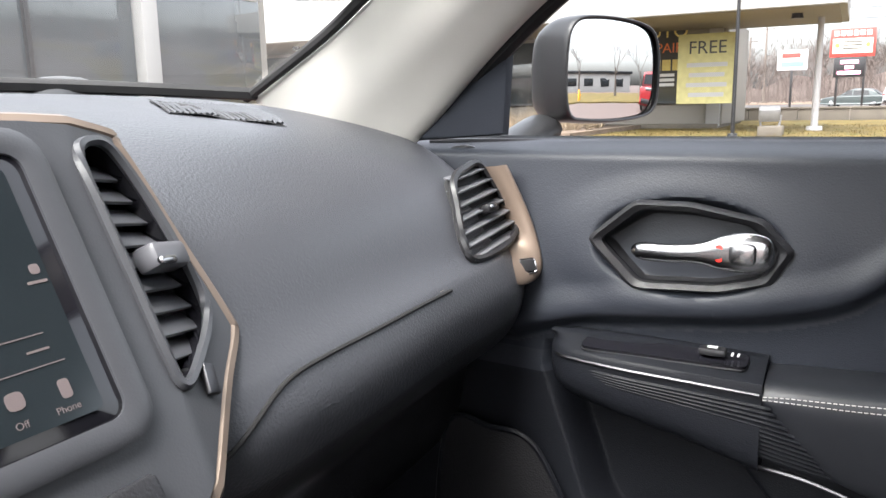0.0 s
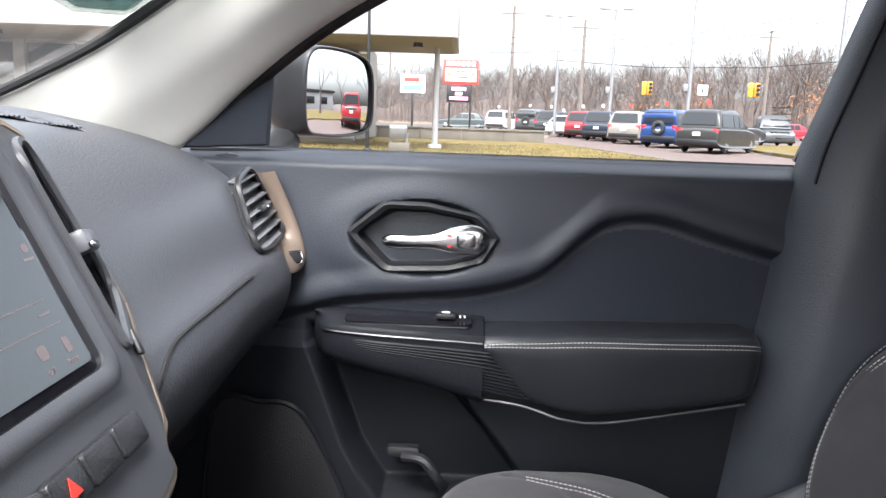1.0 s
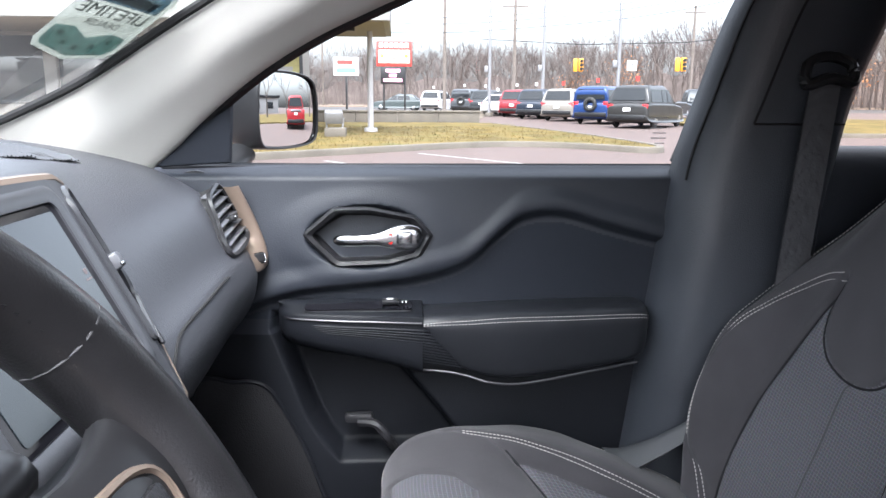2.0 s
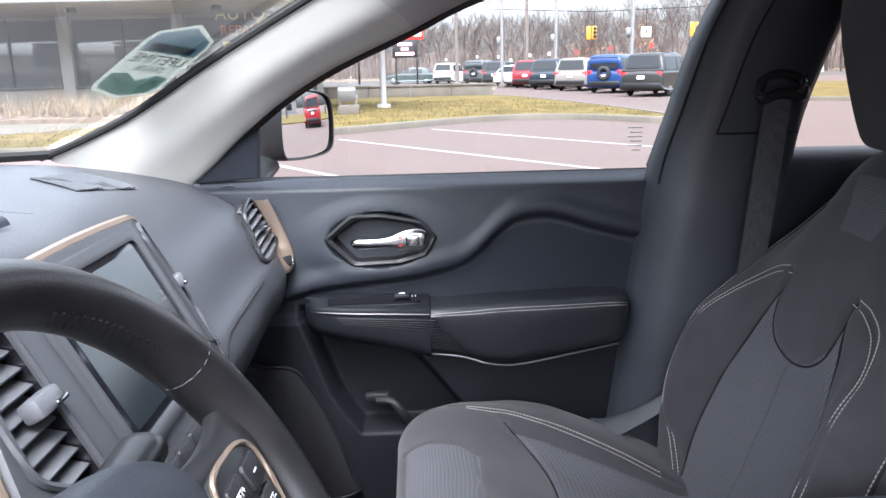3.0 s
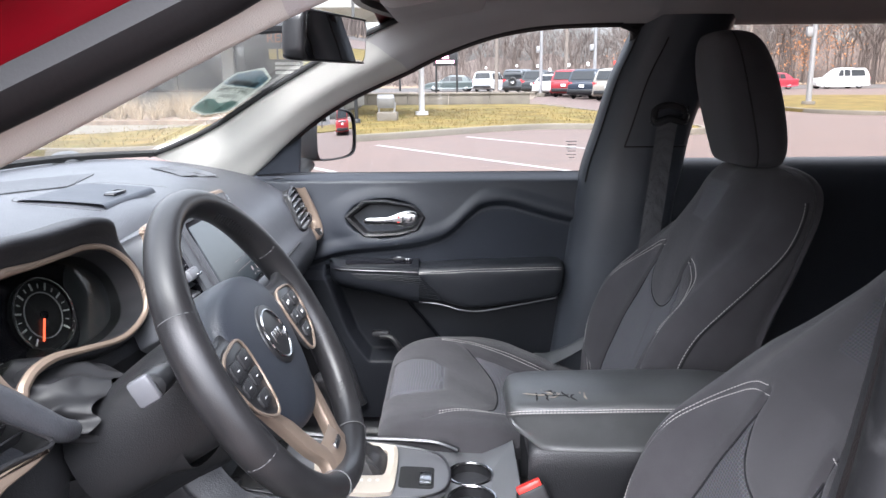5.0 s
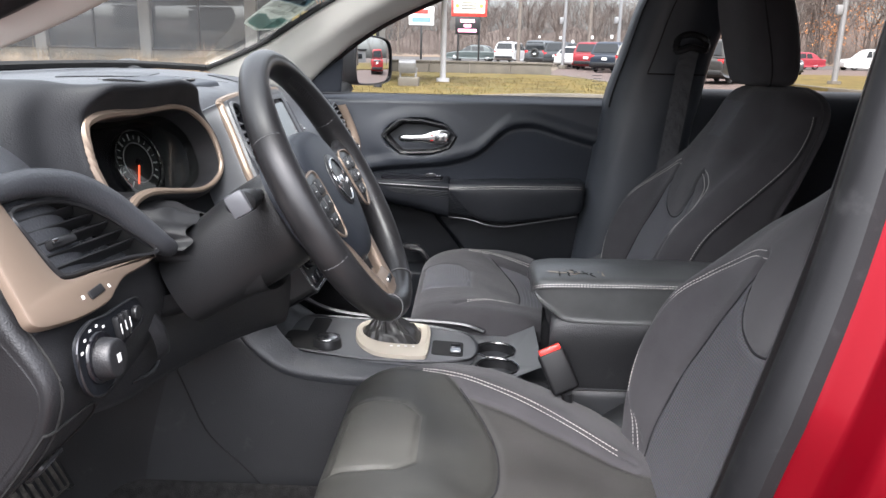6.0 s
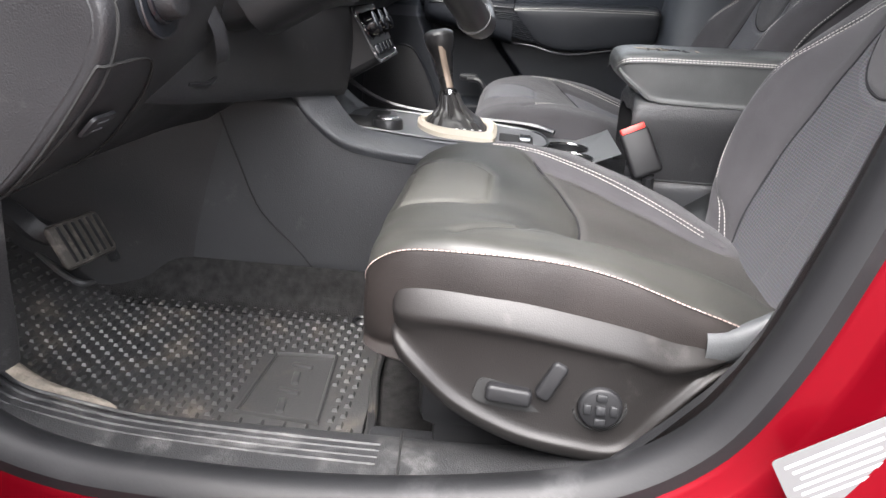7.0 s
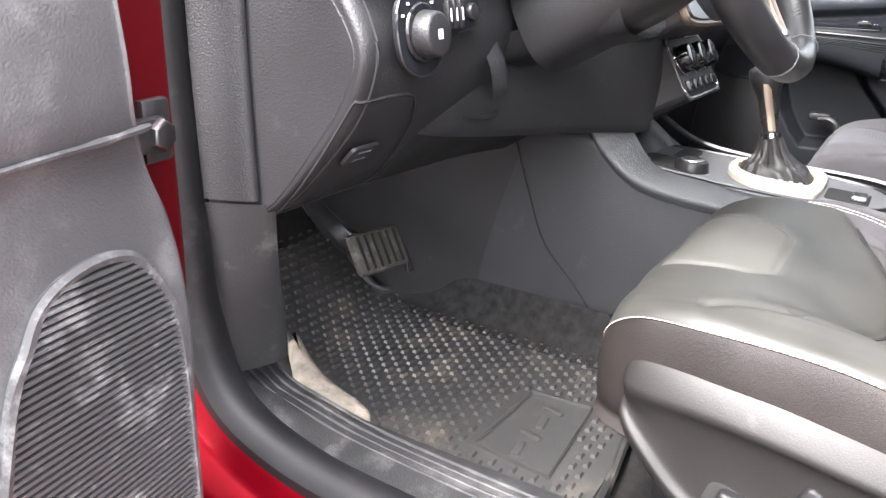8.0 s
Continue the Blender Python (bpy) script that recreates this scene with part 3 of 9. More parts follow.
def door_x(y, z):
    x = 0.722 + 0.012 * smooth01(1.02, 1.18, z) - 0.010 * smooth01(0.95, 0.55, z)
    x += 0.018 * smooth01(0.2, 0.5, y)
    x += 0.045 * smooth01(1.155, 1.182, z) ** 2
    d = crease_z(y) - z
    x += 0.016 * smooth01(-0.006, 0.014, d) - 0.006 * smooth01(0.03, 0.0, abs(d + 0.016)) * (1 if z < 1.15 else 0)
    e = math.hypot((y - 0.136) / 0.114, (z - 1.066) / 0.060)
    x -= 0.004 * smooth01(1.5, 1.0, e)
    x += 0.024 * smooth01(0.92, 0.70, e)
    x += 0.055 * pocket_depth(y, z)
    return x


bm = bmesh.new()
NY, NZ = 300, 220
grid = [[bm.verts.new((door_x(y, z), y, z)) for z in (0.50 + (1.183 - 0.50) * k / (NZ - 1) for k in range(NZ))] for y in (-0.43 + 1.0 * j / (NY - 1) for j in range(NY))]
for j in range(NY - 1):
    for k in range(NZ - 1):
        f = bm.faces.new((grid[j][k], grid[j][k + 1], grid[j + 1][k + 1], grid[j + 1][k]))
        y, z = -0.43 + (j + 0.5) / (NY - 1), 0.50 + 0.695 * (k + 0.5) / (NZ - 1)
        d = crease_z(y) - z
        f.material_index = 1 if d > 0.010 and z > 0.93 else (2 if z < 0.90 else 0)
bmesh.ops.recalc_face_normals(bm, faces=bm.faces)
# hard black plastic, its base darkened for the shade low in the door
SHADEHARD = mat("shaded_hard_plastic", (0.0072, 0.0082, 0.0105), 0.5, bump=0.3, bump_scale=600, spec=0.2, dirt=(0.10, 0.10, 0.10), dirt_scale=8, dirt_at=0.66, dirt_mix=0.35)
INSERT = mat("black_door_insert_cloth", (0.0160, 0.0188, 0.0250), 0.8, bump=0.4, bump_scale=800, vary=0.1, spec=0.25)
part("door_panel", bm, [SOFT, INSERT, SHADEHARD], pdoor, "soft black upper door panel with a curved crease")
part("door_shell", box_bm(0.06, 1.05, 0.76, 0.02, at=(0.875, 0.06, 0.78)), RED, pdoor)
part("belt_seal", tube_bm([(0.786, y, 1.174) for y in (-0.42, -0.2, 0.0, 0.2, 0.36, 0.48)], 0.008, 8, flat=0.7), RUBBER, pdoor)
gl = Loft([[(0.775, y, 1.18), (0.755, y, 1.30), (0.715, y, 1.42), (0.66, y, 1.55)] for y in (-0.56, -0.2, 0.1, 0.47)]).mesh(10, 8)
pane = part("window_pane", gl, GLASS, pdoor, "clear side window glass")
pane.visible_shadow = False
# window frame rim: along the rail and down the rear edge
rim = curve([p for p in LOW[1:]], 40)
part("window_frame", tube_bm([p + Vector((0.028, 0, 0.004)) for p in rim], 0.013, 8), RUBBER, pdoor)
part("window_frame", tube_bm(curve([(0.765, -0.395, 1.185), (0.745, -0.425, 1.28), (0.715, -0.455, 1.38), (0.675, -0.485, 1.49), (0.640, -0.485, 1.535), (0.628, -0.45, 1.552)], 24), 0.014, 8), RUBBER, pdoor)
# glass maker's mark in plain bars
mark = thing("glass_mark", "small black printed mark in the window corner", "marking")
for k, w in enumerate((0.030, 0.024, 0.028, 0.022, 0.026, 0.016)):
    part("mark_bar", box_bm(0.0005, w, 0.0016, 0, at=(0.759, -0.357 - 0.002 * (k % 2), 1.262 - 0.0085 * k)), GREYPRINT, mark)
# sail panel in the front corner of the window
sail = [(0.36, 1.185), (0.52, 1.175), (0.47, 1.225), (0.40, 1.285), (0.365, 1.318), (0.352, 1.30)]
part("sail_panel", plate_bm([(a, b) for a, b in sail], 0.016, 0.007, m=Matrix(((0, 0, -1, 0.765), (1, 0, 0, 0), (0, 1, 0, 0), (0, 0, 0, 1)))), INSERT, pdoor, "black triangular mirror sail trim")
# handle: six-sided bezel, dark cup, chrome lever with a lock button
HEX = [(0.243, 1.071), (0.190, 1.116), (0.130, 1.116), (0.055, 1.101), (0.026, 1.070), (0.046, 1.034), (0.095, 1.020), (0.190, 1.016)]
hexo = []
for q in range(8):
    a, b, c = HEX[q - 1], HEX[q], HEX[(q + 1) % 8]
    for f, g in ((0.30, 0.0), (0.14, 0.0), (0.03, 0.03), (0.0, 0.14), (0.0, 0.30)):
        hexo.append(Vector((b[0] + (a[0] - b[0]) * f + (c[0] - b[0]) * g, b[1] + (a[1] - b[1]) * f + (c[1] - b[1]) * g, 0)))
hx = curve(hexo, 120, True)
hxi = [Vector((0.136 + (p.x - 0.136) * 0.86, 1.066 + (p.y - 1.066) * 0.82, 0)) for p in hx]
TO_DOOR = Matrix(((0, 0, -1, 0.727), (1, 0, 0, 0), (0, 1, 0, 0), (0, 0, 0, 1)))
bezel = part("handle_bezel", ring_bm([(p.x, p.y) for p in hx], [(p.x, p.y) for p in hxi], 0.016, m=TO_DOOR), HARD, pdoor, "black six-sided handle surround")
cup = [[(0.735 - 0.004, p.x, p.y) for p in hxi], [(0.748, 0.136 + (p.x - 0.136) * 0.72, 1.066 + (p.y - 1.066) * 0.66) for p in hx], [(0.750, 0.136, 1.066) for p in hx]]
part("handle_cup", Loft(cup, True).mesh(120, 10), SATIN, pdoor)
lever = Loft([[(xx + 0.006 * math.cos(a), y, zc + h * math.sin(a)) for a in [k / 8 * math.tau for k in range(8)]] for xx, y, zc, h in ((0.715, 0.190, 1.062, 0.004), (0.708, 0.180, 1.062, 0.0095), (0.706, 0.150, 1.062, 0.010), (0.706, 0.120, 1.064, 0.011), (0.707, 0.095, 1.066, 0.018), (0.708, 0.070, 1.067, 0.021), (0.710, 0.050, 1.067, 0.017), (0.716, 0.043, 1.067, 0.006))], True).mesh(20, 34, caps=True)
lev = part("handle_lever", lever, CHROME, pdoor, "polished chrome pull lever")
part("lock_button", plate_bm(rounded(0.026, 0.022, 0.006), 0.006, 0.002, m=Matrix(((0, 0, -1, 0.703), (1, 0, 0, 0.074), (0, 1, 0, 1.067), (0, 0, 0, 1)))), CHROME, lev)
part("lock_flag", plate_bm(rounded(0.007, 0.018, 0.003), 0.0012, 0.0004, m=Matrix(((0, 0, -1, 0.7025), (1, 0, 0, 0.097), (0, 1, 0, 1.066), (0, 0, 0, 1)))), REDPLASTIC, lev, "red lock flag")
# switch ledge, ribbed front of the armrest, padded armrest
ledge = []
for y, xo, zt, zb in ((0.285, 0.722, 0.945, 0.925), (0.262, 0.690, 0.947, 0.915), (0.20, 0.672, 0.947, 0.905), (0.12, 0.668, 0.945, 0.89), (0.045, 0.668, 0.942, 0.87)):
    ledge.append([(0.745, y, zt + 0.010), (0.72, y, zt + 0.012), (xo + 0.010, y, zt + 0.002), (xo, y, zt - 0.008), (xo + 0.002, y, zb - 0.012), (xo + 0.03, y, zb - 0.03), (0.745, y, zb - 0.035)])
part("switch_ledge", Loft(ledge).mesh(26, 24), SHADEHARD, pdoor, "satin black window switch ledge")
part("ledge_trim", tube_bm(curve([(0.700, 0.272, 0.936), (0.684, 0.255, 0.9375), (0.6675, 0.19, 0.938), (0.6645, 0.12, 0.936), (0.664, 0.047, 0.933)], 24), 0.0018, 6), DIMCHROME, pdoor, "thin satin silver trim line")
for k in range(12):
    f = (k + 0.4) / 12
    pts = curve([(xo + 0.016 * f * f, y, top - f * (top - low)) for xo, y, top, low in ((0.6955, 0.264, 0.928, 0.906), (0.6705, 0.20, 0.929, 0.894), (0.6665, 0.12, 0.926, 0.878), (0.6665, 0.045, 0.922, 0.860), (0.6690, 0.040 - 0.073 * f, 0.921 - 0.004 * f, 0.846))], 22)
    part("rib", tube_bm(pts, 0.0024, 6), SHADEHARD, pdoor)
pan = part("switch_plate", plate_bm(rounded(0.175, 0.034, 0.008), 0.004, 0.0015, m=frame_m((0.700, 0.150, 0.9555), (0, 1, 0), (1, 0, 0.12))), GLOSSY, pdoor, "gloss black switch plate")
part("plate_edge", tube_bm([frame_m((0.700, 0.150, 0.9555), (0, 1, 0), (1, 0, 0.12)) @ Vector((a, b, 0.004)) for a, b in rounded(0.175, 0.034, 0.008)], 0.0009, 5, True), DIMCHROME, pan)
part("window_switch", box_bm(0.016, 0.028, 0.008, 0.003, at=(0.699, 0.098, 0.962)), SATIN, pan)
for yy in (0.078, 0.072):
    part("switch_mark", box_bm(0.010, 0.002, 0.001, 0, at=(0.699, yy, 0.9608)), WHITEPRINT, pan)
part("switch_mark", box_bm(0.005, 0.010, 0.001, 0, at=(0.699, 0.098, 0.9665)), WHITEPRINT, pan)
arm = []
for y, xo, zt, zb in ((0.044, 0.668, 0.940, 0.905), (0.02, 0.666, 0.942, 0.875), (-0.03, 0.665, 0.944, 0.845), (-0.10, 0.664, 0.948, 0.832), (-0.20, 0.664, 0.950, 0.842), (-0.29, 0.666, 0.952, 0.856), (-0.325, 0.672, 0.950, 0.866), (-0.338, 0.70, 0.940, 0.88)):
    arm.append([(0.745, y, zt + 0.004), (0.71, y, zt + 0.004), (xo + 0.012, y, zt), (xo, y, zt - 0.012), (xo + 0.002, y, (zt + zb) / 2), (xo + 0.012, y, zb + 0.008), (xo + 0.03, y, zb), (0.745, y, zb - 0.004)])
armloft = Loft(arm)
ARMSKIN = mat("black_armrest_leather", (0.0145, 0.0158, 0.0185), 0.38, bump=0.12, bump_scale=800, vary=0.15, scale=14, spec=0.42)
armrest = part("door_armrest", armloft.mesh(34, 44, zone=None), ARMSKIN, pdoor, "padded black leather armrest with white stitching")
for uu in (0.400, 0.435):
    vs = [0.02 + 0.95 * i / 80 for i in range(81)]
    part("stitching", stitches([armloft.at(uu, v) for v in vs], [Vector((-0.9, 0, 0.4)).normalized()] * 81, 0.0052, 0.0036, 0.0008, 0.0009), THREAD, armrest)
part("armrest_lip", tube_bm(curve([(0.696, 0.046, 0.843), (0.688, 0.005, 0.842), (0.681, -0.032, 0.836), (0.672, -0.066, 0.828), (0.669, -0.12, 0.826), (0.670, -0.22, 0.843), (0.674, -0.315, 0.860)], 24), 0.0022, 6), DIMCHROME, pdoor, "thin worn silver lip under the armrest")
# bare bracket at the bottom of the pocket
part("pocket_bracket", tube_bm(curve([(0.735, 0.155, 0.735), (0.725, 0.125, 0.735), (0.722, 0.105, 0.71), (0.730, 0.095, 0.69)], 14), 0.008, 8), HARD, pdoor)
part("pocket_bracket", box_bm(0.02, 0.05, 0.018, 0.006, at=(0.745, 0.155, 0.74)), HARD, pdoor)
# speaker grille with a raised rim
spo = curve([(0.43, 0.80, 0), (0.36, 0.818, 0), (0.315, 0.812, 0), (0.285, 0.775, 0), (0.245, 0.69, 0), (0.205, 0.57, 0), (0.20, 0.545, 0), (0.26, 0.53, 0), (0.43, 0.53, 0)], 60, True)
GRILLE = mat("black_speaker_mesh", (0.010, 0.010, 0.011), 0.6, bump=0.35, bump_scale=520, bump_kind="cells", dirt=(0.2, 0.2, 0.21), dirt_scale=650, dirt_at=0.62, dirt_mix=0.4, spec=0.25)
part("speaker_grille", plate_bm([(p.x, p.y) for p in spo], 0.008, 0.002, m=Matrix(((0, 0, -1, 0.722), (1, 0, 0, 0), (0, 1, 0, 0), (0, 0, 0, 1)))), GRILLE, pdoor, "black perforated speaker grille")
part("grille_rim", tube_bm([(0.716, p.x, p.y) for p in spo], 0.004, 6, True), SHADEHARD, pdoor)

# ---- passenger door mirror, convex glass turned towards the cabin ----
mirror = thing("door_mirror", "black door mirror with convex glass outside the window", "mirror")
mm = frame_m((1.010, 0.300, 1.268), (0.86, -0.50, 0.0), (0, 0, 1))
mo = curve([(-0.085, -0.055, 0), (-0.088, 0.02, 0), (-0.075, 0.062, 0), (-0.03, 0.072, 0), (0.05, 0.066, 0), (0.082, 0.045, 0), (0.088, -0.01, 0), (0.078, -0.055, 0), (0.03, -0.068, 0), (-0.05, -0.068, 0)], 48, True)
hous = [[(p.x * s, p.y * s, d) for p in mo] for s, d in ((1.0, 0.004), (1.055, 0.004), (1.085, -0.012), (1.07, -0.05), (0.85, -0.095), (0.4, -0.115), (0.05, -0.12))]
hb = Loft(hous, True).mesh(48, 26)
bmesh.ops.transform(hb, matrix=mm, verts=hb.verts)
part("mirror_housing", hb, SATIN, mirror, "black mirror housing")
bm = bmesh.new()
RAD = 1.3
ringv = []
for s in (0.0, 0.2, 0.4, 0.6, 0.8, 1.0):
    row = []
    for p in mo:
        x, y = p.x * s, p.y * s
        row.append(bm.verts.new((x, y, 0.002 - (x * x + y * y) / (2 * RAD))))
        if s == 0:
            break
    ringv.append(row)
for i in range(48):
    bm.faces.new((ringv[0][0], ringv[1][i], ringv[1][(i + 1) % 48]))
    for a, b in zip(ringv[1:], ringv[2:]):
        bm.faces.new((a[i], b[i], b[(i + 1) % 48], a[(i + 1) % 48]))
bmesh.ops.recalc_face_normals(bm, faces=bm.faces)
bmesh.ops.transform(bm, matrix=mm, verts=bm.verts)
part("mirror_glass", bm, MIRROR, mirror, "convex mirror glass", sharp=180)
part("mirror_arm", Loft([[(xx, y + 0.035 * math.cos(a), z + 0.022 * math.sin(a)) for a in [k / 8 * math.tau for k in range(8)]] for xx, y, z in ((0.76, 0.42, 1.150), (0.85, 0.41, 1.155), (0.95, 0.39, 1.185))], True).mesh(16, 10, caps=True), SATIN, mirror)

# ---- far centre pillar, belt, rear door ----
bq = []
for z, yf, yr, xi in ((0.45, -0.28, -0.66, 0.655), (0.72, -0.325, -0.62, 0.655), (0.95, -0.355, -0.61, 0.655), (1.10, -0.375, -0.615, 0.655), (1.20, -0.392, -0.635, 0.66), (1.30, -0.420, -0.65, 0.65), (1.42, -0.450, -0.68, 0.625), (1.50, -0.480, -0.70, 0.60), (1.565, -0.50, -0.72, 0.575)):
    bq.append([(xi + 0.085, yf + 0.012, z), (xi + 0.05, yf + 0.002, z), (xi + 0.012, yf - 0.035, z), (xi, yf - 0.10, z), (xi, yr + 0.08, z), (xi + 0.02, yr + 0.01, z), (xi + 0.08, yr, z)])
bql = Loft(bq)
bqm = bql.mesh(26, 40)
DARKTRIM = mat("matt_black_pillar_trim", (0.020, 0.020, 0.022), 0.75, bump=0.3, bump_scale=700)
PILLARBLACK = mat("grained_black_pillar", (0.036, 0.040, 0.047), 0.38, bump=0.3, bump_scale=480, vary=0.15, spec=0.5)
cpt = part("centre_pillar_trim", bqm, PILLARBLACK, car, "black centre pillar trim on the passenger side")
part("trim_seam", tube_bm([bql.at(0.20, v) + Vector((-0.001, 0.001, 0)) for v in [0.45 + 0.5 * i / 24 for i in range(25)]], 0.0022, 5), SEAMBLACK, cpt)
part("trim_seam", tube_bm([bql.at(0.42 + 0.40 * i / 16, 0.57) + Vector((-0.001, 0, 0)) for i in range(17)], 0.0020, 5), SEAMBLACK, cpt)
part("trim_seam", tube_bm([bql.at(0.42, v) + Vector((-0.001, 0, 0)) for v in [0.57 + 0.33 * i / 16 for i in range(17)]], 0.0020, 5), SEAMBLACK, cpt)
belt = thing("seat_belt", "black webbing seat belt hanging from its pillar guide", "seat belt")
bl = [(0.640, -0.575, 1.325), (0.632, -0.565, 1.26), (0.625, -0.552, 1.15), (0.618, -0.538, 1.03), (0.61, -0.52, 0.85), (0.60, -0.50, 0.62)]
part("webbing", Loft([[(x, y + 0.024, z), (x - 0.0012, y, z), (x, y - 0.024, z)] for x, y, z in bl] ).mesh(5, 24), WEB, belt)
part("webbing_back", Loft([[(x + 0.004, y + 0.024, z), (x + 0.004, y - 0.024, z)] for x, y, z in bl]).mesh(4, 24), WEB, belt)
part("belt_guide", tube_bm(curve([(0.634, -0.540, 1.315), (0.630, -0.575, 1.325), (0.634, -0.612, 1.318), (0.642, -0.612, 1.345), (0.640, -0.575, 1.358), (0.642, -0.545, 1.348)], 30, True), 0.009, 8, True), SATIN, belt, "black plastic belt guide loop")
part("guide_cover", plate_bm(rounded(0.105, 0.15, 0.012), 0.006, 0.003, m=frame_m((0.648, -0.575, 1.385), (0.0, -1, 0), (-0.16, -0.14, 1))), DARKTRIM, belt)
rdoor = thing("rear_door", "black inner panel of the closed rear passenger door", "car door")
rd = [[(0.74, y, 0.45), (0.71, y, 0.60), (0.705, y, 0.9), (0.715, y, 1.12), (0.735, y, 1.20), (0.78, y, 1.215)] for y in (-0.60, -0.9, -1.2, -1.5)]
part("door_panel", Loft(rd).mesh(24, 14), SOFT, rdoor)
part("door_shell", box_bm(0.08, 0.95, 0.78, 0.02, at=(0.845, -1.03, 0.80)), RED, rdoor)
g2 = part("window_pane", Loft([[(0.785, y, 1.20), (0.745, y, 1.34), (0.67, y, 1.55)] for y in (-0.62, -1.0, -1.5)]).mesh(8, 6), pane_mat("tinted_rear_glass", (0.62, 0.60, 0.56)), rdoor, "lightly tinted rear window glass")
g2.visible_shadow = False
part("rail_trim", Loft([[(0.70, y, 1.548), (0.62, y, 1.547), (0.57, y, 1.575), (0.50, y, 1.60)] for y in (-0.45, -0.9, -1.5, -2.0)]).mesh(12, 12), LINER, car)


# ---- dashboard ----
dash = thing("dashboard", "black soft-touch dashboard with champagne trim and round-cornered vents", "dashboard")
DP = [
    (-0.752, [(0.75, 1.20), (0.68, 1.205), (0.61, 1.20), (0.55, 1.17), (0.50, 1.11), (0.47, 1.06), (0.44, 1.02), (0.405, 0.965), (0.415, 0.92), (0.45, 0.87), (0.52, 0.79), (0.59, 0.765)]),
    (-0.735, [(0.76, 1.20), (0.68, 1.215), (0.60, 1.21), (0.53, 1.18), (0.475, 1.12), (0.44, 1.065), (0.418, 1.025), (0.390, 0.970), (0.398, 0.92), (0.43, 0.87), (0.51, 0.79), (0.58, 0.76)]),
    (-0.62, [(0.88, 1.19), (0.78, 1.22), (0.63, 1.225), (0.52, 1.19), (0.455, 1.13), (0.425, 1.075), (0.400, 1.03), (0.382, 0.975), (0.387, 0.93), (0.42, 0.88), (0.50, 0.80), (0.57, 0.762)]),
    (-0.50, [(0.90, 1.232), (0.80, 1.232), (0.68, 1.229), (0.57, 1.20), (0.52, 1.15), (0.50, 1.10), (0.42, 1.045), (0.393, 0.985), (0.397, 0.94), (0.43, 0.88), (0.51, 0.80), (0.575, 0.758)]),
    (-0.37, [(0.96, 1.234), (0.85, 1.234), (0.70, 1.229), (0.58, 1.205), (0.54, 1.15), (0.51, 1.09), (0.45, 1.04), (0.41, 0.985), (0.415, 0.94), (0.44, 0.88), (0.51, 0.80), (0.575, 0.756)]),
    (-0.22, [(1.0, 1.236), (0.87, 1.237), (0.68, 1.234), (0.52, 1.215), (0.46, 1.17), (0.435, 1.10), (0.415, 1.05), (0.40, 0.99), (0.405, 0.94), (0.43, 0.88), (0.50, 0.80), (0.56, 0.755)]),
    (0.0, [(1.0, 1.238), (0.88, 1.239), (0.68, 1.238), (0.50, 1.225), (0.44, 1.18), (0.41, 1.10), (0.385, 1.05), (0.37, 0.99), (0.37, 0.94), (0.39, 0.88), (0.44, 0.80), (0.52, 0.74)]),
    (0.20, [(0.97, 1.240), (0.86, 1.241), (0.66, 1.236), (0.50, 1.21), (0.41, 1.15), (0.352, 1.065), (0.328, 1.035), (0.315, 0.998), (0.328, 0.95), (0.37, 0.90), (0.42, 0.80), (0.50, 0.70)]),
    (0.36, [(0.93, 1.243), (0.82, 1.243), (0.65, 1.234), (0.49, 1.205), (0.392, 1.14), (0.345, 1.065), (0.322, 1.038), (0.308, 1.000), (0.322, 0.952), (0.37, 0.90), (0.43, 0.80), (0.52, 0.70)]),
    (0.52, [(0.86, 1.242), (0.77, 1.240), (0.63, 1.228), (0.48, 1.195), (0.392, 1.14), (0.345, 1.068), (0.322, 1.042), (0.310, 1.005), (0.325, 0.955), (0.38, 0.90), (0.43, 0.80), (0.52, 0.70)]),
    (0.66, [(0.775, 1.232), (0.70, 1.229), (0.60, 1.217), (0.47, 1.185), (0.378, 1.135), (0.338, 1.07), (0.318, 1.045), (0.307, 1.008), (0.325, 0.955), (0.39, 0.90), (0.43, 0.80), (0.52, 0.70)]),
    (0.735, [(0.75, 1.19), (0.68, 1.20), (0.58, 1.20), (0.475, 1.175), (0.400, 1.125), (0.360, 1.07), (0.338, 1.045), (0.325, 1.008), (0.340, 0.955), (0.40, 0.90), (0.43, 0.80), (0.52, 0.70)]),
]
dl = Loft([[(x, a, b) for a, b in q] for x, q in DP])
bm = dl.mesh(90, 130, zone=lambda u, v: 1 if v < 0.09 or (u > 0.56 and v < 0.55) or u > 0.68 else 0)
end = [bm.verts.new(dl.at(i / 40, 0.0)) for i in range(41)] + [bm.verts.new((-0.752, 0.75, 0.80))]
bm.faces.new(end).material_index = 1
bmesh.ops.recalc_face_normals(bm, faces=bm.faces)
# same black as the door panel; daylight on the dash is in its base
LITPAD = mat("grained_lit_pad", (0.036, 0.038, 0.0425), 0.40, bump=0.42, bump_scale=400, vary=0.08, spec=0.5)
pad = part("dash_pad", bm, [LITPAD, HARD], dash, "grained black dashboard pad")
# groove between upper pad and lower roll on the passenger side, and the end-cap seam
part("pad_groove", tube_bm([dl.at(0.545 + 0.085 * smooth01(0.700, 0.630, v) ** 1.5, v) + Vector((0, -0.0006, 0)) for v in [0.626 + 0.20 * i / 50 for i in range(51)]], 0.0019, 6), SEAMBLACK, pad)
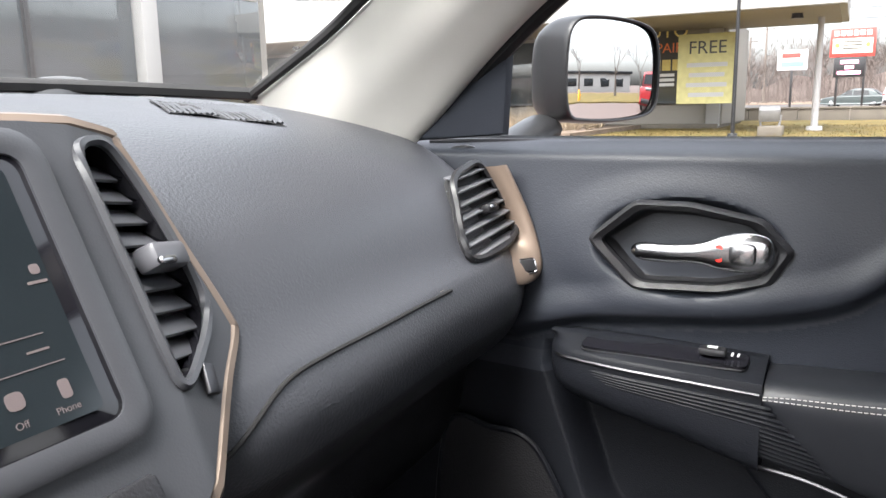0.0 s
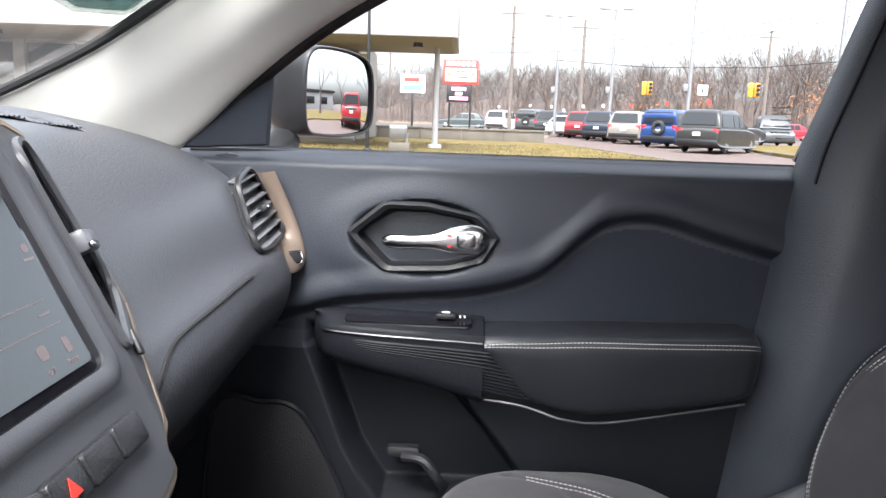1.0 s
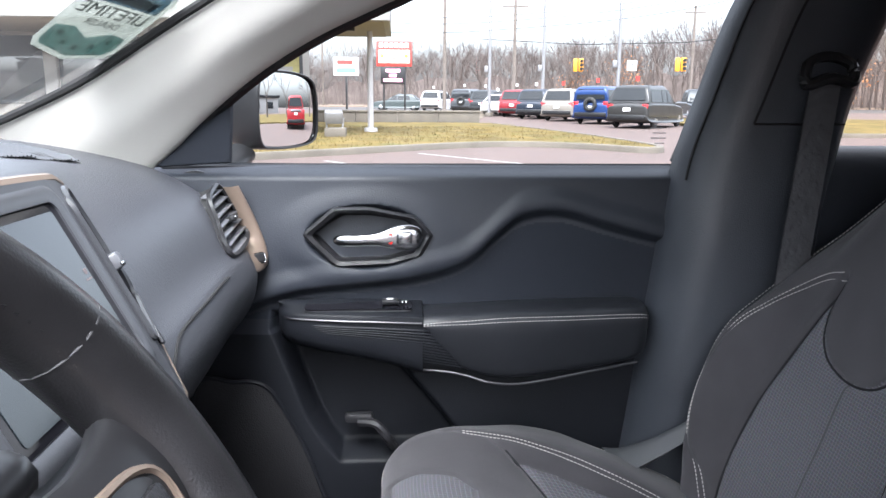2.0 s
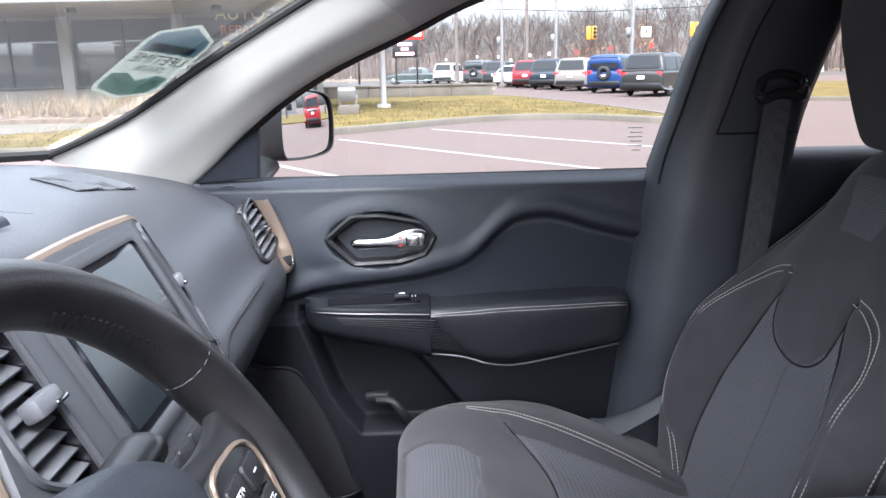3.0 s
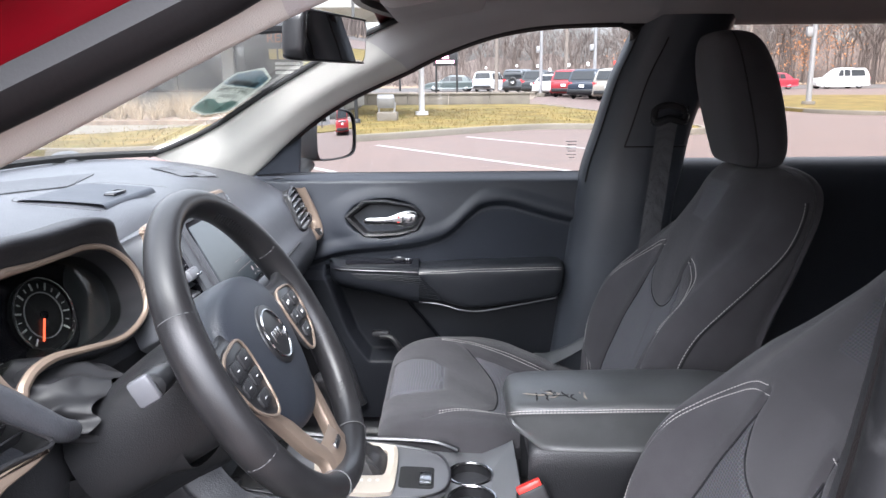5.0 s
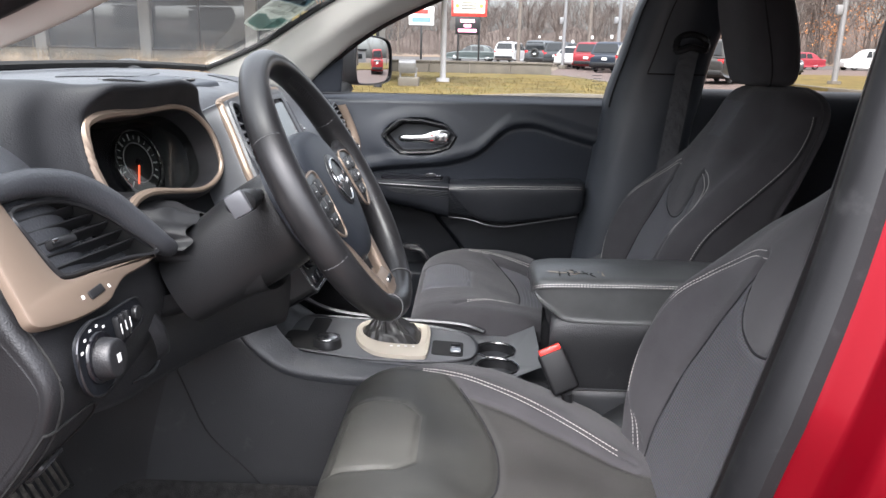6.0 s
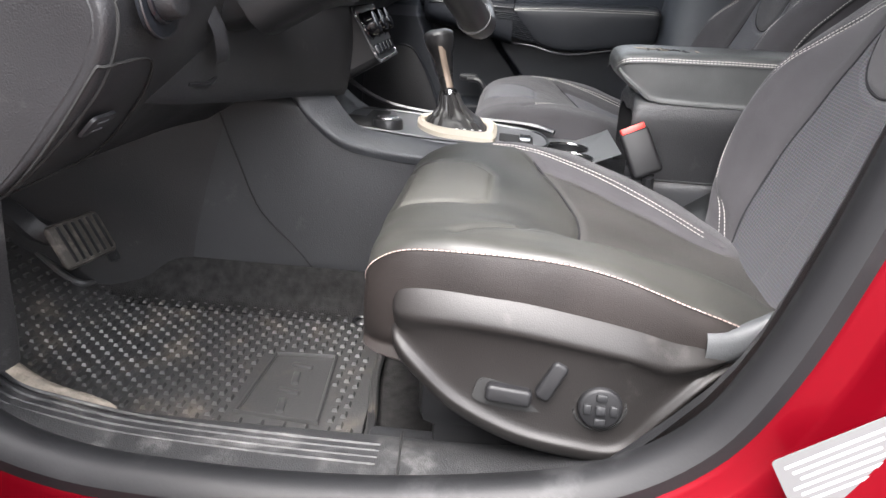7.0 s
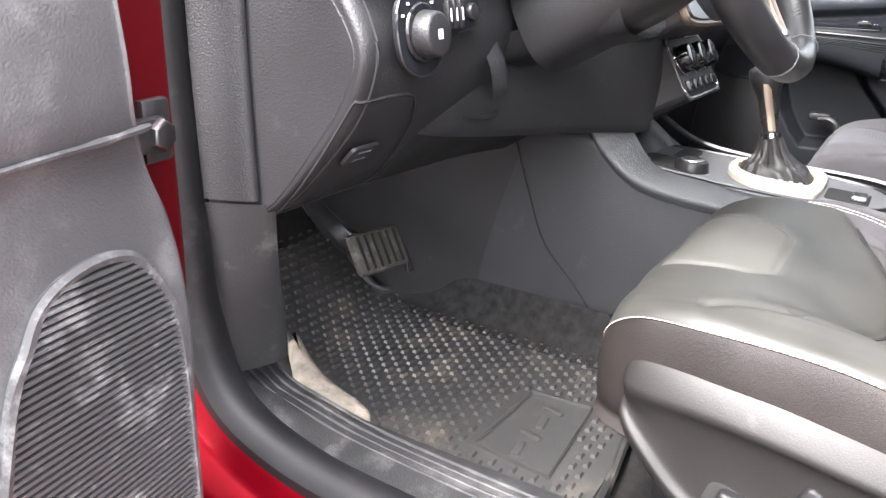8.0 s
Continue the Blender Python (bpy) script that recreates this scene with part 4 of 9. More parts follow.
part("pad_groove", tube_bm([dl.at(u, 0.09) + Vector((0, -0.0008, 0)) for u in [0.24 + 0.72 * i / 40 for i in range(41)]], 0.0018, 6), SEAMBLACK, pad)
# stitched seams on the dash top
for off, va, vb in ((0.295, 0.02, 0.42), (0.285, 0.02, 0.42)):
    vs = [va + (vb - va) * i / 160 for i in range(161)]
    part("stitching", stitches([dl.at(off - 0.09, v) + Vector((0, 0, 0.001)) for v in vs], [Vector((0, -0.1, 1)).normalized()] * 161, 0.0062, 0.0042, 0.0010, 0.0010), DASHTHREAD, pad)
# defroster grilles: small ribs
def dash_top(x, y):
    """Height of the dashboard's top at a place."""
    return min(((q.x - x) ** 2 + (q.y - y) ** 2, q.z) for q in DASH_POINTS)[1]


DASH_POINTS = [dl.at(0.30 * i / 24, j / 60) for i in range(25) for j in range(61)]
for c0, c1, c2, c3, n in (((-0.06, 0.735), (0.13, 0.800), (0.29, 0.686), (0.095, 0.648), 44), ((0.40, 0.545), (0.46, 0.640), (0.575, 0.610), (0.52, 0.500), 22)):
    gr = thing("defroster_grille", "ribbed black grille on the dashboard top", "air vent")

    def on_top(f, g):
        a = Vector(c0) * (1 - f) + Vector(c3) * f
        b = Vector(c1) * (1 - f) + Vector(c2) * f
        p = a * (1 - g) + b * g
        return Vector((p.x, p.y, dash_top(p.x, p.y) + 0.0012))

    part("grille_base", Loft([[on_top(f, g) for g in (0, 0.33, 0.67, 1)] for f in (0, 0.25, 0.5, 0.75, 1)]).mesh(8, 10), SEAMBLACK, gr)
    for k in range(n):
        f = (k + 0.5) / n
        part("slat", tube_bm([on_top(f, 0.02 + 0.96 * g / 5) for g in range(6)], 0.0017, 4), LITPAD, gr)

# instrument binnacle
cl = thing("instrument_cluster", "dark instrument cluster under a hood with a champagne rim", "instrument cluster")
CM = frame_m((-0.358, 0.424, 1.130), (0.977, -0.201, 0.066), (0.0, 0.312, 0.950))
bean = [(-0.130, 0.075), (-0.108, 0.086), (-0.070, 0.087), (-0.020, 0.082), (0.030, 0.080), (0.070, 0.078), (0.108, 0.065), (0.136, 0.034), (0.142, 0.0), (0.132, -0.030), (0.105, -0.045), (0.060, -0.050), (0.0, -0.038), (-0.050, -0.027), (-0.085, -0.028), (-0.108, -0.038), (-0.117, -0.047), (-0.131, -0.030), (-0.139, 0.0), (-0.141, 0.035)]
bo = curve([(a, b, 0) for a, b in bean], 100, True)


def bean_row(s, d, dy=0.0):
    return [CM @ Vector((p.x * s, (p.y - 0.02) * s + 0.02 + dy, d)) for p in bo]


part("cluster_rim", tube_bm(bean_row(1.0, 0.004), [0.0042 + 0.0030 * smooth01(0.02, -0.13, p.x) for p in bo], 8, True), TAN, cl, "champagne rim round the instruments")
part("cluster_well", Loft([bean_row(0.99, 0.0), bean_row(0.95, -0.03), bean_row(0.90, -0.062)], True).mesh(100, 8), SATIN, cl)
part("cluster_face", plate_bm([(p.x * 0.91, (p.y - 0.02) * 0.91 + 0.02) for p in bo], 0.002, m=CM @ pose(0, 0, -0.062)), GLOSSY, cl)
lens = part("cluster_lens", plate_bm([(p.x * 0.95, (p.y - 0.02) * 0.95 + 0.02) for p in bo], 0.0015, m=CM @ pose(0, 0, -0.034)), GLASS, cl, "clear instrument lens")
lens.visible_shadow = False
for cxd, r in ((0.016, 0.048),):
    CD = CM @ pose(cxd, 0.016, -0.058)
    dial = part("dial", cyl_bm(r, r * 0.96, 0.006, 48, 0.001, m=CD), SATIN, cl, "round dial with white ticks")
    part("dial_ring", tube_bm([CD @ Vector((r * math.cos(a), r * math.sin(a), 0.010)) for a in [k / 48 * math.tau for k in range(48)]], 0.0018, 6, True), DULLCHROME, dial)
    part("dial_ring", tube_bm([CD @ Vector((r * 0.62 * math.cos(a), r * 0.62 * math.sin(a), 0.0075)) for a in [k / 40 * math.tau for k in range(40)]], 0.0010, 6, True), GREYPRINT, dial)
    for k in range(17):
        a = radians(225 - k * 16.875)
        part("tick", box_bm(r * (0.20 if k % 2 == 0 else 0.11), 0.0022 if k % 2 == 0 else 0.0012, 0.001, m=CD @ pose(r * 0.80 * math.cos(a), r * 0.80 * math.sin(a), 0.0068) @ pose(0, 0, 0, 0, 0, math.degrees(a))), WHITEPRINT, dial)
    part("needle", box_bm(0.0028, r * 0.66, 0.002, 0.0008, m=CD @ pose(-0.010 * r / 0.046, -0.016, 0.009) @ pose(0, 0, 0, 0, 0, -32)), glow("red_needle", (0.9, 0.12, 0.05), 0.6), dial, "red needle")
    part("needle_hub", cyl_bm(0.006, 0.005, 0.004, 20, 0.001, m=CD @ pose(0, 0, 0.007)), GLOSSY, dial)
for k in range(7):
    part("gauge_bar", box_bm(0.007 if k % 3 else 0.013, 0.0013, 0.001, m=CM @ pose(-0.078 + 0.0012 * k, 0.052 - 0.011 * k, -0.056)), GREYPRINT, cl)
part("gauge_line", box_bm(0.0014, 0.070, 0.001, m=CM @ pose(-0.070, 0.018, -0.056) @ pose(0, 0, 0, 0, 0, -6)), GREYPRINT, cl)
# soft skin round the rim: a hood above, rolled edges at the sides and over the column
hood = []
for i, p in enumerate(bo):
    d = bo[(i + 1) % 100] - bo[i - 1]
    nx, ny = d.y, -d.x
    ln = math.hypot(nx, ny)
    nx, ny = nx / ln, ny / ln
    if nx * p.x + ny * (p.y - 0.02) < 0 and abs(p.x) > 0.06:
        nx, ny = -nx, -ny
    elif ny * (p.y - 0.02) < 0:
        nx, ny = -nx, -ny
    wt = max(0.0, ny) ** 2 * smooth01(-0.150, -0.085, p.x) * smooth01(0.150, 0.095, p.x)
    wl = max(0.0, -nx) ** 2
    wr = max(0.0, nx) ** 2
    wb = max(0.0, -ny) ** 2
    rest = max(1e-6, wl + wr + wb)
    side = [[(0.006, 0.006), (0.018, 0.000), (0.050, -0.012), (0.085, -0.014), (0.12, -0.03)], [(0.006, 0.006), (0.016, -0.008), (0.026, -0.04), (0.034, -0.09), (0.04, -0.14)], [(0.004, 0.004), (0.010, -0.006), (0.013, -0.03), (0.014, -0.06), (0.014, -0.09)]]
    top = [(0.012, 0.016), (0.026, 0.036), (0.036, 0.026), (0.040, -0.03), (0.030, -0.15)]
    row = [CM @ Vector((p.x, p.y, 0.002))]
    for k in range(5):
        o = (side[0][k][0] * wl + side[1][k][0] * wr + side[2][k][0] * wb) / rest if wl + wr + wb > 1e-4 else top[k][0]
        z = (side[0][k][1] * wl + side[1][k][1] * wr + side[2][k][1] * wb) / rest if wl + wr + wb > 1e-4 else top[k][1]
        o, z = o * (1 - wt) + top[k][0] * wt, z * (1 - wt) + top[k][1] * wt
        row.append(CM @ Vector((p.x + nx * o, p.y + ny * o, z)))
    hood.append(row)
hl = [[hood[i][k] for i in range(100)] for k in range(6)]
part("cluster_hood", Loft(hl, True).mesh(160, 30), mat("black_hood_skin", (0.014, 0.0146, 0.0163), 0.5, bump=0.3, bump_scale=480, vary=0.12, spec=0.32), cl, "black grained hood over the instruments")
# gathered boot between the lower lip and the column
BOOTSKIN = mat("soft_black_boot", (0.008, 0.008, 0.0088), 0.5, vary=0.15, spec=0.3)
bt = [[(-0.405 + (0.92 + 0.08 * math.sin(9 * a + i)) * r * math.cos(a) * 1.25, y + 0.006 * math.sin(7 * a + 2 * i), z + (0.9 + 0.10 * math.sin(8 * a + 1.7 * i)) * r * 0.62 * math.sin(a)) for a in [k / 40 * math.tau for k in range(40)]] for i, (y, z, r) in enumerate(((0.47, 1.055, 0.080), (0.44, 1.052, 0.076), (0.42, 1.046, 0.070), (0.40, 1.046, 0.066), (0.38, 1.040, 0.060), (0.355, 1.038, 0.056)))]
part("column_boot", Loft(bt, True).mesh(120, 36), BOOTSKIN, cl, "gathered black boot round the column")

# steering column, stalk, wheel
WC = Vector((-0.386, 0.175, 1.114))
WU = Vector((0, 0.487, 0.873))
WM = frame_m(WC, (1, 0, 0), WU)
COLBLACK = mat("fine_black_column_plastic", (0.010, 0.0102, 0.011), 0.40, bump=0.25, bump_scale=600, vary=0.15, spec=0.35)
col = thing("steering_column", "black plastic steering column shroud with a stalk", "steering column")
cs = []
for d, w, h, dz in ((-0.062, 0.066, 0.062, -0.004), (-0.075, 0.072, 0.068, -0.006), (-0.12, 0.074, 0.070, -0.010), (-0.18, 0.078, 0.066, -0.016), (-0.25, 0.078, 0.058, -0.024)):
    cs.append([WM @ Vector((w * math.copysign(abs(math.cos(a)) ** 0.7, math.cos(a)), dz + h * math.copysign(abs(math.sin(a)) ** 0.7, math.sin(a)), d)) for a in [k / 16 * math.tau for k in range(16)]])
part("column_shroud", Loft(cs, True).mesh(40, 20, caps=True), COLBLACK, col)
part("column_ring", cyl_bm(0.060, 0.070, 0.05, 36, 0.006, m=WM @ pose(0, 0, -0.095)), SATIN, col)
part("lower_shroud", Loft([[(x, y, z) for x, y, z in ((-0.455, 0.34 + q, 0.985 - 0.3 * q), (-0.44, 0.33 + q, 0.955 - 0.3 * q), (-0.37, 0.325 + q, 0.945 - 0.3 * q), (-0.30, 0.33 + q, 0.955 - 0.3 * q), (-0.285, 0.34 + q, 0.985 - 0.3 * q))] for q in (-0.075, 0.0, 0.08)]).mesh(20, 10), COLBLACK, col)
for side in (-1, 1):
    pts = [WM @ Vector((side * f, 0.040 + 0.04 * (f - 0.06), -0.080 + 0.05 * (f - 0.06))) for f in ((0.055, 0.09, 0.125, 0.17, 0.198) if side > 0 else (0.055, 0.08, 0.105, 0.13, 0.15))]
    part("stalk", tube_bm(curve(pts, 14), [0.010 + 0.0095 * smooth01(3, 8, i) - 0.005 * smooth01(12, 13, i) for i in range(14)], 12, flat=0.75), SATIN, col, "black indicator stalk" if side < 0 else "black wiper stalk with white print")
part("stalk_cap", box_bm(0.010, 0.030, 0.026, 0.004, m=WM @ pose(-0.153, 0.0436, -0.0755)), SLAT, col, "grey stalk end")
for k in range(3):
    part("stalk_mark", box_bm(0.010, 0.0010, 0.0006, m=WM @ pose(0.120 + 0.022 * k, 0.044, -0.0600) @ pose(0, 0, 0, 0, 0, 75)), WHITEPRINT, col)

wheel = thing("steering_wheel", "worn black leather steering wheel with champagne lower spoke", "steering wheel")


def W(x, y, z=0.0):
    return WM @ Vector((x, y, z))


RW = 0.188
nrm = (WM.to_3x3() @ Vector((0, 0, 1))).normalized()
bm = bmesh.new()
rows = []
for k in range(96):
    a = k / 96 * math.tau
    thick = 0.0172 + 0.002 * smooth01(0.5, 0.95, abs(math.cos(a)))
    rad = Vector((math.cos(a), math.sin(a), 0))
    rows.append([bm.verts.new(WM @ (rad * (RW + thick * math.cos(q)) + Vector((0, 0, 1.12 * thick * math.sin(q))))) for q in [j / 16 * math.tau for j in range(16)]])
for k in range(96):
    p, q = rows[k], rows[(k + 1) % 96]
    for j in range(16):
        bm.faces.new((p[j], p[(j + 1) % 16], q[(j + 1) % 16], q[j]))
bmesh.ops.recalc_face_normals(bm, faces=bm.faces)
rim_ob = part("rim", bm, WHEELSKIN, wheel, "worn black leather rim")
for deg in (28, 152, 200, 248, 292, 340):
    a = radians(deg)
    t1 = Vector((math.cos(a), math.sin(a), 0))
    part("rim_seam", tube_bm([WM @ (t1 * (RW + 0.0186 * math.cos(q)) + Vector((0, 0, 0.0206 * math.sin(q)))) for q in [j / 20 * math.tau for j in range(20)]], 0.0008, 5, True), DASHTHREAD, rim_ob)
# laced stitching on the inner side of the rim
for a0, a1 in ((30, 68), (112, 150), (-52, -20), (200, 232)):
    bm = bmesh.new()
    n = int((a1 - a0) / 1.9)
    for i in range(n):
        a = radians(a0 + (a1 - a0) * i / n)
        b = radians(a0 + (a1 - a0) * (i + 0.8) / n)
        bm2 = tube_bm([WM @ Vector(((RW - 0.0172) * math.cos(a), (RW - 0.0172) * math.sin(a), 0.0)), WM @ Vector(((RW - 0.0155) * math.cos(b), (RW - 0.0155) * math.sin(b), 0.010))], 0.0013, 4)
        bm = join(bm, bm2)
    part("lacing", bm, SATIN, rim_ob)
hubp = curve([(-0.082, 0.015, 0), (-0.075, 0.045, 0), (-0.045, 0.066, 0), (0, 0.072, 0), (0.045, 0.066, 0), (0.075, 0.045, 0), (0.082, 0.015, 0), (0.072, -0.03, 0), (0.05, -0.068, 0), (0.022, -0.088, 0), (-0.022, -0.088, 0), (-0.05, -0.068, 0), (-0.072, -0.03, 0)], 64, True)
hub = Loft([[WM @ Vector((p.x * s * 1.14, p.y * s * 1.10, d)) for p in hubp] for s, d in ((1.10, -0.055), (1.12, -0.030), (1.10, -0.010), (1.0, 0.002), (0.72, 0.009), (0.3, 0.012), (0.02, 0.012))], True).mesh(64, 26)
hub_ob = part("hub_cover", hub, SOFT, wheel, "grained black centre cover")
em = part("badge", cyl_bm(0.040, 0.038, 0.005, 40, 0.0015, m=WM @ pose(0, 0.004, 0.0090)), SATIN, hub_ob, "round badge with a silver ring")
part("badge_ring", tube_bm([W(0.031 * math.cos(a), 0.004 + 0.031 * math.sin(a), 0.0145) for a in [k / 40 * math.tau for k in range(40)]], 0.0016, 6, True), CHROME, em)
for k, (w, h, yy) in enumerate(((0.004, 0.016, 0.004), (0.005, 0.010, 0.006), (0.005, 0.010, 0.006), (0.005, 0.013, 0.004))):
    part("badge_bar", box_bm(w, h, 0.0015, 0.0006, m=WM @ pose(-0.013 + 0.0085 * k, yy - 0.002, 0.0143)), CHROME, em)
for side in (-1, 1):
    sp = [[WM @ Vector((side * x, y0, z - 0.012)), WM @ Vector((side * x, y0, z)), WM @ Vector((side * x, (y0 + y1) / 2, z + 0.006)), WM @ Vector((side * x, y1, z)), WM @ Vector((side * x, y1, z - 0.012))] for x, y0, y1, z in ((0.055, -0.045, 0.055, -0.006), (0.10, -0.030, 0.045, -0.002), (0.145, -0.010, 0.045, 0.002), (0.185, -0.018, 0.060, 0.002))]
    spoke = part("spoke", Loft(sp).mesh(20, 16), SATIN, wheel)
    padp = curve([(0.086, 0.028, 0), (0.125, 0.034, 0), (0.156, 0.024, 0), (0.158, -0.004, 0), (0.142, -0.036, 0), (0.106, -0.056, 0), (0.088, -0.036, 0)], 40, True)
    part("switch_rim", tube_bm([W(side * p.x, p.y, 0.008) for p in padp], 0.0020, 6, True), TAN, spoke, "champagne rim round the wheel buttons")
    part("button_pad", plate_bm([(side * p.x * 0.98, p.y * 0.98) for p in padp], 0.006, 0.002, m=WM @ pose(0, 0, 0.002)), SATIN, spoke)
    for bx, by, bw, bh in ((0.105, 0.014, 0.026, 0.020), (0.137, 0.012, 0.026, 0.020), (0.105, -0.008, 0.026, 0.018), (0.135, -0.010, 0.024, 0.018), (0.116, -0.031, 0.030, 0.016)):
        part("wheel_button", plate_bm(rounded(bw, bh, 0.004), 0.003, 0.001, m=WM @ pose(side * bx, by, 0.0082)), HARD, spoke)
        if side > 0 and (bx, by) in ((0.105, 0.014), (0.135, -0.010)):
            words("SET+" if by > 0.01 else "SET-", 0.0068, WHITEPRINT, WM @ pose(side * bx, by, 0.0114), spoke, "button_print", 0.0002)
        else:
            part("button_mark", box_bm(0.0055, 0.0009, 0.0004, m=WM @ pose(side * bx, by, 0.0114)), WHITEPRINT, spoke)
# champagne lower spoke: a forked piece from the hub to the bottom of the rim
for side in (-1, 1):
    lo = [[WM @ Vector((side * xa, y, z - 0.014)), WM @ Vector((side * xa, y, z)), WM @ Vector((side * xb, y, z)), WM @ Vector((side * xb, y, z - 0.014))] for xa, xb, y, z in ((0.066, 0.092, -0.040, -0.010), (0.056, 0.078, -0.080, -0.006), (0.036, 0.060, -0.125, -0.003), (0.016, 0.045, -0.152, 0.0), (0.0, 0.050, -0.170, 0.0))]
    part("lower_spoke", Loft(lo).mesh(14, 18), TAN, wheel, "champagne satin lower spoke")
part("spoke_bridge", Loft([[W(-0.036, y, z), W(-0.018, y, z + 0.004), W(0.018, y, z + 0.004), W(0.036, y, z)] for y, z in ((-0.135, -0.006), (-0.150, -0.001), (-0.172, 0.0))]).mesh(14, 8), TAN, wheel)
part("spoke_badge", plate_bm(rounded(0.030, 0.008, 0.003), 0.002, 0.0006, m=WM @ pose(0, -0.152, 0.004)), DULLCHROME, wheel)

# outer vent and light switches, driver's side
lv = thing("driver_vent", "slatted black air vent in a champagne panel", "air vent")
VM = frame_m((-0.655, 0.428, 1.082), (0.98, -0.16, 0), (0.04, 0.52, 0.85))
vin = curve([(-0.034, 0.047, 0), (-0.010, 0.053, 0), (0.030, 0.051, 0), (0.062, 0.040, 0), (0.094, 0.018, 0), (0.122, -0.012, 0), (0.144, -0.040, 0), (0.132, -0.046, 0), (0.091, -0.039, 0), (0.030, -0.034, 0), (-0.012, -0.031, 0), (-0.023, -0.022, 0), (-0.029, 0.010, 0)], 90, True)
vout = curve([(-0.072, 0.085, 0), (-0.042, 0.078, 0), (-0.037, 0.046, 0), (-0.033, 0.010, 0), (-0.027, -0.024, 0), (-0.014, -0.035, 0), (0.030, -0.038, 0), (0.091, -0.043, 0), (0.134, -0.048, 0), (0.112, -0.054, 0), (0.066, -0.057, 0), (0.040, -0.066, 0), (0.022, -0.074, 0), (-0.010, -0.077, 0), (-0.048, -0.075, 0), (-0.088, -0.066, 0), (-0.090, -0.040, 0), (-0.084, 0.011, 0)], 110, True)
part("vent_panel", plate_bm([(p.x, p.y) for p in vout], 0.012, 0.004, m=VM), TAN, lv, "champagne satin panel beside and under the vent")
part("vent_rim", tube_bm([VM @ Vector((p.x, p.y, 0.009)) for p in vin], 0.0032, 6, True), SATIN, lv)
# well coloured near-black for the shade inside the duct
part("vent_well", Loft([[VM @ Vector((p.x, p.y, 0.008)) for p in vin], [VM @ Vector((p.x * 0.94, p.y * 0.92, -0.045)) for p in vin], [VM @ Vector((0.03, 0, -0.047)) for p in vin]], True).mesh(60, 6), SEAMBLACK, lv)
for k in range(5):
    yy = 0.038 - 0.0148 * k
    xs = [p.x for p in vin if abs(p.y - yy) < 0.008]
    xa, xb = min(xs) + 0.003, max(xs) - 0.006
    part("slat", box_bm(xb - xa, 0.0026, 0.018, 0.0009, m=VM @ pose((xa + xb) / 2, yy, -0.006) @ pose(0, 0, 0, -24)), SATIN, lv)
for k in range(7):
    xx = -0.014 + 0.0165 * k
    ys = [p.y for p in vin if abs(p.x - xx) < 0.008]
    ya, yb = min(ys) + 0.004, max(ys) - 0.004
    part("vane", box_bm(0.0016, yb - ya, 0.016, 0.0005, m=VM @ pose(xx, (ya + yb) / 2, -0.026) @ pose(0, 0, 0, 0, 24)), SHADEHARD, lv)
part("vent_knob", box_bm(0.040, 0.011, 0.014, 0.004, m=VM @ pose(0.012, 0.006, 0.004)), SATIN, lv)
part("knob_tip", box_bm(0.010, 0.006, 0.004, 0.0015, m=VM @ pose(-0.004, 0.007, 0.0125)), CHROME, lv)
# padded brow curling over the vent and down to the column
brow = curve([(-0.11, 0.080, 0.004), (-0.05, 0.076, 0.010), (0.010, 0.074, 0.014), (0.060, 0.060, 0.016), (0.102, 0.030, 0.015), (0.134, -0.006, 0.011), (0.162, -0.036, 0.006), (0.188, -0.046, -0.004)], 40)
part("vent_brow", tube_bm([VM @ p for p in brow], [0.012 + 0.005 * math.sin(math.pi * i / 39) for i in range(40)], 12), LITPAD, lv, "grained black brow over the vent")
part("dimmer_wheel", box_bm(0.026, 0.010, 0.006, 0.002, m=VM @ pose(0.008, -0.059, 0.011) @ pose(0, 0, 0, 0, 0, 8)), SATIN, lv)
for k in (-1, 1):
    part("dimmer_mark", box_bm(0.0026, 0.004, 0.001, 0, m=VM @ pose(0.008 + 0.022 * k, -0.059, 0.0125)), WHITEPRINT, lv)
ls = thing("light_switch", "round headlamp knob on a black switch plate", "switch")
LM = frame_m((-0.676, 0.376, 0.977), (0.985, -0.01, 0.03), (0.0, 0.12, 0.99))
lso = curve([(-0.052, 0.0, 0), (-0.045, 0.030, 0), (-0.015, 0.040, 0), (0.015, 0.036, 0), (0.06, 0.034, 0), (0.092, 0.028, 0), (0.094, 0.002, 0), (0.06, -0.004, 0), (0.025, -0.014, 0), (0.010, -0.034, 0), (-0.020, -0.040, 0), (-0.044, -0.028, 0)], 60, True)
part("switch_plate", plate_bm([(p.x, p.y) for p in lso], 0.005, 0.002, m=LM), SHADEHARD, ls)
part("plate_rim", tube_bm([LM @ Vector((p.x, p.y, 0.005)) for p in lso], 0.0013, 5, True), DIMCHROME, ls)
part("knob_skirt", cyl_bm(0.029, 0.027, 0.004, 36, 0.001, m=LM @ pose(-0.014, 0, 0.006)), GLOSSY, ls)
kn = part("knob", cyl_bm(0.0235, 0.0205, 0.019, 36, 0.003, m=LM @ pose(-0.014, -0.002, 0.008)), HARD, ls, "grey-black rotary knob")
part("knob_mark", box_bm(0.007, 0.009, 0.001, 0, m=LM @ pose(-0.014, -0.002, 0.0270)), WHITEPRINT, kn)
for k in range(5):
    a = radians(150 - 24 * k)
    part("switch_mark", box_bm(0.004, 0.0025, 0.0006, 0, m=LM @ pose(-0.014 + 0.0335 * math.cos(a), 0.0335 * math.sin(a), 0.0064)), WHITEPRINT, ls)
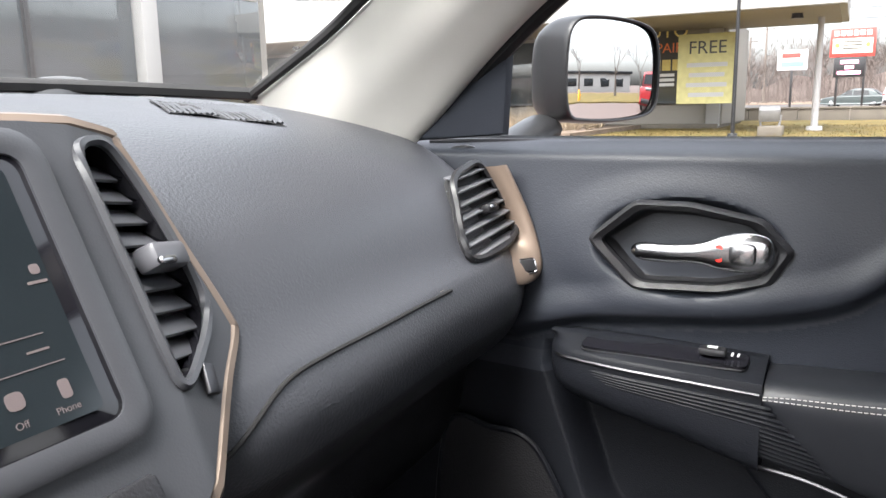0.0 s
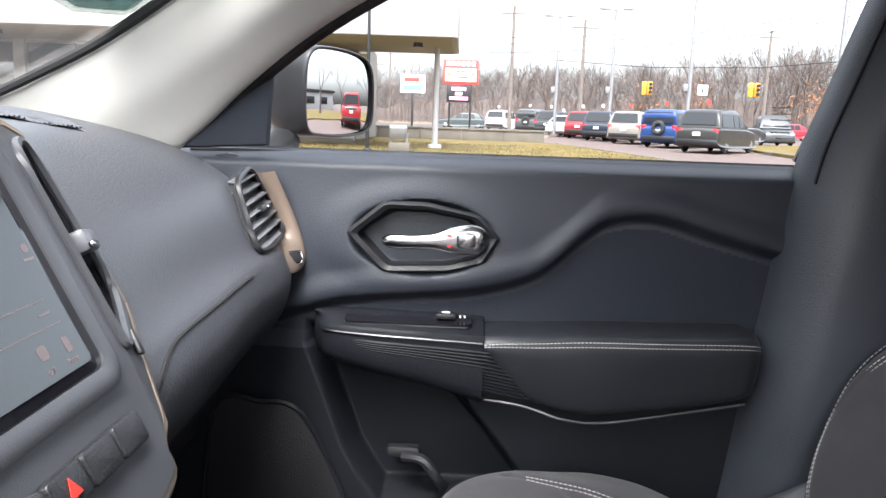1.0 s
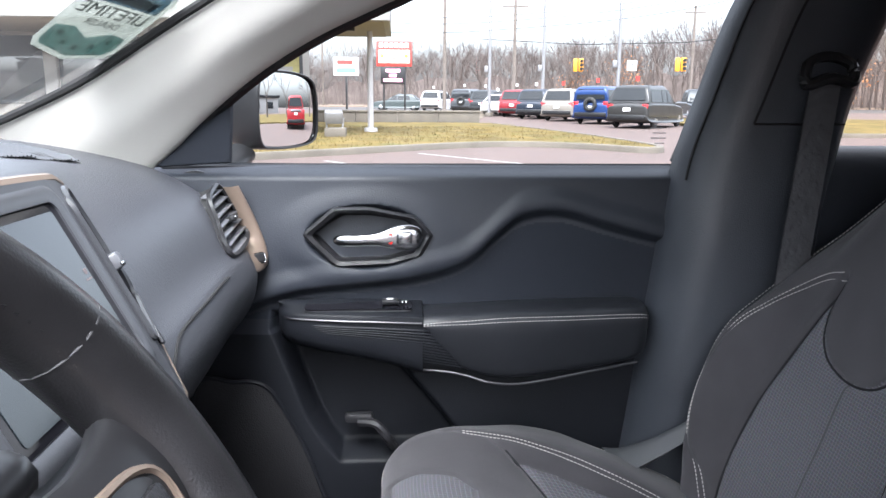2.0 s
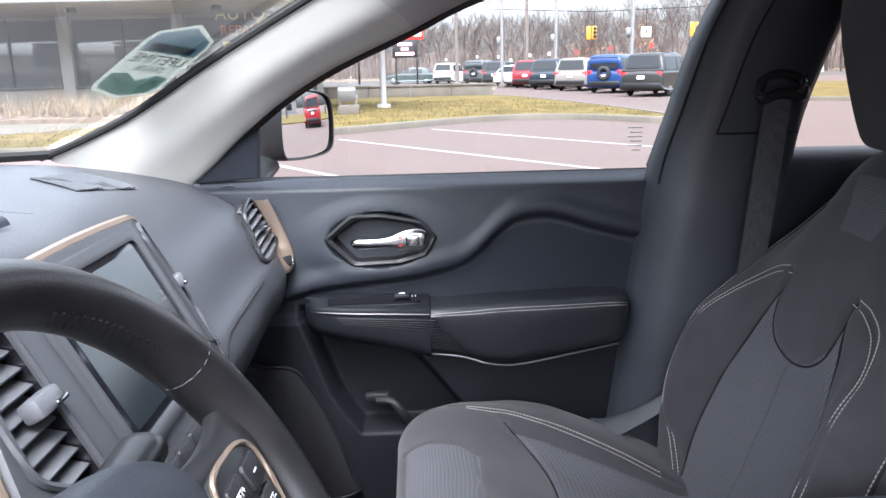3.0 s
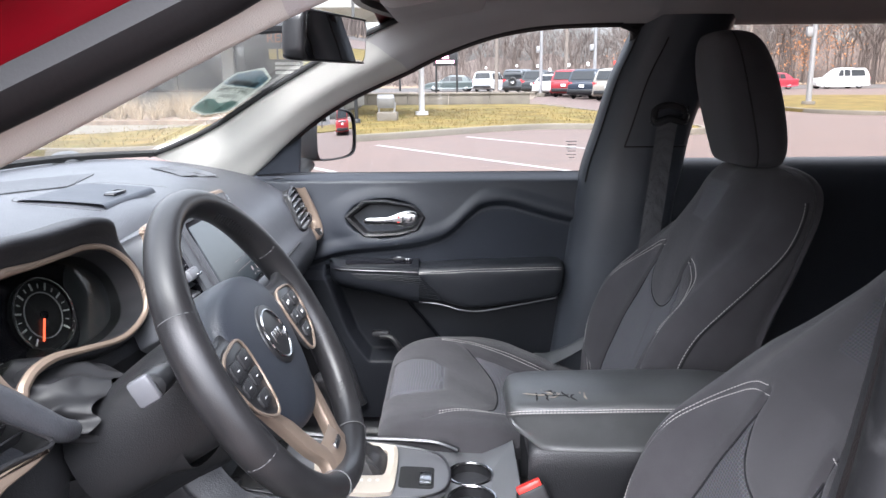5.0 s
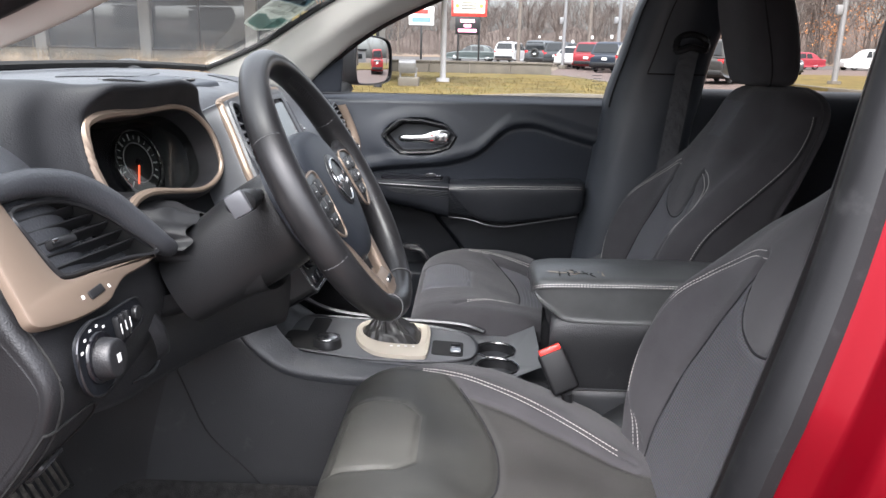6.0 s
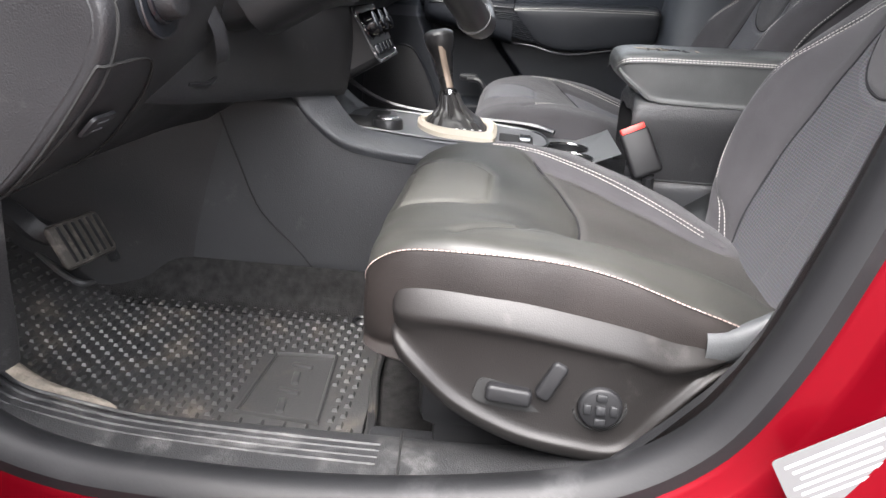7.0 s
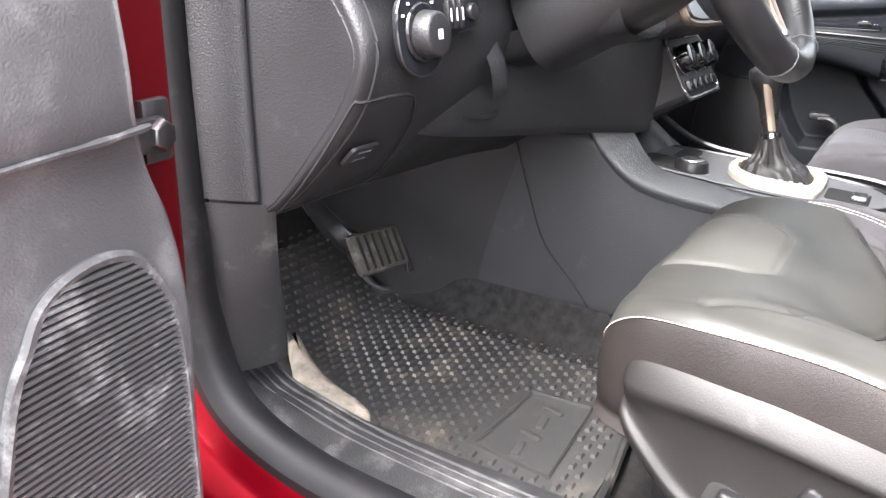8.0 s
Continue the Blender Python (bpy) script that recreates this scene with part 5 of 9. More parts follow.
for k in range(3):
    part("thumb_wheel", box_bm(0.007, 0.028, 0.008, 0.002, m=LM @ pose(0.030 + 0.011 * k, 0.014, 0.008)), SATIN, ls)
    part("wheel_mark", box_bm(0.0014, 0.012, 0.0006, 0, m=LM @ pose(0.030 + 0.011 * k, 0.014, 0.0124)), WHITEPRINT, ls)
part("round_button", cyl_bm(0.009, 0.0085, 0.006, 24, 0.001, m=LM @ pose(0.078, 0.015, 0.005)), SATIN, ls)
# fuse cover below the dash, hood release lever
def on_dash(u, v):
    return dl.at(u, v) + Vector((0, -0.0012, -0.0010))


fo = curve([(0.735, 0.075, 0), (0.740, 0.055, 0), (0.80, 0.050, 0), (0.925, 0.085, 0), (0.945, 0.110, 0), (0.948, 0.185, 0), (0.930, 0.215, 0), (0.80, 0.165, 0), (0.742, 0.140, 0)], 70, True)
part("cover_gap", tube_bm([on_dash(p.x, p.y) for p in fo], 0.0017, 5, True), SEAMBLACK, pad, "seam of the fuse cover panel")
fm = frame_m(on_dash(0.84, 0.125) - Vector((0, 0.001, 0.001)), (1, 0.01, 0), on_dash(0.80, 0.125) - on_dash(0.88, 0.125))
part("cover_latch", plate_bm(rounded(0.046, 0.028, 0.006), 0.004, 0.002, m=fm), HARD, dash, "moulded latch of the fuse cover")
for k in (-1, 1):
    part("latch_mark", box_bm(0.020, 0.0022, 0.001, 0, m=fm @ pose(0, 0.006 * k, 0.0042)), SLAT, dash)
part("release_lever", Loft([[(x - 0.02, y, z), (x, y - 0.008, z + 0.004), (x + 0.02, y, z)] for x, y, z in ((-0.50, 0.40, 0.955), (-0.495, 0.39, 0.93), (-0.485, 0.39, 0.905), (-0.475, 0.395, 0.89))]).mesh(8, 12), HARD, dash)
KNEE = ((-0.63, 0.452, 0.862), (-0.54, 0.418, 0.846), (-0.44, 0.412, 0.832), (-0.34, 0.402, 0.820), (-0.24, 0.380, 0.811), (-0.16, 0.348, 0.805), (-0.112, 0.322, 0.801), (-0.088, 0.312, 0.800))
part("knee_panel", Loft([[(x, y + tuck, zb + f * (0.968 - zb) + lift) for x, y, zb in KNEE] for f, tuck, lift in ((1.0, 0.014, 0.0), (0.75, 0.002, 0.0), (0.45, 0.0, 0.0), (0.15, 0.006, 0.0), (0.03, 0.012, 0.0), (0.0, 0.024, 0.0), (0.0, 0.10, 0.004), (0.0, 0.22, 0.004))]).mesh(34, 30), HARD, dash, "smooth black knee panel under the steering column")
part("release_handle", tube_bm(curve([(-0.52, 0.425, 0.868), (-0.47, 0.418, 0.862), (-0.43, 0.425, 0.872), (-0.39, 0.44, 0.89)], 14), 0.007, 8, flat=0.6), SATIN, dash)

# ---- centre stack ----
st = thing("centre_stack", "black centre stack with a touch screen between two vents", "infotainment unit")
SM = frame_m((0.032, 0.349, 1.1155), (1, 0, 0), (0, 0.46, 0.888))
sr = [(0.172, 0.107), (0.193, 0.094), (0.212, 0.036), (0.232, -0.026), (0.229, -0.042), (0.194, -0.072), (0.138, -0.128), (0.118, -0.155)]
so = curve([(0.0, 0.113, 0)] + [(a, b, 0) for a, b in sr] + [(0.0, -0.160, 0)] + [(-1.13 * a, b, 0) for a, b in reversed(sr)], 108, True)
STACKBLACK = mat("soft_satin_stack_plastic", (0.041, 0.043, 0.047), 0.38, bump=0.1, bump_scale=700, vary=0.08, spec=0.5)
SVR = SM @ pose(0.14, 0, 0) @ pose(0, 0, 0, 0, 18, 0) @ pose(-0.14, 0, 0)   # the passenger-side flank turns away


def on_stack(x, y, z):
    return (SVR if x > 0.14 else SM) @ Vector((x, y, z))


part("stack_body", Loft([[on_stack(p.x * s, p.y * s, d) for p in so] for s, d in ((1.03, -0.07), (1.02, -0.012), (1.0, 0.002), (0.985, 0.0105))], True).mesh(108, 20), STACKBLACK, st)
def stack_face():
    """The face plate, with openings for the two vents."""
    bm = bmesh.new()
    verts = [bm.verts.new((p.x * 0.985, p.y * 0.985, 0.0105)) for p in so]
    edges = [bm.edges.new((verts[i - 1], verts[i])) for i in range(len(verts))]
    for side in (-1, 1):
        ring = [bm.verts.new((p.x * (1.0 if side > 0 else -1.13), p.y, 0.0105)) for p in curve([(a, b, 0) for a, b in VENT], 60, True)]
        edges += [bm.edges.new((ring[i - 1], ring[i])) for i in range(60)]
    bmesh.ops.triangle_fill(bm, use_beauty=True, edges=edges)
    for v in bm.verts:
        v.co = on_stack(*v.co)
    return bm


VENT = [(0.146, 0.080), (0.154, 0.094), (0.176, 0.097), (0.190, 0.078), (0.204, 0.035), (0.210, -0.010), (0.202, -0.030), (0.172, -0.053), (0.153, -0.062), (0.148, -0.050), (0.147, 0.0), (0.146, 0.04)]
part("stack_face", stack_face(), STACKBLACK, st, "satin black face of the centre stack")
part("stack_trim", tube_bm([on_stack(p.x * 1.014, p.y * 1.012, 0.005 if p.x > 0.14 else 0.001) for p in so], 0.0065, 8, True), TAN, st, "champagne trim round the centre stack")
scr = part("screen_bezel", plate_bm(rounded(0.228, 0.158, 0.012, cy=0.012), 0.004, 0.0015, m=SM @ pose(0, 0, 0.0085)), GLOSSY, st)
part("screen_rim", ring_bm(rounded(0.252, 0.182, 0.020, 6, cy=0.012), rounded(0.222, 0.152, 0.010, 6, cy=0.012), 0.008, m=SM @ pose(0, 0, 0.0088)), STACKBLACK, scr)
part("screen", plate_bm(rounded(0.200, 0.136, 0.004, cy=0.012), 0.0012, m=SM @ pose(0, 0, 0.0122)), SCREEN, scr, "dark touch screen with dim icons")
ICON = glow("dim_screen_icons", (0.10, 0.08, 0.078), 0.03)
for ix, iy, iw, ih in ((0.094, 0.023, 0.0055, 0.0055), (0.093, 0.016, 0.011, 0.0016), (0.040, -0.010, 0.09, 0.0006), (0.079, -0.018, 0.012, 0.0012), (0.040, -0.026, 0.10, 0.0006), (0.059, -0.038, 0.009, 0.009), (0.084, -0.040, 0.006, 0.010)):
    part("screen_icon", plate_bm(rounded(iw, ih, min(iw, ih) * 0.3, 3), 0.0003, m=SM @ pose(ix, iy, 0.0134)), ICON, scr)
words("Off", 0.0052, ICON, SM @ pose(0.058, -0.050, 0.0135), scr, "screen_word", 0.0001)
words("Phone", 0.0052, ICON, SM @ pose(0.082, -0.050, 0.0135), scr, "screen_word", 0.0001)
for side in (-1, 1):
    SW = SVR if side > 0 else SM
    vp = curve([(a * (1.0 if side > 0 else -1.13), b, 0) for a, b in VENT], 60, True)
    v = part("vent", tube_bm([SW @ Vector((p.x, p.y, 0.0115)) for p in vp], 0.0036, 6, True), STACKBLACK, st, "slatted centre vent")
    # near-black sheet closes the vent, standing in for the duct's shade
    part("vent_well", plate_bm([(p.x, p.y) for p in vp], 0.0006, m=SW @ pose(0, 0, -0.016)), SEAMBLACK, v)
    part("vent_wall", Loft([[SW @ Vector((p.x, p.y, d)) for p in vp] for d in (0.013, -0.015)], True).mesh(60, 3), GLOSSY, v)
    for k in range(9):
        yy = 0.082 - 0.0150 * k
        xs = [p.x for p in vp if abs(p.y - yy) < 0.009]
        xa, xb = min(xs) + 0.002, max(xs) - 0.002
        part("slat", box_bm(xb - xa, 0.0026, 0.017, 0.0008, m=SW @ pose((xa + xb) / 2, yy, -0.002) @ pose(0, 0, 0, 56 if side > 0 else 42)), SLAT, v)
    part("vent_knob", box_bm(0.036, 0.017, 0.018, 0.004, m=SW @ pose(side * 0.184, 0.018, 0.012)), SLAT, v, "grey vent knob")
    part("knob_tip", box_bm(0.017, 0.005, 0.005, 0.002, m=SW @ pose(side * 0.174, 0.013, 0.021)), CHROME, v)
    w = part("thumb_wheel", cyl_bm(0.014, 0.014, 0.010, 20, 0.002, m=SW @ pose(side * 0.178, -0.066, 0.000) @ pose(-0.005, 0, 0, 0, 90, 15)), HARD, st, "ribbed vent thumb wheel")
    part("wheel_tip", box_bm(0.011, 0.020, 0.004, 0.0015, m=SW @ pose(side * 0.176, -0.064, 0.0135) @ pose(0, 0, 0, 0, 0, side * -15)), DIMCHROME, w)
for k in range(6):
    b = part("stack_button", plate_bm(rounded(0.034, 0.022, 0.004), 0.006, 0.002, m=SM @ pose(-0.0925 + 0.037 * k, -0.108, 0.011)), HARD, st)
    if k == 3:
        part("hazard_mark", plate_bm([(-0.006, -0.005), (0.006, -0.005), (0.0, 0.006)], 0.0006, m=SM @ pose(0.0185, -0.108, 0.0172)), REDPLASTIC, b, "red hazard triangle")
# tray on top of the stack
part("top_tray", Loft([[(x, y, z) for x in (-0.07, -0.02, 0.08, 0.13)] for y, z in ((0.50, 1.222), (0.505, 1.230), (0.52, 1.233), (0.60, 1.2385), (0.64, 1.2385), (0.645, 1.228))]).mesh(14, 20), SOFT, st, "black lidded tray on the dashboard top")
part("tray_latch", box_bm(0.05, 0.020, 0.006, 0.003, at=(0.03, 0.53, 1.236)), GLOSSY, st)
tl = curve([(-0.115, 0.49, 1.228), (-0.105, 0.60, 1.2375), (-0.04, 0.665, 1.236), (0.09, 0.665, 1.236), (0.155, 0.60, 1.2365), (0.165, 0.49, 1.226)], 70)
part("stitching", stitches(tl, [Vector((0, 0, 1))] * 70, 0.0062, 0.0042, 0.001, 0.001), DASHTHREAD, st)
# climate control panel below
hv = thing("climate_controls", "angled climate control panel with black knobs", "control panel")
HM = frame_m((0.020, 0.298, 0.900), (1, 0, 0), (0, 0.50, 0.866))
part("panel_body", Loft([[HM @ Vector((p[0] * s, p[1] * s, d)) for p in rounded(0.21, 0.105, 0.02, 6)] for s, d in ((1.05, -0.10), (1.03, -0.004), (1.0, 0.006), (0.5, 0.007), (0.02, 0.007))], True).mesh(60, 16), SATIN, hv)
part("panel_rim", tube_bm([HM @ Vector((p[0] * 0.97, p[1] * 0.97, 0.006)) for p in rounded(0.21, 0.105, 0.02, 8)], 0.0025, 6, True), DULLCHROME, hv)
for kx in (-0.066, 0.0, 0.066):
    k = part("climate_knob", cyl_bm(0.024, 0.021, 0.024, 30, 0.003, m=HM @ pose(kx, 0.012, 0.006)), GLOSSY, hv)
    part("knob_ring", tube_bm([HM @ Vector((kx + 0.0245 * math.cos(a), 0.012 + 0.0245 * math.sin(a), 0.008)) for a in [q / 30 * math.tau for q in range(30)]], 0.0016, 6, True), CHROME, k)
for kx in (-0.072, -0.036, 0.0, 0.036, 0.072):
    part("climate_button", plate_bm(rounded(0.030, 0.020, 0.005), 0.006, 0.002, m=HM @ pose(kx, -0.032, 0.006)), GLOSSY, hv)
part("stack_column", Loft([[(-w, y + 0.02, z), (-w * 0.92, y, z), (0, y - 0.006, z), (w * 0.92, y, z), (w, y + 0.02, z)] for w, y, z in ((0.165, 0.345, 1.0), (0.14, 0.335, 0.955), (0.125, 0.36, 0.88), (0.12, 0.40, 0.80), (0.12, 0.42, 0.72))]).mesh(16, 18), HARD, st)

# ---- passenger's outer vent ----
rv = thing("passenger_vent", "slatted black end vent with a champagne side trim", "air vent")
RM = frame_m((0.662, 0.356, 1.100), (0.995, -0.05, 0.0), (0.0, 0.42, 0.90))
ro = curve([(-0.057, -0.049, 0), (-0.065, -0.028, 0), (-0.053, 0.006, 0), (-0.036, 0.040, 0), (0.0, 0.052, 0), (0.034, 0.053, 0), (0.055, 0.012, 0), (0.060, -0.028, 0), (0.016, -0.046, 0)], 50, True)
part("vent_rim", tube_bm([RM @ Vector((p.x, p.y, 0.010)) for p in ro], 0.0045, 6, True), SATIN, rv)
# walls and sheet are near-black in place of a shaded duct
part("vent_well", Loft([[RM @ Vector((p.x, p.y, 0.010)) for p in ro], [RM @ Vector((p.x, p.y, -0.03)) for p in ro]], True).mesh(50, 4), SEAMBLACK, rv)
part("vent_well", plate_bm([(p.x, p.y) for p in ro], 0.002, m=RM @ pose(0, 0, 0.001)), SEAMBLACK, rv)
for k in range(7):
    yy = 0.047 - 0.0145 * k
    xs = [p.x for p in ro if abs(p.y - yy) < 0.012]
    xa, xb = min(xs) + 0.003, max(xs) - 0.003
    part("slat", box_bm(xb - xa, 0.0024, 0.016, 0.0008, m=RM @ pose((xa + xb) / 2, yy, 0.006) @ pose(0, 0, 0, 32, 0, 6)), SLAT, rv)
part("vent_knob", box_bm(0.026, 0.010, 0.014, 0.003, m=RM @ pose(0.008, 0.0, 0.014)), SATIN, rv)
part("knob_tip", box_bm(0.012, 0.004, 0.004, 0.0015, m=RM @ pose(0.004, 0.0, 0.022)), CHROME, rv)
tt = []
for inner, outer in (((0.700, 0.362, 1.150), (0.712, 0.340, 1.152)), ((0.716, 0.356, 1.115), (0.722, 0.318, 1.098)), ((0.722, 0.348, 1.078), (0.722, 0.302, 1.050)), ((0.700, 0.338, 1.058), (0.716, 0.300, 1.026)), ((0.672, 0.334, 1.053), (0.690, 0.306, 1.018)), ((0.63, 0.330, 1.050), (0.640, 0.314, 1.026)), ((0.585, 0.328, 1.046), (0.585, 0.321, 1.034)), ((0.515, 0.324, 1.045), (0.515, 0.324, 1.043))):
    a, b = Vector(inner), Vector(outer)
    d = (b - a).length
    tt.append([a + Vector((0.006, 0.010, 0)), a, a * 0.55 + b * 0.45 + Vector((-0.10, -0.10, 0.0)) * d, b, b + Vector((0.012, 0.006, -0.004)), b + Vector((0.020, 0.030, -0.004))])
part("side_trim", Loft(tt).mesh(20, 50), TAN, rv, "champagne satin trim curling under the vent")
tb = frame_m((0.704, 0.312, 1.034), (0.62, -0.72, 0.05), (0.30, 0.22, 0.93))
part("trim_button", plate_bm(rounded(0.020, 0.015, 0.004), 0.007, 0.002, m=tb), SATIN, rv)
part("button_edge", tube_bm([tb @ Vector((p[0], p[1], 0.004)) for p in rounded(0.022, 0.017, 0.004)], 0.0010, 5, True), DULLCHROME, rv)
part("airbag_mark", plate_bm(rounded(0.022, 0.010, 0.003), 0.0004, m=frame_m(dl.at(0.44, 0.80), (1, 0, 0), (0, 0.5, 0.86)) @ pose(0.07, -0.02, 0.001)), GREYPRINT, rv)


# ---- centre console ----
con = thing("centre_console", "black centre console with shifter, cup holders and side panels", "console")
tun = []
for y, w, zt in ((0.62, 0.15, 0.79), (0.50, 0.145, 0.80), (0.40, 0.14, 0.795), (0.335, 0.135, 0.755), (0.27, 0.13, 0.722), (0.16, 0.125, 0.712), (0.0, 0.12, 0.705), (-0.15, 0.12, 0.70), (-0.35, 0.12, 0.70), (-0.55, 0.12, 0.70)):
    tun.append([(-w - 0.012, y, 0.42), (-w - 0.010, y, 0.55), (-w - 0.004, y, zt - 0.05), (-w, y, zt - 0.008), (-w + 0.022, y, zt), (-0.06, y, zt - 0.008), (0.06, y, zt - 0.008), (w - 0.022, y, zt), (w, y, zt - 0.008), (w + 0.004, y, zt - 0.05), (w + 0.010, y, 0.55), (w + 0.012, y, 0.42)])
cl2 = Loft(tun)
part("console_side", cl2.mesh(60, 60), mat("grained_console_plastic", (0.0235, 0.0243, 0.0265), 0.44, bump=0.3, bump_scale=480, vary=0.12, dirt=(0.13, 0.127, 0.12), dirt_scale=11, dirt_at=0.6, dirt_mix=0.3, spec=0.45), con, "black plastic console side panels")
part("side_seam", tube_bm([cl2.at(0.30, v) + Vector((-0.001, 0, 0)) for v in [0.26 + 0.62 * i / 30 for i in range(31)]], 0.0014, 5), SEAMBLACK, con)
part("side_seam", tube_bm(curve([(-0.153, 0.528, 0.77), (-0.158, 0.496, 0.689), (-0.158, 0.459, 0.601), (-0.157, 0.398, 0.537), (-0.155, 0.36, 0.49)], 20), 0.0014, 5), SEAMBLACK, con)
LEDGE = (((-0.108, 0.352, 0.822), (-0.146, 0.404, 0.810)), ((-0.110, 0.341, 0.806), (-0.146, 0.394, 0.795)), ((-0.110, 0.318, 0.775), (-0.146, 0.372, 0.767)), ((-0.108, 0.289, 0.750), (-0.145, 0.322, 0.731)), ((-0.106, 0.223, 0.740), (-0.143, 0.264, 0.716)), ((-0.105, 0.11, 0.729), (-0.140, 0.17, 0.708)), ((-0.103, 0.0, 0.722), (-0.137, 0.02, 0.704)), ((-0.103, -0.12, 0.716), (-0.136, -0.12, 0.702)))
# shoulder shares the daylight-lifted base of the dash pad
part("console_ledge", Loft([[Vector(p), Vector(p) * 0.6 + Vector(q) * 0.4 + Vector((-0.002, 0, 0.003)), Vector(q) + Vector((0.001, 0, 0.003)), Vector(q) + Vector((0.006, 0, -0.012))] for p, q in LEDGE]).mesh(14, 50), LITPAD, con, "grey-black shoulder along the console top")
part("footwell_panel", Loft([[(-0.150, 0.52, z), (-0.165, 0.62, z), (-0.19, 0.78, z), (-0.215, 0.95, z)] for z in (0.44, 0.55, 0.65, 0.78)]).mesh(14, 12), HARD, con, "dusty black footwell side panel")
part("tunnel_carpet", Loft([[(-0.255, y, 0.421), (-0.20, y, 0.428), (-0.176, y, 0.450), (-0.166, y, 0.490), (-0.160, y, 0.50)] for y in (0.10, 0.30, 0.45, 0.60, 0.80)]).mesh(16, 20), CARPET, con, "black carpet along the tunnel")
# top plate with the shifter surround, drive dial, park brake switch
TZ = 0.728
tp = curve([(-0.070, 0.35, 0), (0.0, 0.39, 0), (0.090, 0.36, 0), (0.106, 0.17, 0), (0.084, 0.02, 0), (0.045, -0.030, 0), (-0.045, -0.034, 0), (-0.084, 0.01, 0), (-0.106, 0.14, 0), (-0.098, 0.24, 0)], 70, True)
part("top_plate", plate_bm([(p.x, p.y) for p in tp], 0.012, 0.004, m=pose(0, 0, TZ - 0.010, 3.0)), mat("silver_console_plastic", (0.125, 0.127, 0.132), 0.42, metal=0.3, vary=0.06), con, "silver-grey console top plate")
part("dial_recess", plate_bm(rounded(0.092, 0.105, 0.016), 0.001, m=pose(-0.040, 0.288, TZ + 0.0032 + 0.015, 3.0)), SEAMBLACK, con)
part("plate_rim", tube_bm([pose(0, 0, TZ - 0.010, 3.0) @ Vector((p.x, p.y, 0.012)) for p in tp], 0.0028, 6, True), DIMCHROME, con, "thin chrome edge round the console top")
so2 = curve([(-0.092, 0.140, 0), (-0.070, 0.176, 0), (-0.020, 0.202, 0), (0.055, 0.205, 0), (0.086, 0.165, 0), (0.084, 0.085, 0), (0.062, 0.060, 0), (-0.066, 0.058, 0), (-0.090, 0.076, 0)], 60, True)
so3 = [Vector((0.016 + p.x * 0.56, 0.134 + (p.y - 0.130) * 0.80, 0)) for p in so2]
part("shifter_surround", ring_bm([(p.x, p.y) for p in so2], [(p.x, p.y) for p in so3], 0.014, m=pose(0, 0, TZ, 3.0)), mat("pale_champagne_surround", (0.47, 0.42, 0.345), 0.42, metal=0.1, vary=0.05), con, "pale champagne shifter surround")
part("gear_window", plate_bm(rounded(0.013, 0.066, 0.004), 0.002, m=pose(-0.064, 0.105, TZ + 0.0145, 3.0)), GLOSSY, con)
for k in range(4):
    part("gear_letter", box_bm(0.006, 0.005, 0.0006, 0, at=(-0.064, 0.085 + 0.014 * k, TZ + 0.0222)), WHITEPRINT, con)
boot = [[(0.016 + p.x * 0.55 * s + dx * 0.3 + 0.0025 * math.sin(k * 1.3), 0.134 + (p.y - 0.130) * 0.79 * s + dy * 0.5, z + 0.003 * math.sin(k * 0.9 + z * 300)) for k, p in enumerate(so2)] for s, dx, dy, z in ((1.0, 0, 0, TZ + 0.010), (0.85, 0.0, 0.004, TZ + 0.024), (0.62, 0.004, 0.012, TZ + 0.034), (0.42, 0.010, 0.022, TZ + 0.050), (0.30, 0.016, 0.034, TZ + 0.072))]
part("shifter_boot", Loft(boot, True).mesh(60, 18), LEATHER, con, "gathered black leather shifter boot")
shp = curve([(0.016, 0.146, 0.785), (0.022, 0.156, 0.815), (0.026, 0.163, 0.845), (0.028, 0.170, 0.875), (0.029, 0.176, 0.898), (0.029, 0.179, 0.912)], 24)
shr = [0.012 + 0.004 * smooth01(4, 9, i) + 0.011 * smooth01(10, 17, i) - 0.016 * smooth01(20, 24.5, i) for i in range(24)]
knob = part("shifter_knob", tube_bm(shp, shr, 16), WHEELSKIN, con, "black leather shifter knob with champagne inlay")
part("knob_ring", tube_bm([(0.0175, 0.149, 0.797), (0.019, 0.1515, 0.805)], 0.0145, 18), CHROME, knob)
part("knob_inlay", Loft([[(x - 0.016 * s, y - 0.010, z), (x - 0.0195 * s, y - 0.005, z), (x - 0.0205 * s, y + 0.001, z)] for x, y, z, s in ((0.020, 0.153, 0.812, 0.85), (0.024, 0.160, 0.835, 0.9), (0.027, 0.167, 0.860, 1.15), (0.029, 0.173, 0.885, 1.3))]).mesh(8, 14), TAN, knob)
part("drive_dial", cyl_bm(0.029, 0.026, 0.026, 36, 0.004, m=pose(-0.058, 0.252, TZ + 0.006)), SATIN, con, "black rotary drive mode dial")
part("dial_cap", cyl_bm(0.021, 0.020, 0.003, 32, 0.001, m=pose(-0.058, 0.252, TZ + 0.0315)), DULLCHROME, con)
for k in range(4):
    part("dial_mark", box_bm(0.010 - 0.001 * k, 0.0028, 0.0006, 0, at=(-0.070 + 0.013 * k, 0.206, TZ + 0.0115)), WHITEPRINT, con)
# flat near-black plate stands for the shade in the open bin
part("bin_mouth", plate_bm(rounded(0.11, 0.075, 0.012), 0.002, m=pose(0.035, 0.305, TZ + 0.016)), SEAMBLACK, con)
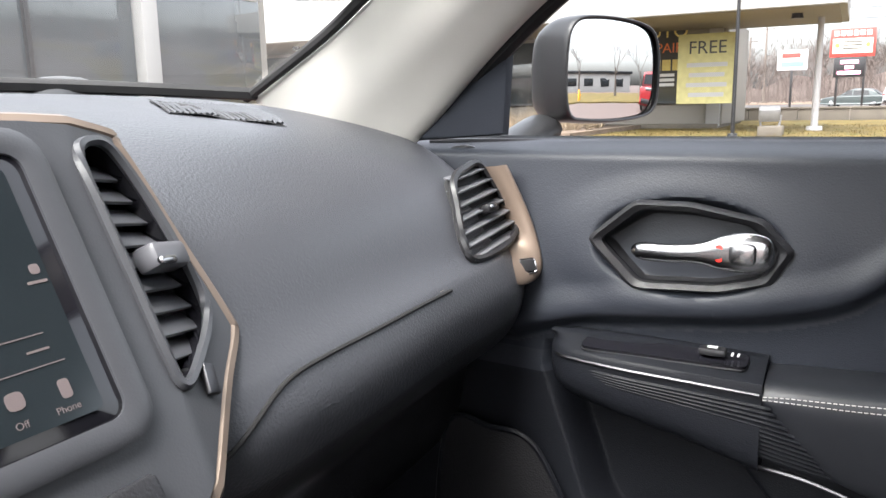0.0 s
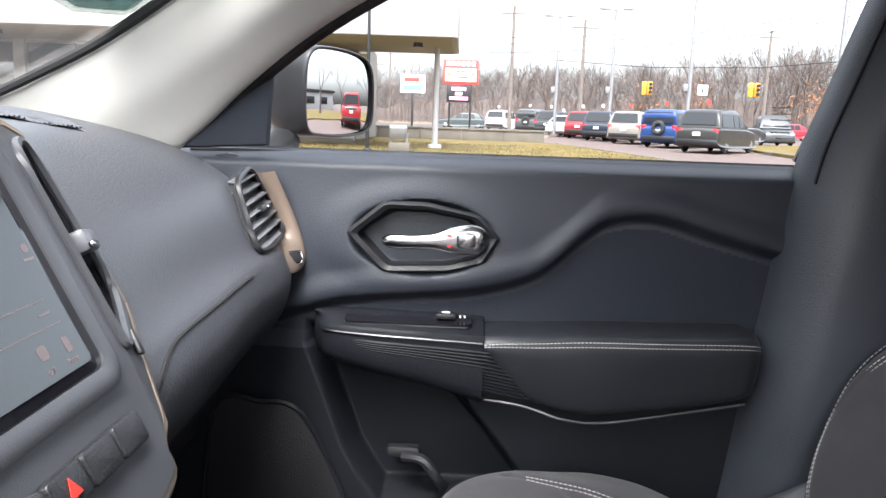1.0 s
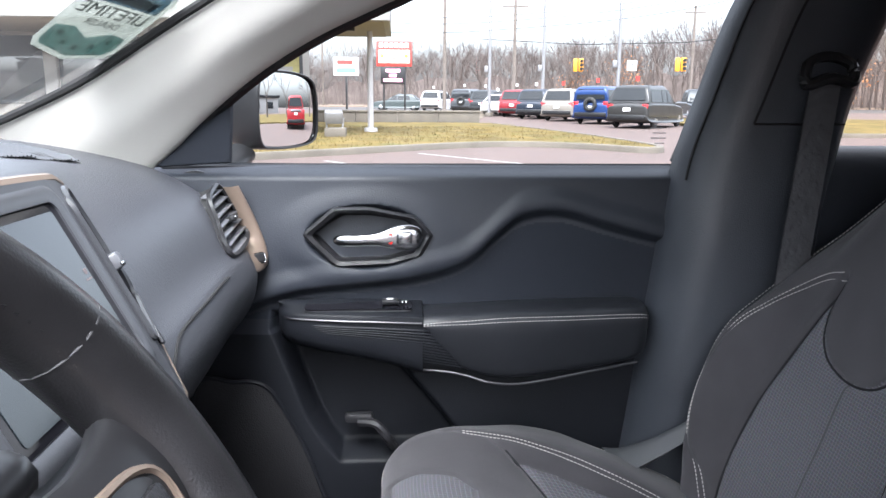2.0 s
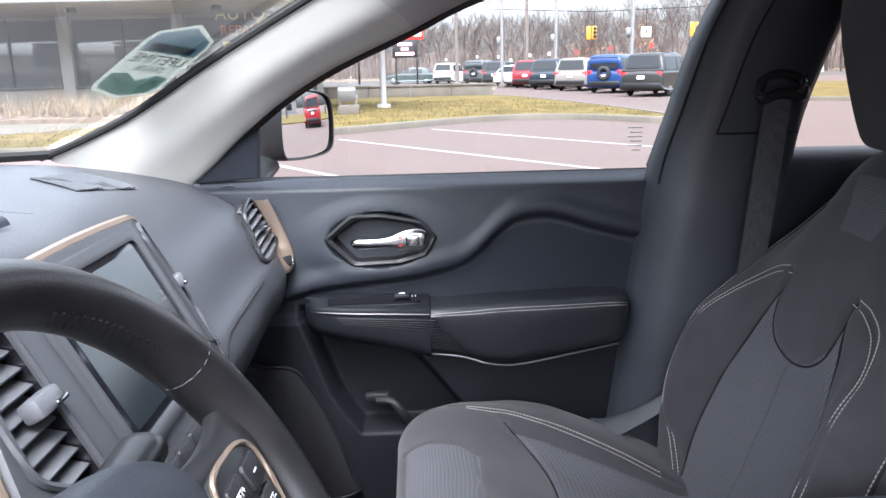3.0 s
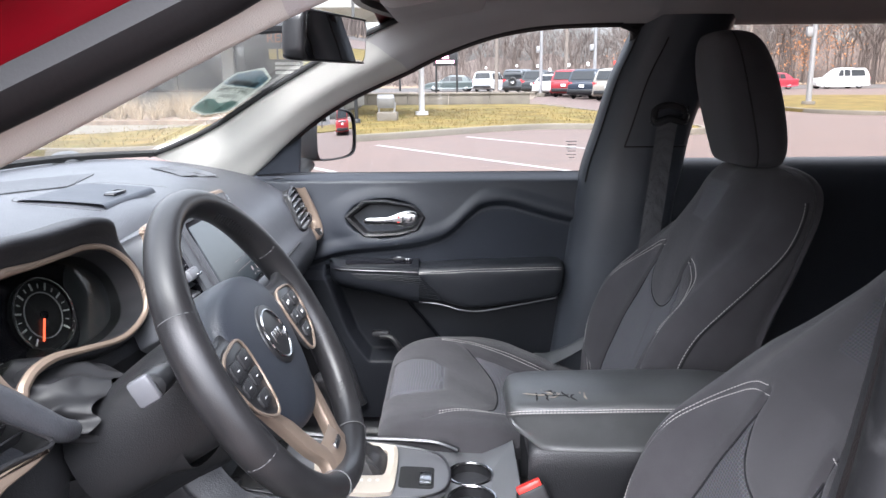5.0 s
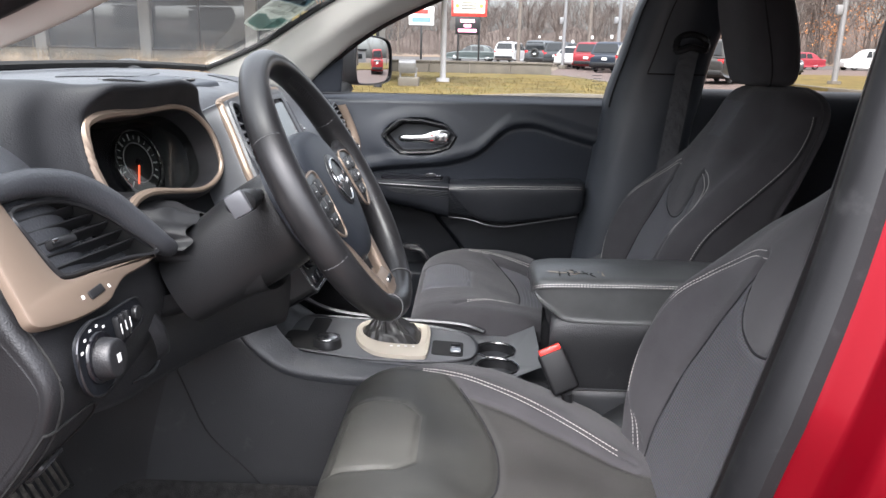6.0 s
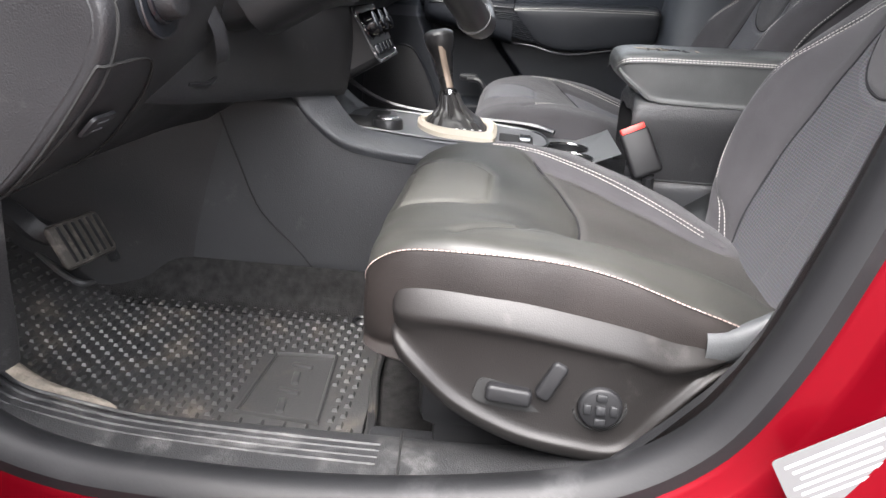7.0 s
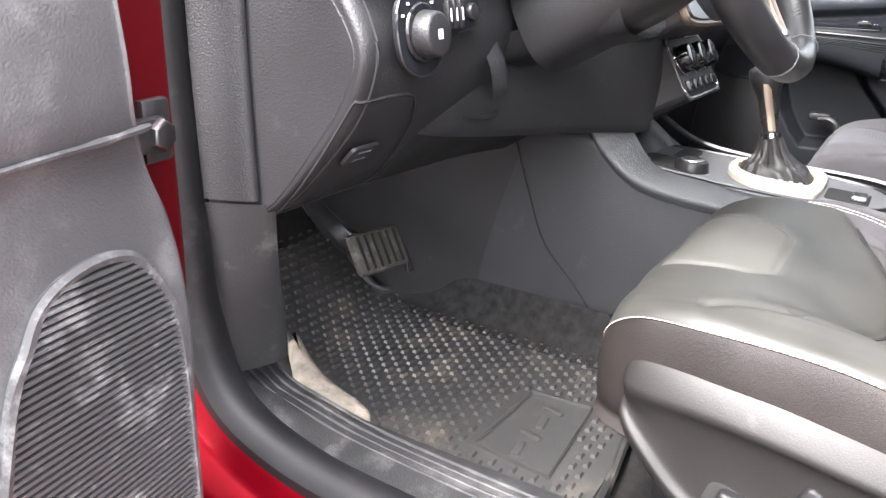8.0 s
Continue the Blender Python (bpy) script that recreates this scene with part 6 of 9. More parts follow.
part("power_socket", cyl_bm(0.014, 0.013, 0.012, 24, 0.002, m=pose(-0.075, 0.33, TZ + 0.018)), SATIN, con)
part("brake_switch", box_bm(0.040, 0.022, 0.010, 0.003, at=(-0.030, 0.004, TZ + 0.006)), CHROME, con, "small chrome parking brake switch")
part("switch_recess", plate_bm(rounded(0.074, 0.062, 0.008), 0.001, m=pose(-0.022, 0.020, TZ + 0.0032, 3.0)), SEAMBLACK, con)
part("console_rail", tube_bm(curve([(0.108, 0.42, 0.85), (0.112, 0.36, 0.80), (0.112, 0.28, 0.758), (0.112, 0.16, 0.742), (0.108, 0.0, 0.735), (0.085, -0.055, 0.728)], 30), 0.005, 6), DIMCHROME, con)
# cup holders
CUPS = ((0.024, -0.076, 0.041), (-0.060, -0.078, 0.041))
bezel = bmesh.new()
edges = []
for ring in ([(-0.112, -0.012), (-0.085, -0.024), (-0.03, -0.034), (0.03, -0.034), (0.085, -0.022), (0.112, -0.010), (0.114, -0.10), (0.110, -0.160), (-0.110, -0.160), (-0.114, -0.10)], *[[(x + r * math.cos(q / 32 * math.tau), y + r * math.sin(q / 32 * math.tau)) for q in range(32)] for x, y, r in CUPS]):
    vs = [bezel.verts.new((a, b, 0.712 + 0.03 * smooth01(-0.130, -0.170, b))) for a, b in ring]
    edges += [bezel.edges.new((vs[q - 1], vs[q])) for q in range(len(vs))]
bmesh.ops.triangle_fill(bezel, use_beauty=True, edges=edges)
part("cup_bezel", bezel, mat("grey_silver_bezel", (0.135, 0.138, 0.142), 0.42, metal=0.3), con, "silver-grey plate round the cup holders")
for x, y, r in CUPS:
    h = part("cup_holder", tube_bm([(x + r * math.cos(a), y + r * math.sin(a), 0.7125) for a in [q / 36 * math.tau for q in range(36)]], 0.0028, 6, True), CHROME, con, "round cup holder with a bright rim")
    part("cup_well", Loft([[(x + r * s * math.cos(a), y + r * s * math.sin(a), z) for a in [q / 24 * math.tau for q in range(24)]] for s, z in ((1.0, 0.712), (0.97, 0.68), (0.90, 0.655), (0.02, 0.652))], True).mesh(36, 12), SATIN, h)
# storage box and its padded lid
part("box_body", Loft([[(x - 0.028, y, z) for x, y, z in ((-w, y, 0.50), (-w - 0.004, y, 0.70), (-w, y, zt), (0, y, zt + 0.004), (w, y, zt), (w + 0.004, y, 0.70), (w, y, 0.50))] for y, w, zt in ((-0.170, 0.072, 0.80), (-0.182, 0.077, 0.828), (-0.30, 0.080, 0.830), (-0.52, 0.080, 0.830))]).mesh(30, 16), HARD, con)
lid = thing("armrest_lid", "padded black leather console lid with cracked and peeling leather", "armrest")
ld = []
for y, w, zb, zt in ((a - 0.010, b * 0.71, c - 0.005, d - 0.002) for a, b, c, d in ((-0.124, 0.062, 0.884, 0.893), (-0.129, 0.090, 0.875, 0.902), (-0.140, 0.104, 0.863, 0.908), (-0.163, 0.110, 0.846, 0.911), (-0.188, 0.112, 0.832, 0.912), (-0.26, 0.113, 0.829, 0.913), (-0.313, 0.113, 0.829, 0.914), (-0.45, 0.113, 0.832, 0.914), (-0.53, 0.108, 0.850, 0.908), (-0.545, 0.09, 0.86, 0.895))):
    zm = zt - 0.017
    ld.append([(x - 0.030, y, z) for x, y, z in ((-w * 0.86, y, zb), (-w * 0.97, y, zb + 0.012), (-w, y, zm - 0.004), (-w - 0.003, y, zm), (-w * 0.94, y, zt - 0.005), (-w * 0.6, y, zt), (0, y, zt + 0.003), (w * 0.6, y, zt), (w * 0.94, y, zt - 0.005), (w + 0.003, y, zm), (w, y, zm - 0.004), (w * 0.97, y, zb + 0.012), (w * 0.86, y, zb))])
lidl = Loft(ld, True)
# base paler than the other leather: reflected-sky sheen put into the colour
LIDLEATHER = mat("worn_sheen_pale_lid_leather", (0.058, 0.060, 0.060), 0.36, bump=0.15, bump_scale=700, vary=0.2, scale=14, spec=0.55)
part("lid_cover", lidl.mesh(78, 40, caps=True), LIDLEATHER, lid, "black leather cover, cracked on top")
vs = [0.05 + 0.9 * i / 90 for i in range(91)]
for uu in (3.15 / 13, 3.42 / 13, 8.6 / 13):
    part("stitching", stitches([lidl.at(uu, v) for v in vs], [Vector((-0.7 if uu < 0.5 else 0.7, 0, 0.7))] * 91, 0.0056, 0.0040, 0.0010, 0.0012), THREAD, lid)
# torn flakes: pale backing showing along branching cracks
rng = random.Random(7)
for k in range(26):
    x0, y0 = -0.060 + rng.uniform(-0.018, 0.020), -0.178 - 0.0034 * k + rng.uniform(-0.006, 0.006)
    pts = [(x0, y0, 0.9100)]
    a = rng.uniform(0, math.tau)
    for j in range(4):
        a += rng.uniform(-0.9, 0.9)
        x0, y0 = x0 + 0.0085 * math.cos(a), y0 + 0.0085 * math.sin(a)
        pts.append((x0, y0, 0.9102 + 0.0012 * rng.random()))
    part("leather_crack", tube_bm(pts, [0.0010, 0.0022, 0.0016, 0.0020, 0.0006], 5, flat=0.5), LINT if k % 2 else SEAMBLACK, lid)
# buckle
bk = thing("belt_buckle", "black seat belt buckle with a red release button", "seat belt buckle")
BM = frame_m((-0.160, -0.182, 0.752), (0.10, -0.90, 0.40), (0.26, 0.42, 0.86))
part("buckle_body", box_bm(0.050, 0.078, 0.024, 0.007, 3, m=BM), BOOTSKIN, bk)
part("release_button", box_bm(0.040, 0.012, 0.018, 0.002, m=BM @ pose(0, 0.040, 0.001)), REDPLASTIC, bk, "red release button")
part("buckle_stem", tube_bm([BM @ Vector((0, -0.04, 0)), (-0.150, -0.205, 0.66), (-0.148, -0.22, 0.55)], 0.010, 8), SATIN, bk)


# ---- front seats ----
SEATLEATHER = mat("worn_grey_seat_leather", (0.030, 0.0298, 0.027), 0.44, bump=0.12, bump_scale=800, vary=0.25, scale=9, dirt=(0.07, 0.068, 0.062), dirt_scale=7, dirt_at=0.54, dirt_mix=0.5, spec=0.34)
TWILL = mat("dark_brown_twill", (0.0118, 0.0095, 0.0088), 0.55, bump=0.35, bump_scale=1100, vary=0.25, scale=9, spec=0.25)
DULLTHREAD = mat("rosy_grey_thread", (0.30, 0.225, 0.20), 0.8, vary=0.2, scale=60)

WORNCLOTH = mat("worn_smooth_seat_cloth", (0.038, 0.0365, 0.0345), 0.5, bump=0.4, bump_scale=900, vary=0.25, scale=9, spec=0.35)


def spread(p, ts, closed):
    """Points on smooth curves through the rows of p, at all of ts from 0 to 1 at once."""
    n = len(p)
    seg = n if closed else n - 1
    f = np.clip(np.asarray(ts, float), 0, 1) * seg
    i = np.minimum(f.astype(int), seg - 1)
    f = (f - i).reshape((-1,) + (1,) * (p.ndim - 1))

    def q(k):
        return p[k % n] if closed else p[np.clip(k, 0, n - 1)]
    a, b, c, d = q(i - 1), q(i), q(i + 1), q(i + 2)
    return 0.5 * (2 * b + (c - a) * f + (2 * a - 5 * b + 4 * c - d) * f * f + (3 * b - a - 3 * c + d) * f ** 3)


class Upholstery:
    """A closed padded skin over profiles, fine enough to sew grooves into it."""

    def __init__(self, profiles, nu, nv):
        p = np.array(profiles, float)
        self.g = spread(np.stack([spread(q, np.arange(nu) / nu, True) for q in p]), np.linspace(0, 1, nv), False)
        du = np.roll(self.g, -1, 1) - np.roll(self.g, 1, 1)
        dv = np.gradient(self.g, axis=0)
        n = np.cross(du, dv)
        n /= np.maximum(np.linalg.norm(n, axis=2, keepdims=True), 1e-9)
        out = self.g - self.g.mean(1, keepdims=True)
        if (n * out).sum() < 0:
            n = -n
        self.n, self.nu, self.nv = n, nu, nv

    def press(self, gap, facing, depth=0.003, wide=0.0045):
        """Sinks the skin where gap, a distance to a seam, is small."""
        d = depth * np.exp(-(gap / wide) ** 2) * facing
        self.g = self.g - self.n * d[..., None]

    def object(self, name, zones, materials, parent, label, place):
        g = np.array([place(*q) for q in self.g.reshape(-1, 3)])
        nu, nv = self.nu, self.nv
        quads, kinds = [], []
        for j in range(nv - 1):
            for i in range(nu):
                k = (i + 1) % nu
                quads.append((j * nu + i, j * nu + k, (j + 1) * nu + k, (j + 1) * nu + i))
                kinds.append(int(zones[j, i]))
        verts = [tuple(q) for q in g]
        for row, j in ((0, 0), (nv - 1, nv - 1)):
            verts.append(tuple(g[j * nu:(j + 1) * nu].mean(0)))
            c = len(verts) - 1
            for i in range(nu):
                quads.append((j * nu + i, j * nu + (i + 1) % nu, c))
                kinds.append(int(zones[min(row, nv - 2), i]))
        me = bpy.data.meshes.new(name)
        me.from_pydata(verts, [], quads)
        me.polygons.foreach_set("material_index", kinds)
        bm = bmesh.new()
        bm.from_mesh(me)
        bpy.data.meshes.remove(me)
        bmesh.ops.recalc_face_normals(bm, faces=bm.faces)
        return part(name, bm, materials, parent, label, sharp=70)


def seam_gap(a, b, line):
    """Distance of the points (a, b) to a line of points."""
    best = np.full(a.shape, 9.0)
    for (x1, y1), (x2, y2) in zip(line, line[1:]):
        dx, dy = x2 - x1, y2 - y1
        t = np.clip(((a - x1) * dx + (b - y1) * dy) / max(dx * dx + dy * dy, 1e-12), 0, 1)
        best = np.minimum(best, np.hypot(a - x1 - t * dx, b - y1 - t * dy))
    return best


def fine_line(pts, n=60):
    return [(p.x, p.y) for p in curve([(a, b, 0) for a, b in pts], n)]


# backrest rows: height, middle's y, ridge's half-width, ridge's rise, outer half-width, thickness
BACK = [(0.575, -0.295, 0.180, 0.010, 0.215, 0.10), (0.600, -0.308, 0.190, 0.022, 0.228, 0.115), (0.655, -0.335, 0.205, 0.040, 0.245, 0.12), (0.75, -0.372, 0.226, 0.064, 0.262, 0.13), (0.84, -0.402, 0.230, 0.070, 0.268, 0.14),
        (0.90, -0.421, 0.226, 0.058, 0.266, 0.145), (0.95, -0.437, 0.218, 0.026, 0.262, 0.15), (1.00, -0.455, 0.210, -0.012, 0.254, 0.16), (1.06, -0.488, 0.198, -0.044, 0.236, 0.16), (1.12, -0.524, 0.180, -0.058, 0.212, 0.155),
        (1.165, -0.545, 0.160, -0.055, 0.188, 0.145), (1.192, -0.565, 0.135, -0.045, 0.160, 0.115), (1.205, -0.592, 0.105, -0.03, 0.125, 0.07)]
# cushion rows: y, outer half-width, middle's height, ridge's half-width and height, side seam's height
CUSHION = [(0.172, 0.150, 0.645, 0.12, 0.644, 0.636), (0.186, 0.205, 0.690, 0.16, 0.689, 0.672), (0.174, 0.230, 0.722, 0.18, 0.722, 0.704), (0.137, 0.250, 0.741, 0.192, 0.744, 0.728), (0.07, 0.264, 0.741, 0.202, 0.752, 0.736), (0.0, 0.271, 0.720, 0.204, 0.750, 0.738),
           (-0.07, 0.274, 0.695, 0.196, 0.738, 0.730), (-0.14, 0.272, 0.671, 0.180, 0.716, 0.708), (-0.216, 0.262, 0.650, 0.152, 0.690, 0.680), (-0.29, 0.245, 0.632, 0.128, 0.655, 0.650), (-0.345, 0.22, 0.62, 0.11, 0.63, 0.62)]
BACK_STITCH = [(0.135, 0.60), (0.155, 0.655), (0.205, 0.70), (0.230, 0.75), (0.236, 0.83), (0.224, 0.90), (0.207, 0.94), (0.180, 0.972), (0.145, 0.998), (0.118, 1.010), (0.092, 1.014)]
INSERT_EDGE = [(0.125, 0.59), (0.148, 0.68), (0.150, 0.79), (0.122, 0.90), (0.092, 0.985), (0.090, 1.012)]
TONGUE = [(0.090, 1.0), (0.088, 0.965), (0.078, 0.93), (0.052, 0.905), (0.0, 0.893), (-0.052, 0.905), (-0.078, 0.93), (-0.088, 0.965), (-0.090, 1.0)]
CUSHION_STITCH = [(0.232, 0.085), (0.214, 0.040), (0.204, -0.02), (0.190, -0.08), (0.172, -0.14), (0.140, -0.22), (0.112, -0.30)]
PATCH = [(-0.098, 0.172), (-0.108, 0.130), (-0.098, 0.078), (-0.068, 0.052), (0.068, 0.052), (0.098, 0.078), (0.108, 0.130), (0.098, 0.172)]


def front_seat(cx, dy, dz, side, label, lean=0.0, sink=0.0):
    """A bucket seat; side is +1 where its outer side lies towards -x."""
    seat = thing("front_seat", label, "car seat", "front seats")
    s = side
    worn = s > 0

    def X(x):
        return cx - s * x

    def place(x, y, z):
        return X(x), y + dy - lean * max(0.0, z - 1.04), z + dz

    def seat_place(x, y, z):
        return X(x), y + dy, z + dz - sink

    # ---- cushion ----
    prof = []
    for y, w, zc, c, zb, zs in CUSHION:
        half = [(w * 0.88, 0.598), (w + 0.004, 0.615), (w + 0.012, (zs + 0.60) / 2 + 0.012), (w, zs), ((c + w) / 2, (zb + zs) / 2 + 0.006), (c, zb), (c * 0.75, zc + 0.42 * (zb - zc)), (c * 0.42, zc + 0.002)]
        prof.append([(a, y, min(b, zs) if i < 3 else b) for i, (a, b) in enumerate(half)] + [(0, y, zc)] + [(-a, y, min(b, zs) if i > 4 else b) for i, (a, b) in enumerate(reversed(half))])
    cu = Upholstery(prof, 306, 180)
    lx, ly = cu.g[..., 0].copy(), cu.g[..., 1].copy()
    up_ = np.clip(cu.n[..., 2] * 3 - 0.4, 0, 1)
    leather_line = [(-0.20 + 0.4 * i / 40, -0.072 + 0.085 * (abs(-0.20 + 0.4 * i / 40) / 0.2) ** 2.4) for i in range(41)]
    stitch_line = fine_line(CUSHION_STITCH)
    patch_line = PATCH + [PATCH[0]]
    for line, depth, wide in ((leather_line, 0.0045, 0.006), (patch_line, 0.0036, 0.0045), (stitch_line, 0.004, 0.006), ([(-a, b) for a, b in stitch_line], 0.004, 0.006)):
        cu.press(seam_gap(lx, ly, line), up_, depth, wide)
    insert_line = [(a * 0.80, b) for a, b in stitch_line[20:]]
    for m in (1, -1):
        cu.press(seam_gap(lx, ly, [(m * a, b) for a, b in insert_line]), up_, 0.004, 0.006)
    # soft creases and sag of a used seat
    wob = np.sin(lx * 41 + ly * 17) * np.sin(ly * 53 - lx * 23) * 0.0011 + np.sin(lx * 17 - ly * 29) * 0.0012
    cu.g = cu.g + cu.n * (wob * up_)[..., None]
    u = (np.arange(306) + 0.5) / 306 * 17
    k = np.broadcast_to(u, (179, 306))
    fx, fy = lx[:-1], ly[:-1]
    z = np.zeros((179, 306), int)
    lb = np.interp(np.abs(fx), [p[0] for p in leather_line[20:]], [p[1] for p in leather_line[20:]])
    bol = np.interp(-fy, [-b for a, b in stitch_line], [a for a, b in stitch_line])
    z[(np.abs(fx) < bol * 0.80) & (fy < lb)] = 1
    z[(fy >= lb) & (np.abs(fx) < 0.235)] = 2
    z[(np.abs(fx) > bol) & ((fx < 0) | (not worn)) & (fy < 0.09)] = 0
    if worn:
        z[fx >= np.minimum(bol * 0.84, 0.20)] = 2
    px = np.interp(fy, [0.052, 0.078, 0.130, 0.172], [0.068, 0.098, 0.108, 0.098])
    z[(fy > 0.052) & (fy < 0.172) & (np.abs(fx) < px) & (up_[:-1] > 0.3)] = 4
    z[(k < 3.02) | (k > 13.98)] = 3
    cush = cu.object("cushion", z, [FABRIC, WORNCLOTH if worn else MESHCLOTH, SEATLEATHER if worn else FABRIC, TWILL, PATCHLEATHER if worn else MESHCLOTH], seat, "sculpted cushion with a raised front pad and stitched bolsters", seat_place)

    def on_cushion(x, y):
        """A point of the padded top and its normal."""
        j = int(np.argmin(np.abs(ly[20:, 153] - y))) + 20
        i = int(np.argmin(np.where(up_[j] > 0.05, np.abs(lx[j] - x), 9.0)))
        return Vector(seat_place(*cu.g[j, i])), Vector((-s * cu.n[j, i, 0], cu.n[j, i, 1], cu.n[j, i, 2]))

    def pipe(points, find, parent):
        q = [find(a, b)[0] for a, b in points]
        fine = curve([(q[max(i - 1, 0)] + q[i] + q[min(i + 1, len(q) - 1)]) / 3 for i in range(0, len(q), 3)] + [q[-1]], 2 * len(q))
        part("seam", tube_bm(fine, 0.0021, 5), PIPING, parent)

    def sew(points, find, parent, material, step=0.0062, size=0.0044, wide=0.0011):
        q = [find(a, b) for a, b in points]
        fine = curve([(q[max(i - 2, 0)][0] + q[i][0] + q[min(i + 2, len(q) - 1)][0]) / 3 for i in range(0, len(q), 7)] + [q[-1][0]], 3 * len(q))
        part("stitching", stitches(fine, [q[min(i // 3, len(q) - 1)][1] for i in range(len(fine))], step, size, wide, 0.0010), material, parent, "row of pale thread")

    for m in (1, -1):
        if worn and m > 0:
            continue
        for off in (0.0, 0.0095):
            sew([(m * (a - off + 0.004), b) for a, b in stitch_line[6:56]], on_cushion, cush, THREAD)
    pipe(leather_line[2:39], on_cushion, cush)
    # side seam all round, sewn where the padded top meets the side
    for c in (3, 14):
        col = int(c / 17 * 306)
        pts = [Vector(seat_place(*cu.g[j, col])) for j in range(11, 169, 4)]
        nr = [Vector((-s * cu.n[j, col, 0], cu.n[j, col, 1], cu.n[j, col, 2])) for j in range(11, 169, 4)]
        fine = curve(pts, 120)
        part("stitching", stitches(fine, [nr[min(i * len(nr) // 120, len(nr) - 1)] for i in range(120)], 0.0062, 0.0044, 0.0012, 0.001), DULLTHREAD if worn else THREAD, cush, "row of brown-grey thread")
        part("piping", tube_bm([p - n * 0.0006 for p, n in zip(fine, [nr[min(i * len(nr) // 120, len(nr) - 1)] for i in range(120)])], 0.0018, 5), SEAMBLACK, cush)
    row = [Vector(seat_place(*cu.g[11, int(c)])) for c in np.linspace(3 / 17 * 306, 14 / 17 * 306, 40)]
    part("stitching", stitches(row, [Vector((0, 0.9, 0.4)).normalized()] * 40, 0.0062, 0.0044, 0.0012, 0.001), DULLTHREAD if worn else THREAD, cush, "row of brown-grey thread")

    # ---- backrest ----
    prof = []
    for z0, yc, c, b, w, t in BACK:
        yb = yc - t
        e = min(0.07, max(0.03, t + b - 0.04))
        half = [(w * 0.78, yb), (w * 0.97, yb + 0.022), (w, max(yc + b - e, yb + 0.035)), (w - 0.35 * (w - c), yc + b - 0.022), (c, yc + b), (c * 0.86, yc + 0.72 * b), (c * 0.66, yc + 0.20 * b), (c * 0.40, yc)]
        prof.append([(a, y, z0) for a, y in half] + [(0, yc - 0.003, z0)] + [(-a, y, z0) for a, y in reversed(half)])
    bk = Upholstery(prof, 323, 210)
    bx, by, bz = bk.g[..., 0].copy(), bk.g[..., 1].copy(), bk.g[..., 2].copy()
    fr = np.clip(bk.n[..., 1] * 3 - 0.1, 0, 1)
    st = fine_line(BACK_STITCH)
    ins = fine_line(INSERT_EDGE, 40)
    tong = fine_line(TONGUE, 50)
    for m in (1, -1):
        bk.press(seam_gap(bx, bz, [(m * a, b) for a, b in st]), fr, 0.004, 0.006)
        bk.press(seam_gap(bx, bz, [(m * a, b) for a, b in ins]), fr, 0.005, 0.006)
    bk.press(seam_gap(bx, bz, tong), fr, 0.0045, 0.0055)
    bk.g = bk.g + bk.n * ((np.sin(bx * 37 + bz * 19) * np.sin(bz * 43 - bx * 21) * 0.0012) * fr)[..., None]
    fx, fz, ff = bx[:-1], bz[:-1], fr[:-1]
    z = np.zeros(fx.shape, int)
    edge = np.interp(fz, [b for a, b in ins], [a for a, b in ins])
    th = np.where(fz > 0.893, 0.090 * np.sqrt(np.clip(1 - ((0.985 - fz) / 0.092) ** 2, 0, 1)), 0.0)
    z[(np.abs(fx) < edge) & (fz < 0.985) & (np.abs(fx) > th) & (ff > 0.2)] = 1
    z[(fz > 1.085) & (fz < 1.168) & (np.abs(fx) < 0.040 + 0.35 * (fz - 1.085)) & (ff > 0.2)] = 1
    back = bk.object("backrest", z, [FABRIC, DIMMESH if worn else MESHCLOTH], seat, "black cloth backrest with grid cloth middle", place)

    def on_back(x, zz):
        j = int(np.argmin(np.abs(bz[:, 0] - zz)))
        i = int(np.argmin(np.where(fr[j] > 0.02, np.abs(bx[j] - x), 9.0)))
        return Vector(place(*bk.g[j, i])), Vector((-s * bk.n[j, i, 0], bk.n[j, i, 1], bk.n[j, i, 2]))

    pipe(tong[3:-3], on_back, back)
    for m in (1, -1):
        pipe([(m * a, b) for a, b in ins[2:]], on_back, back)
        for off in (0.0045, -0.0045):
            sew([(m * (a + off), b + (off if b > 0.98 else 0)) for a, b in st[2:]], on_back, back, THREAD)
        col = int((3.0 if m > 0 else 14.0) / 17 * 323)
        js = [j for j in range(210) if 0.62 < bz[j, 0] < 1.15]
        sp = [Vector(place(*(bk.g[j, col] + bk.n[j, col] * 0.0004))) for j in js]
        sn = [Vector((-s * bk.n[j, col, 0], bk.n[j, col, 1], bk.n[j, col, 2])) for j in js]
        part("piping", tube_bm(sp, 0.0022, 6), SEAMBLACK, back)
        part("stitching", stitches([p + n * 0.001 + Vector((0, 0.006, 0)) for p, n in zip(sp, sn)], sn, 0.0066, 0.0045, 0.0011, 0.0006), THREAD, back, "row of pale thread")
    # head restraint on two posts
    hr = []
    for zz, yc, w, t in ((1.205, -0.602, 0.085, 0.035), (1.214, -0.600, 0.112, 0.050), (1.25, -0.596, 0.127, 0.058), (1.32, -0.580, 0.132, 0.062), (1.39, -0.562, 0.128, 0.060), (1.44, -0.549, 0.113, 0.052), (1.468, -0.541, 0.086, 0.040), (1.478, -0.538, 0.045, 0.020)):
        hr.append([place(w * math.copysign(abs(math.cos(a)) ** 0.62, math.cos(a)), yc + t * math.copysign(abs(math.sin(a)) ** 0.72, math.sin(a)), zz) for a in [q / 16 * math.tau for q in range(16)]])
    hrl = Loft(hr, True)
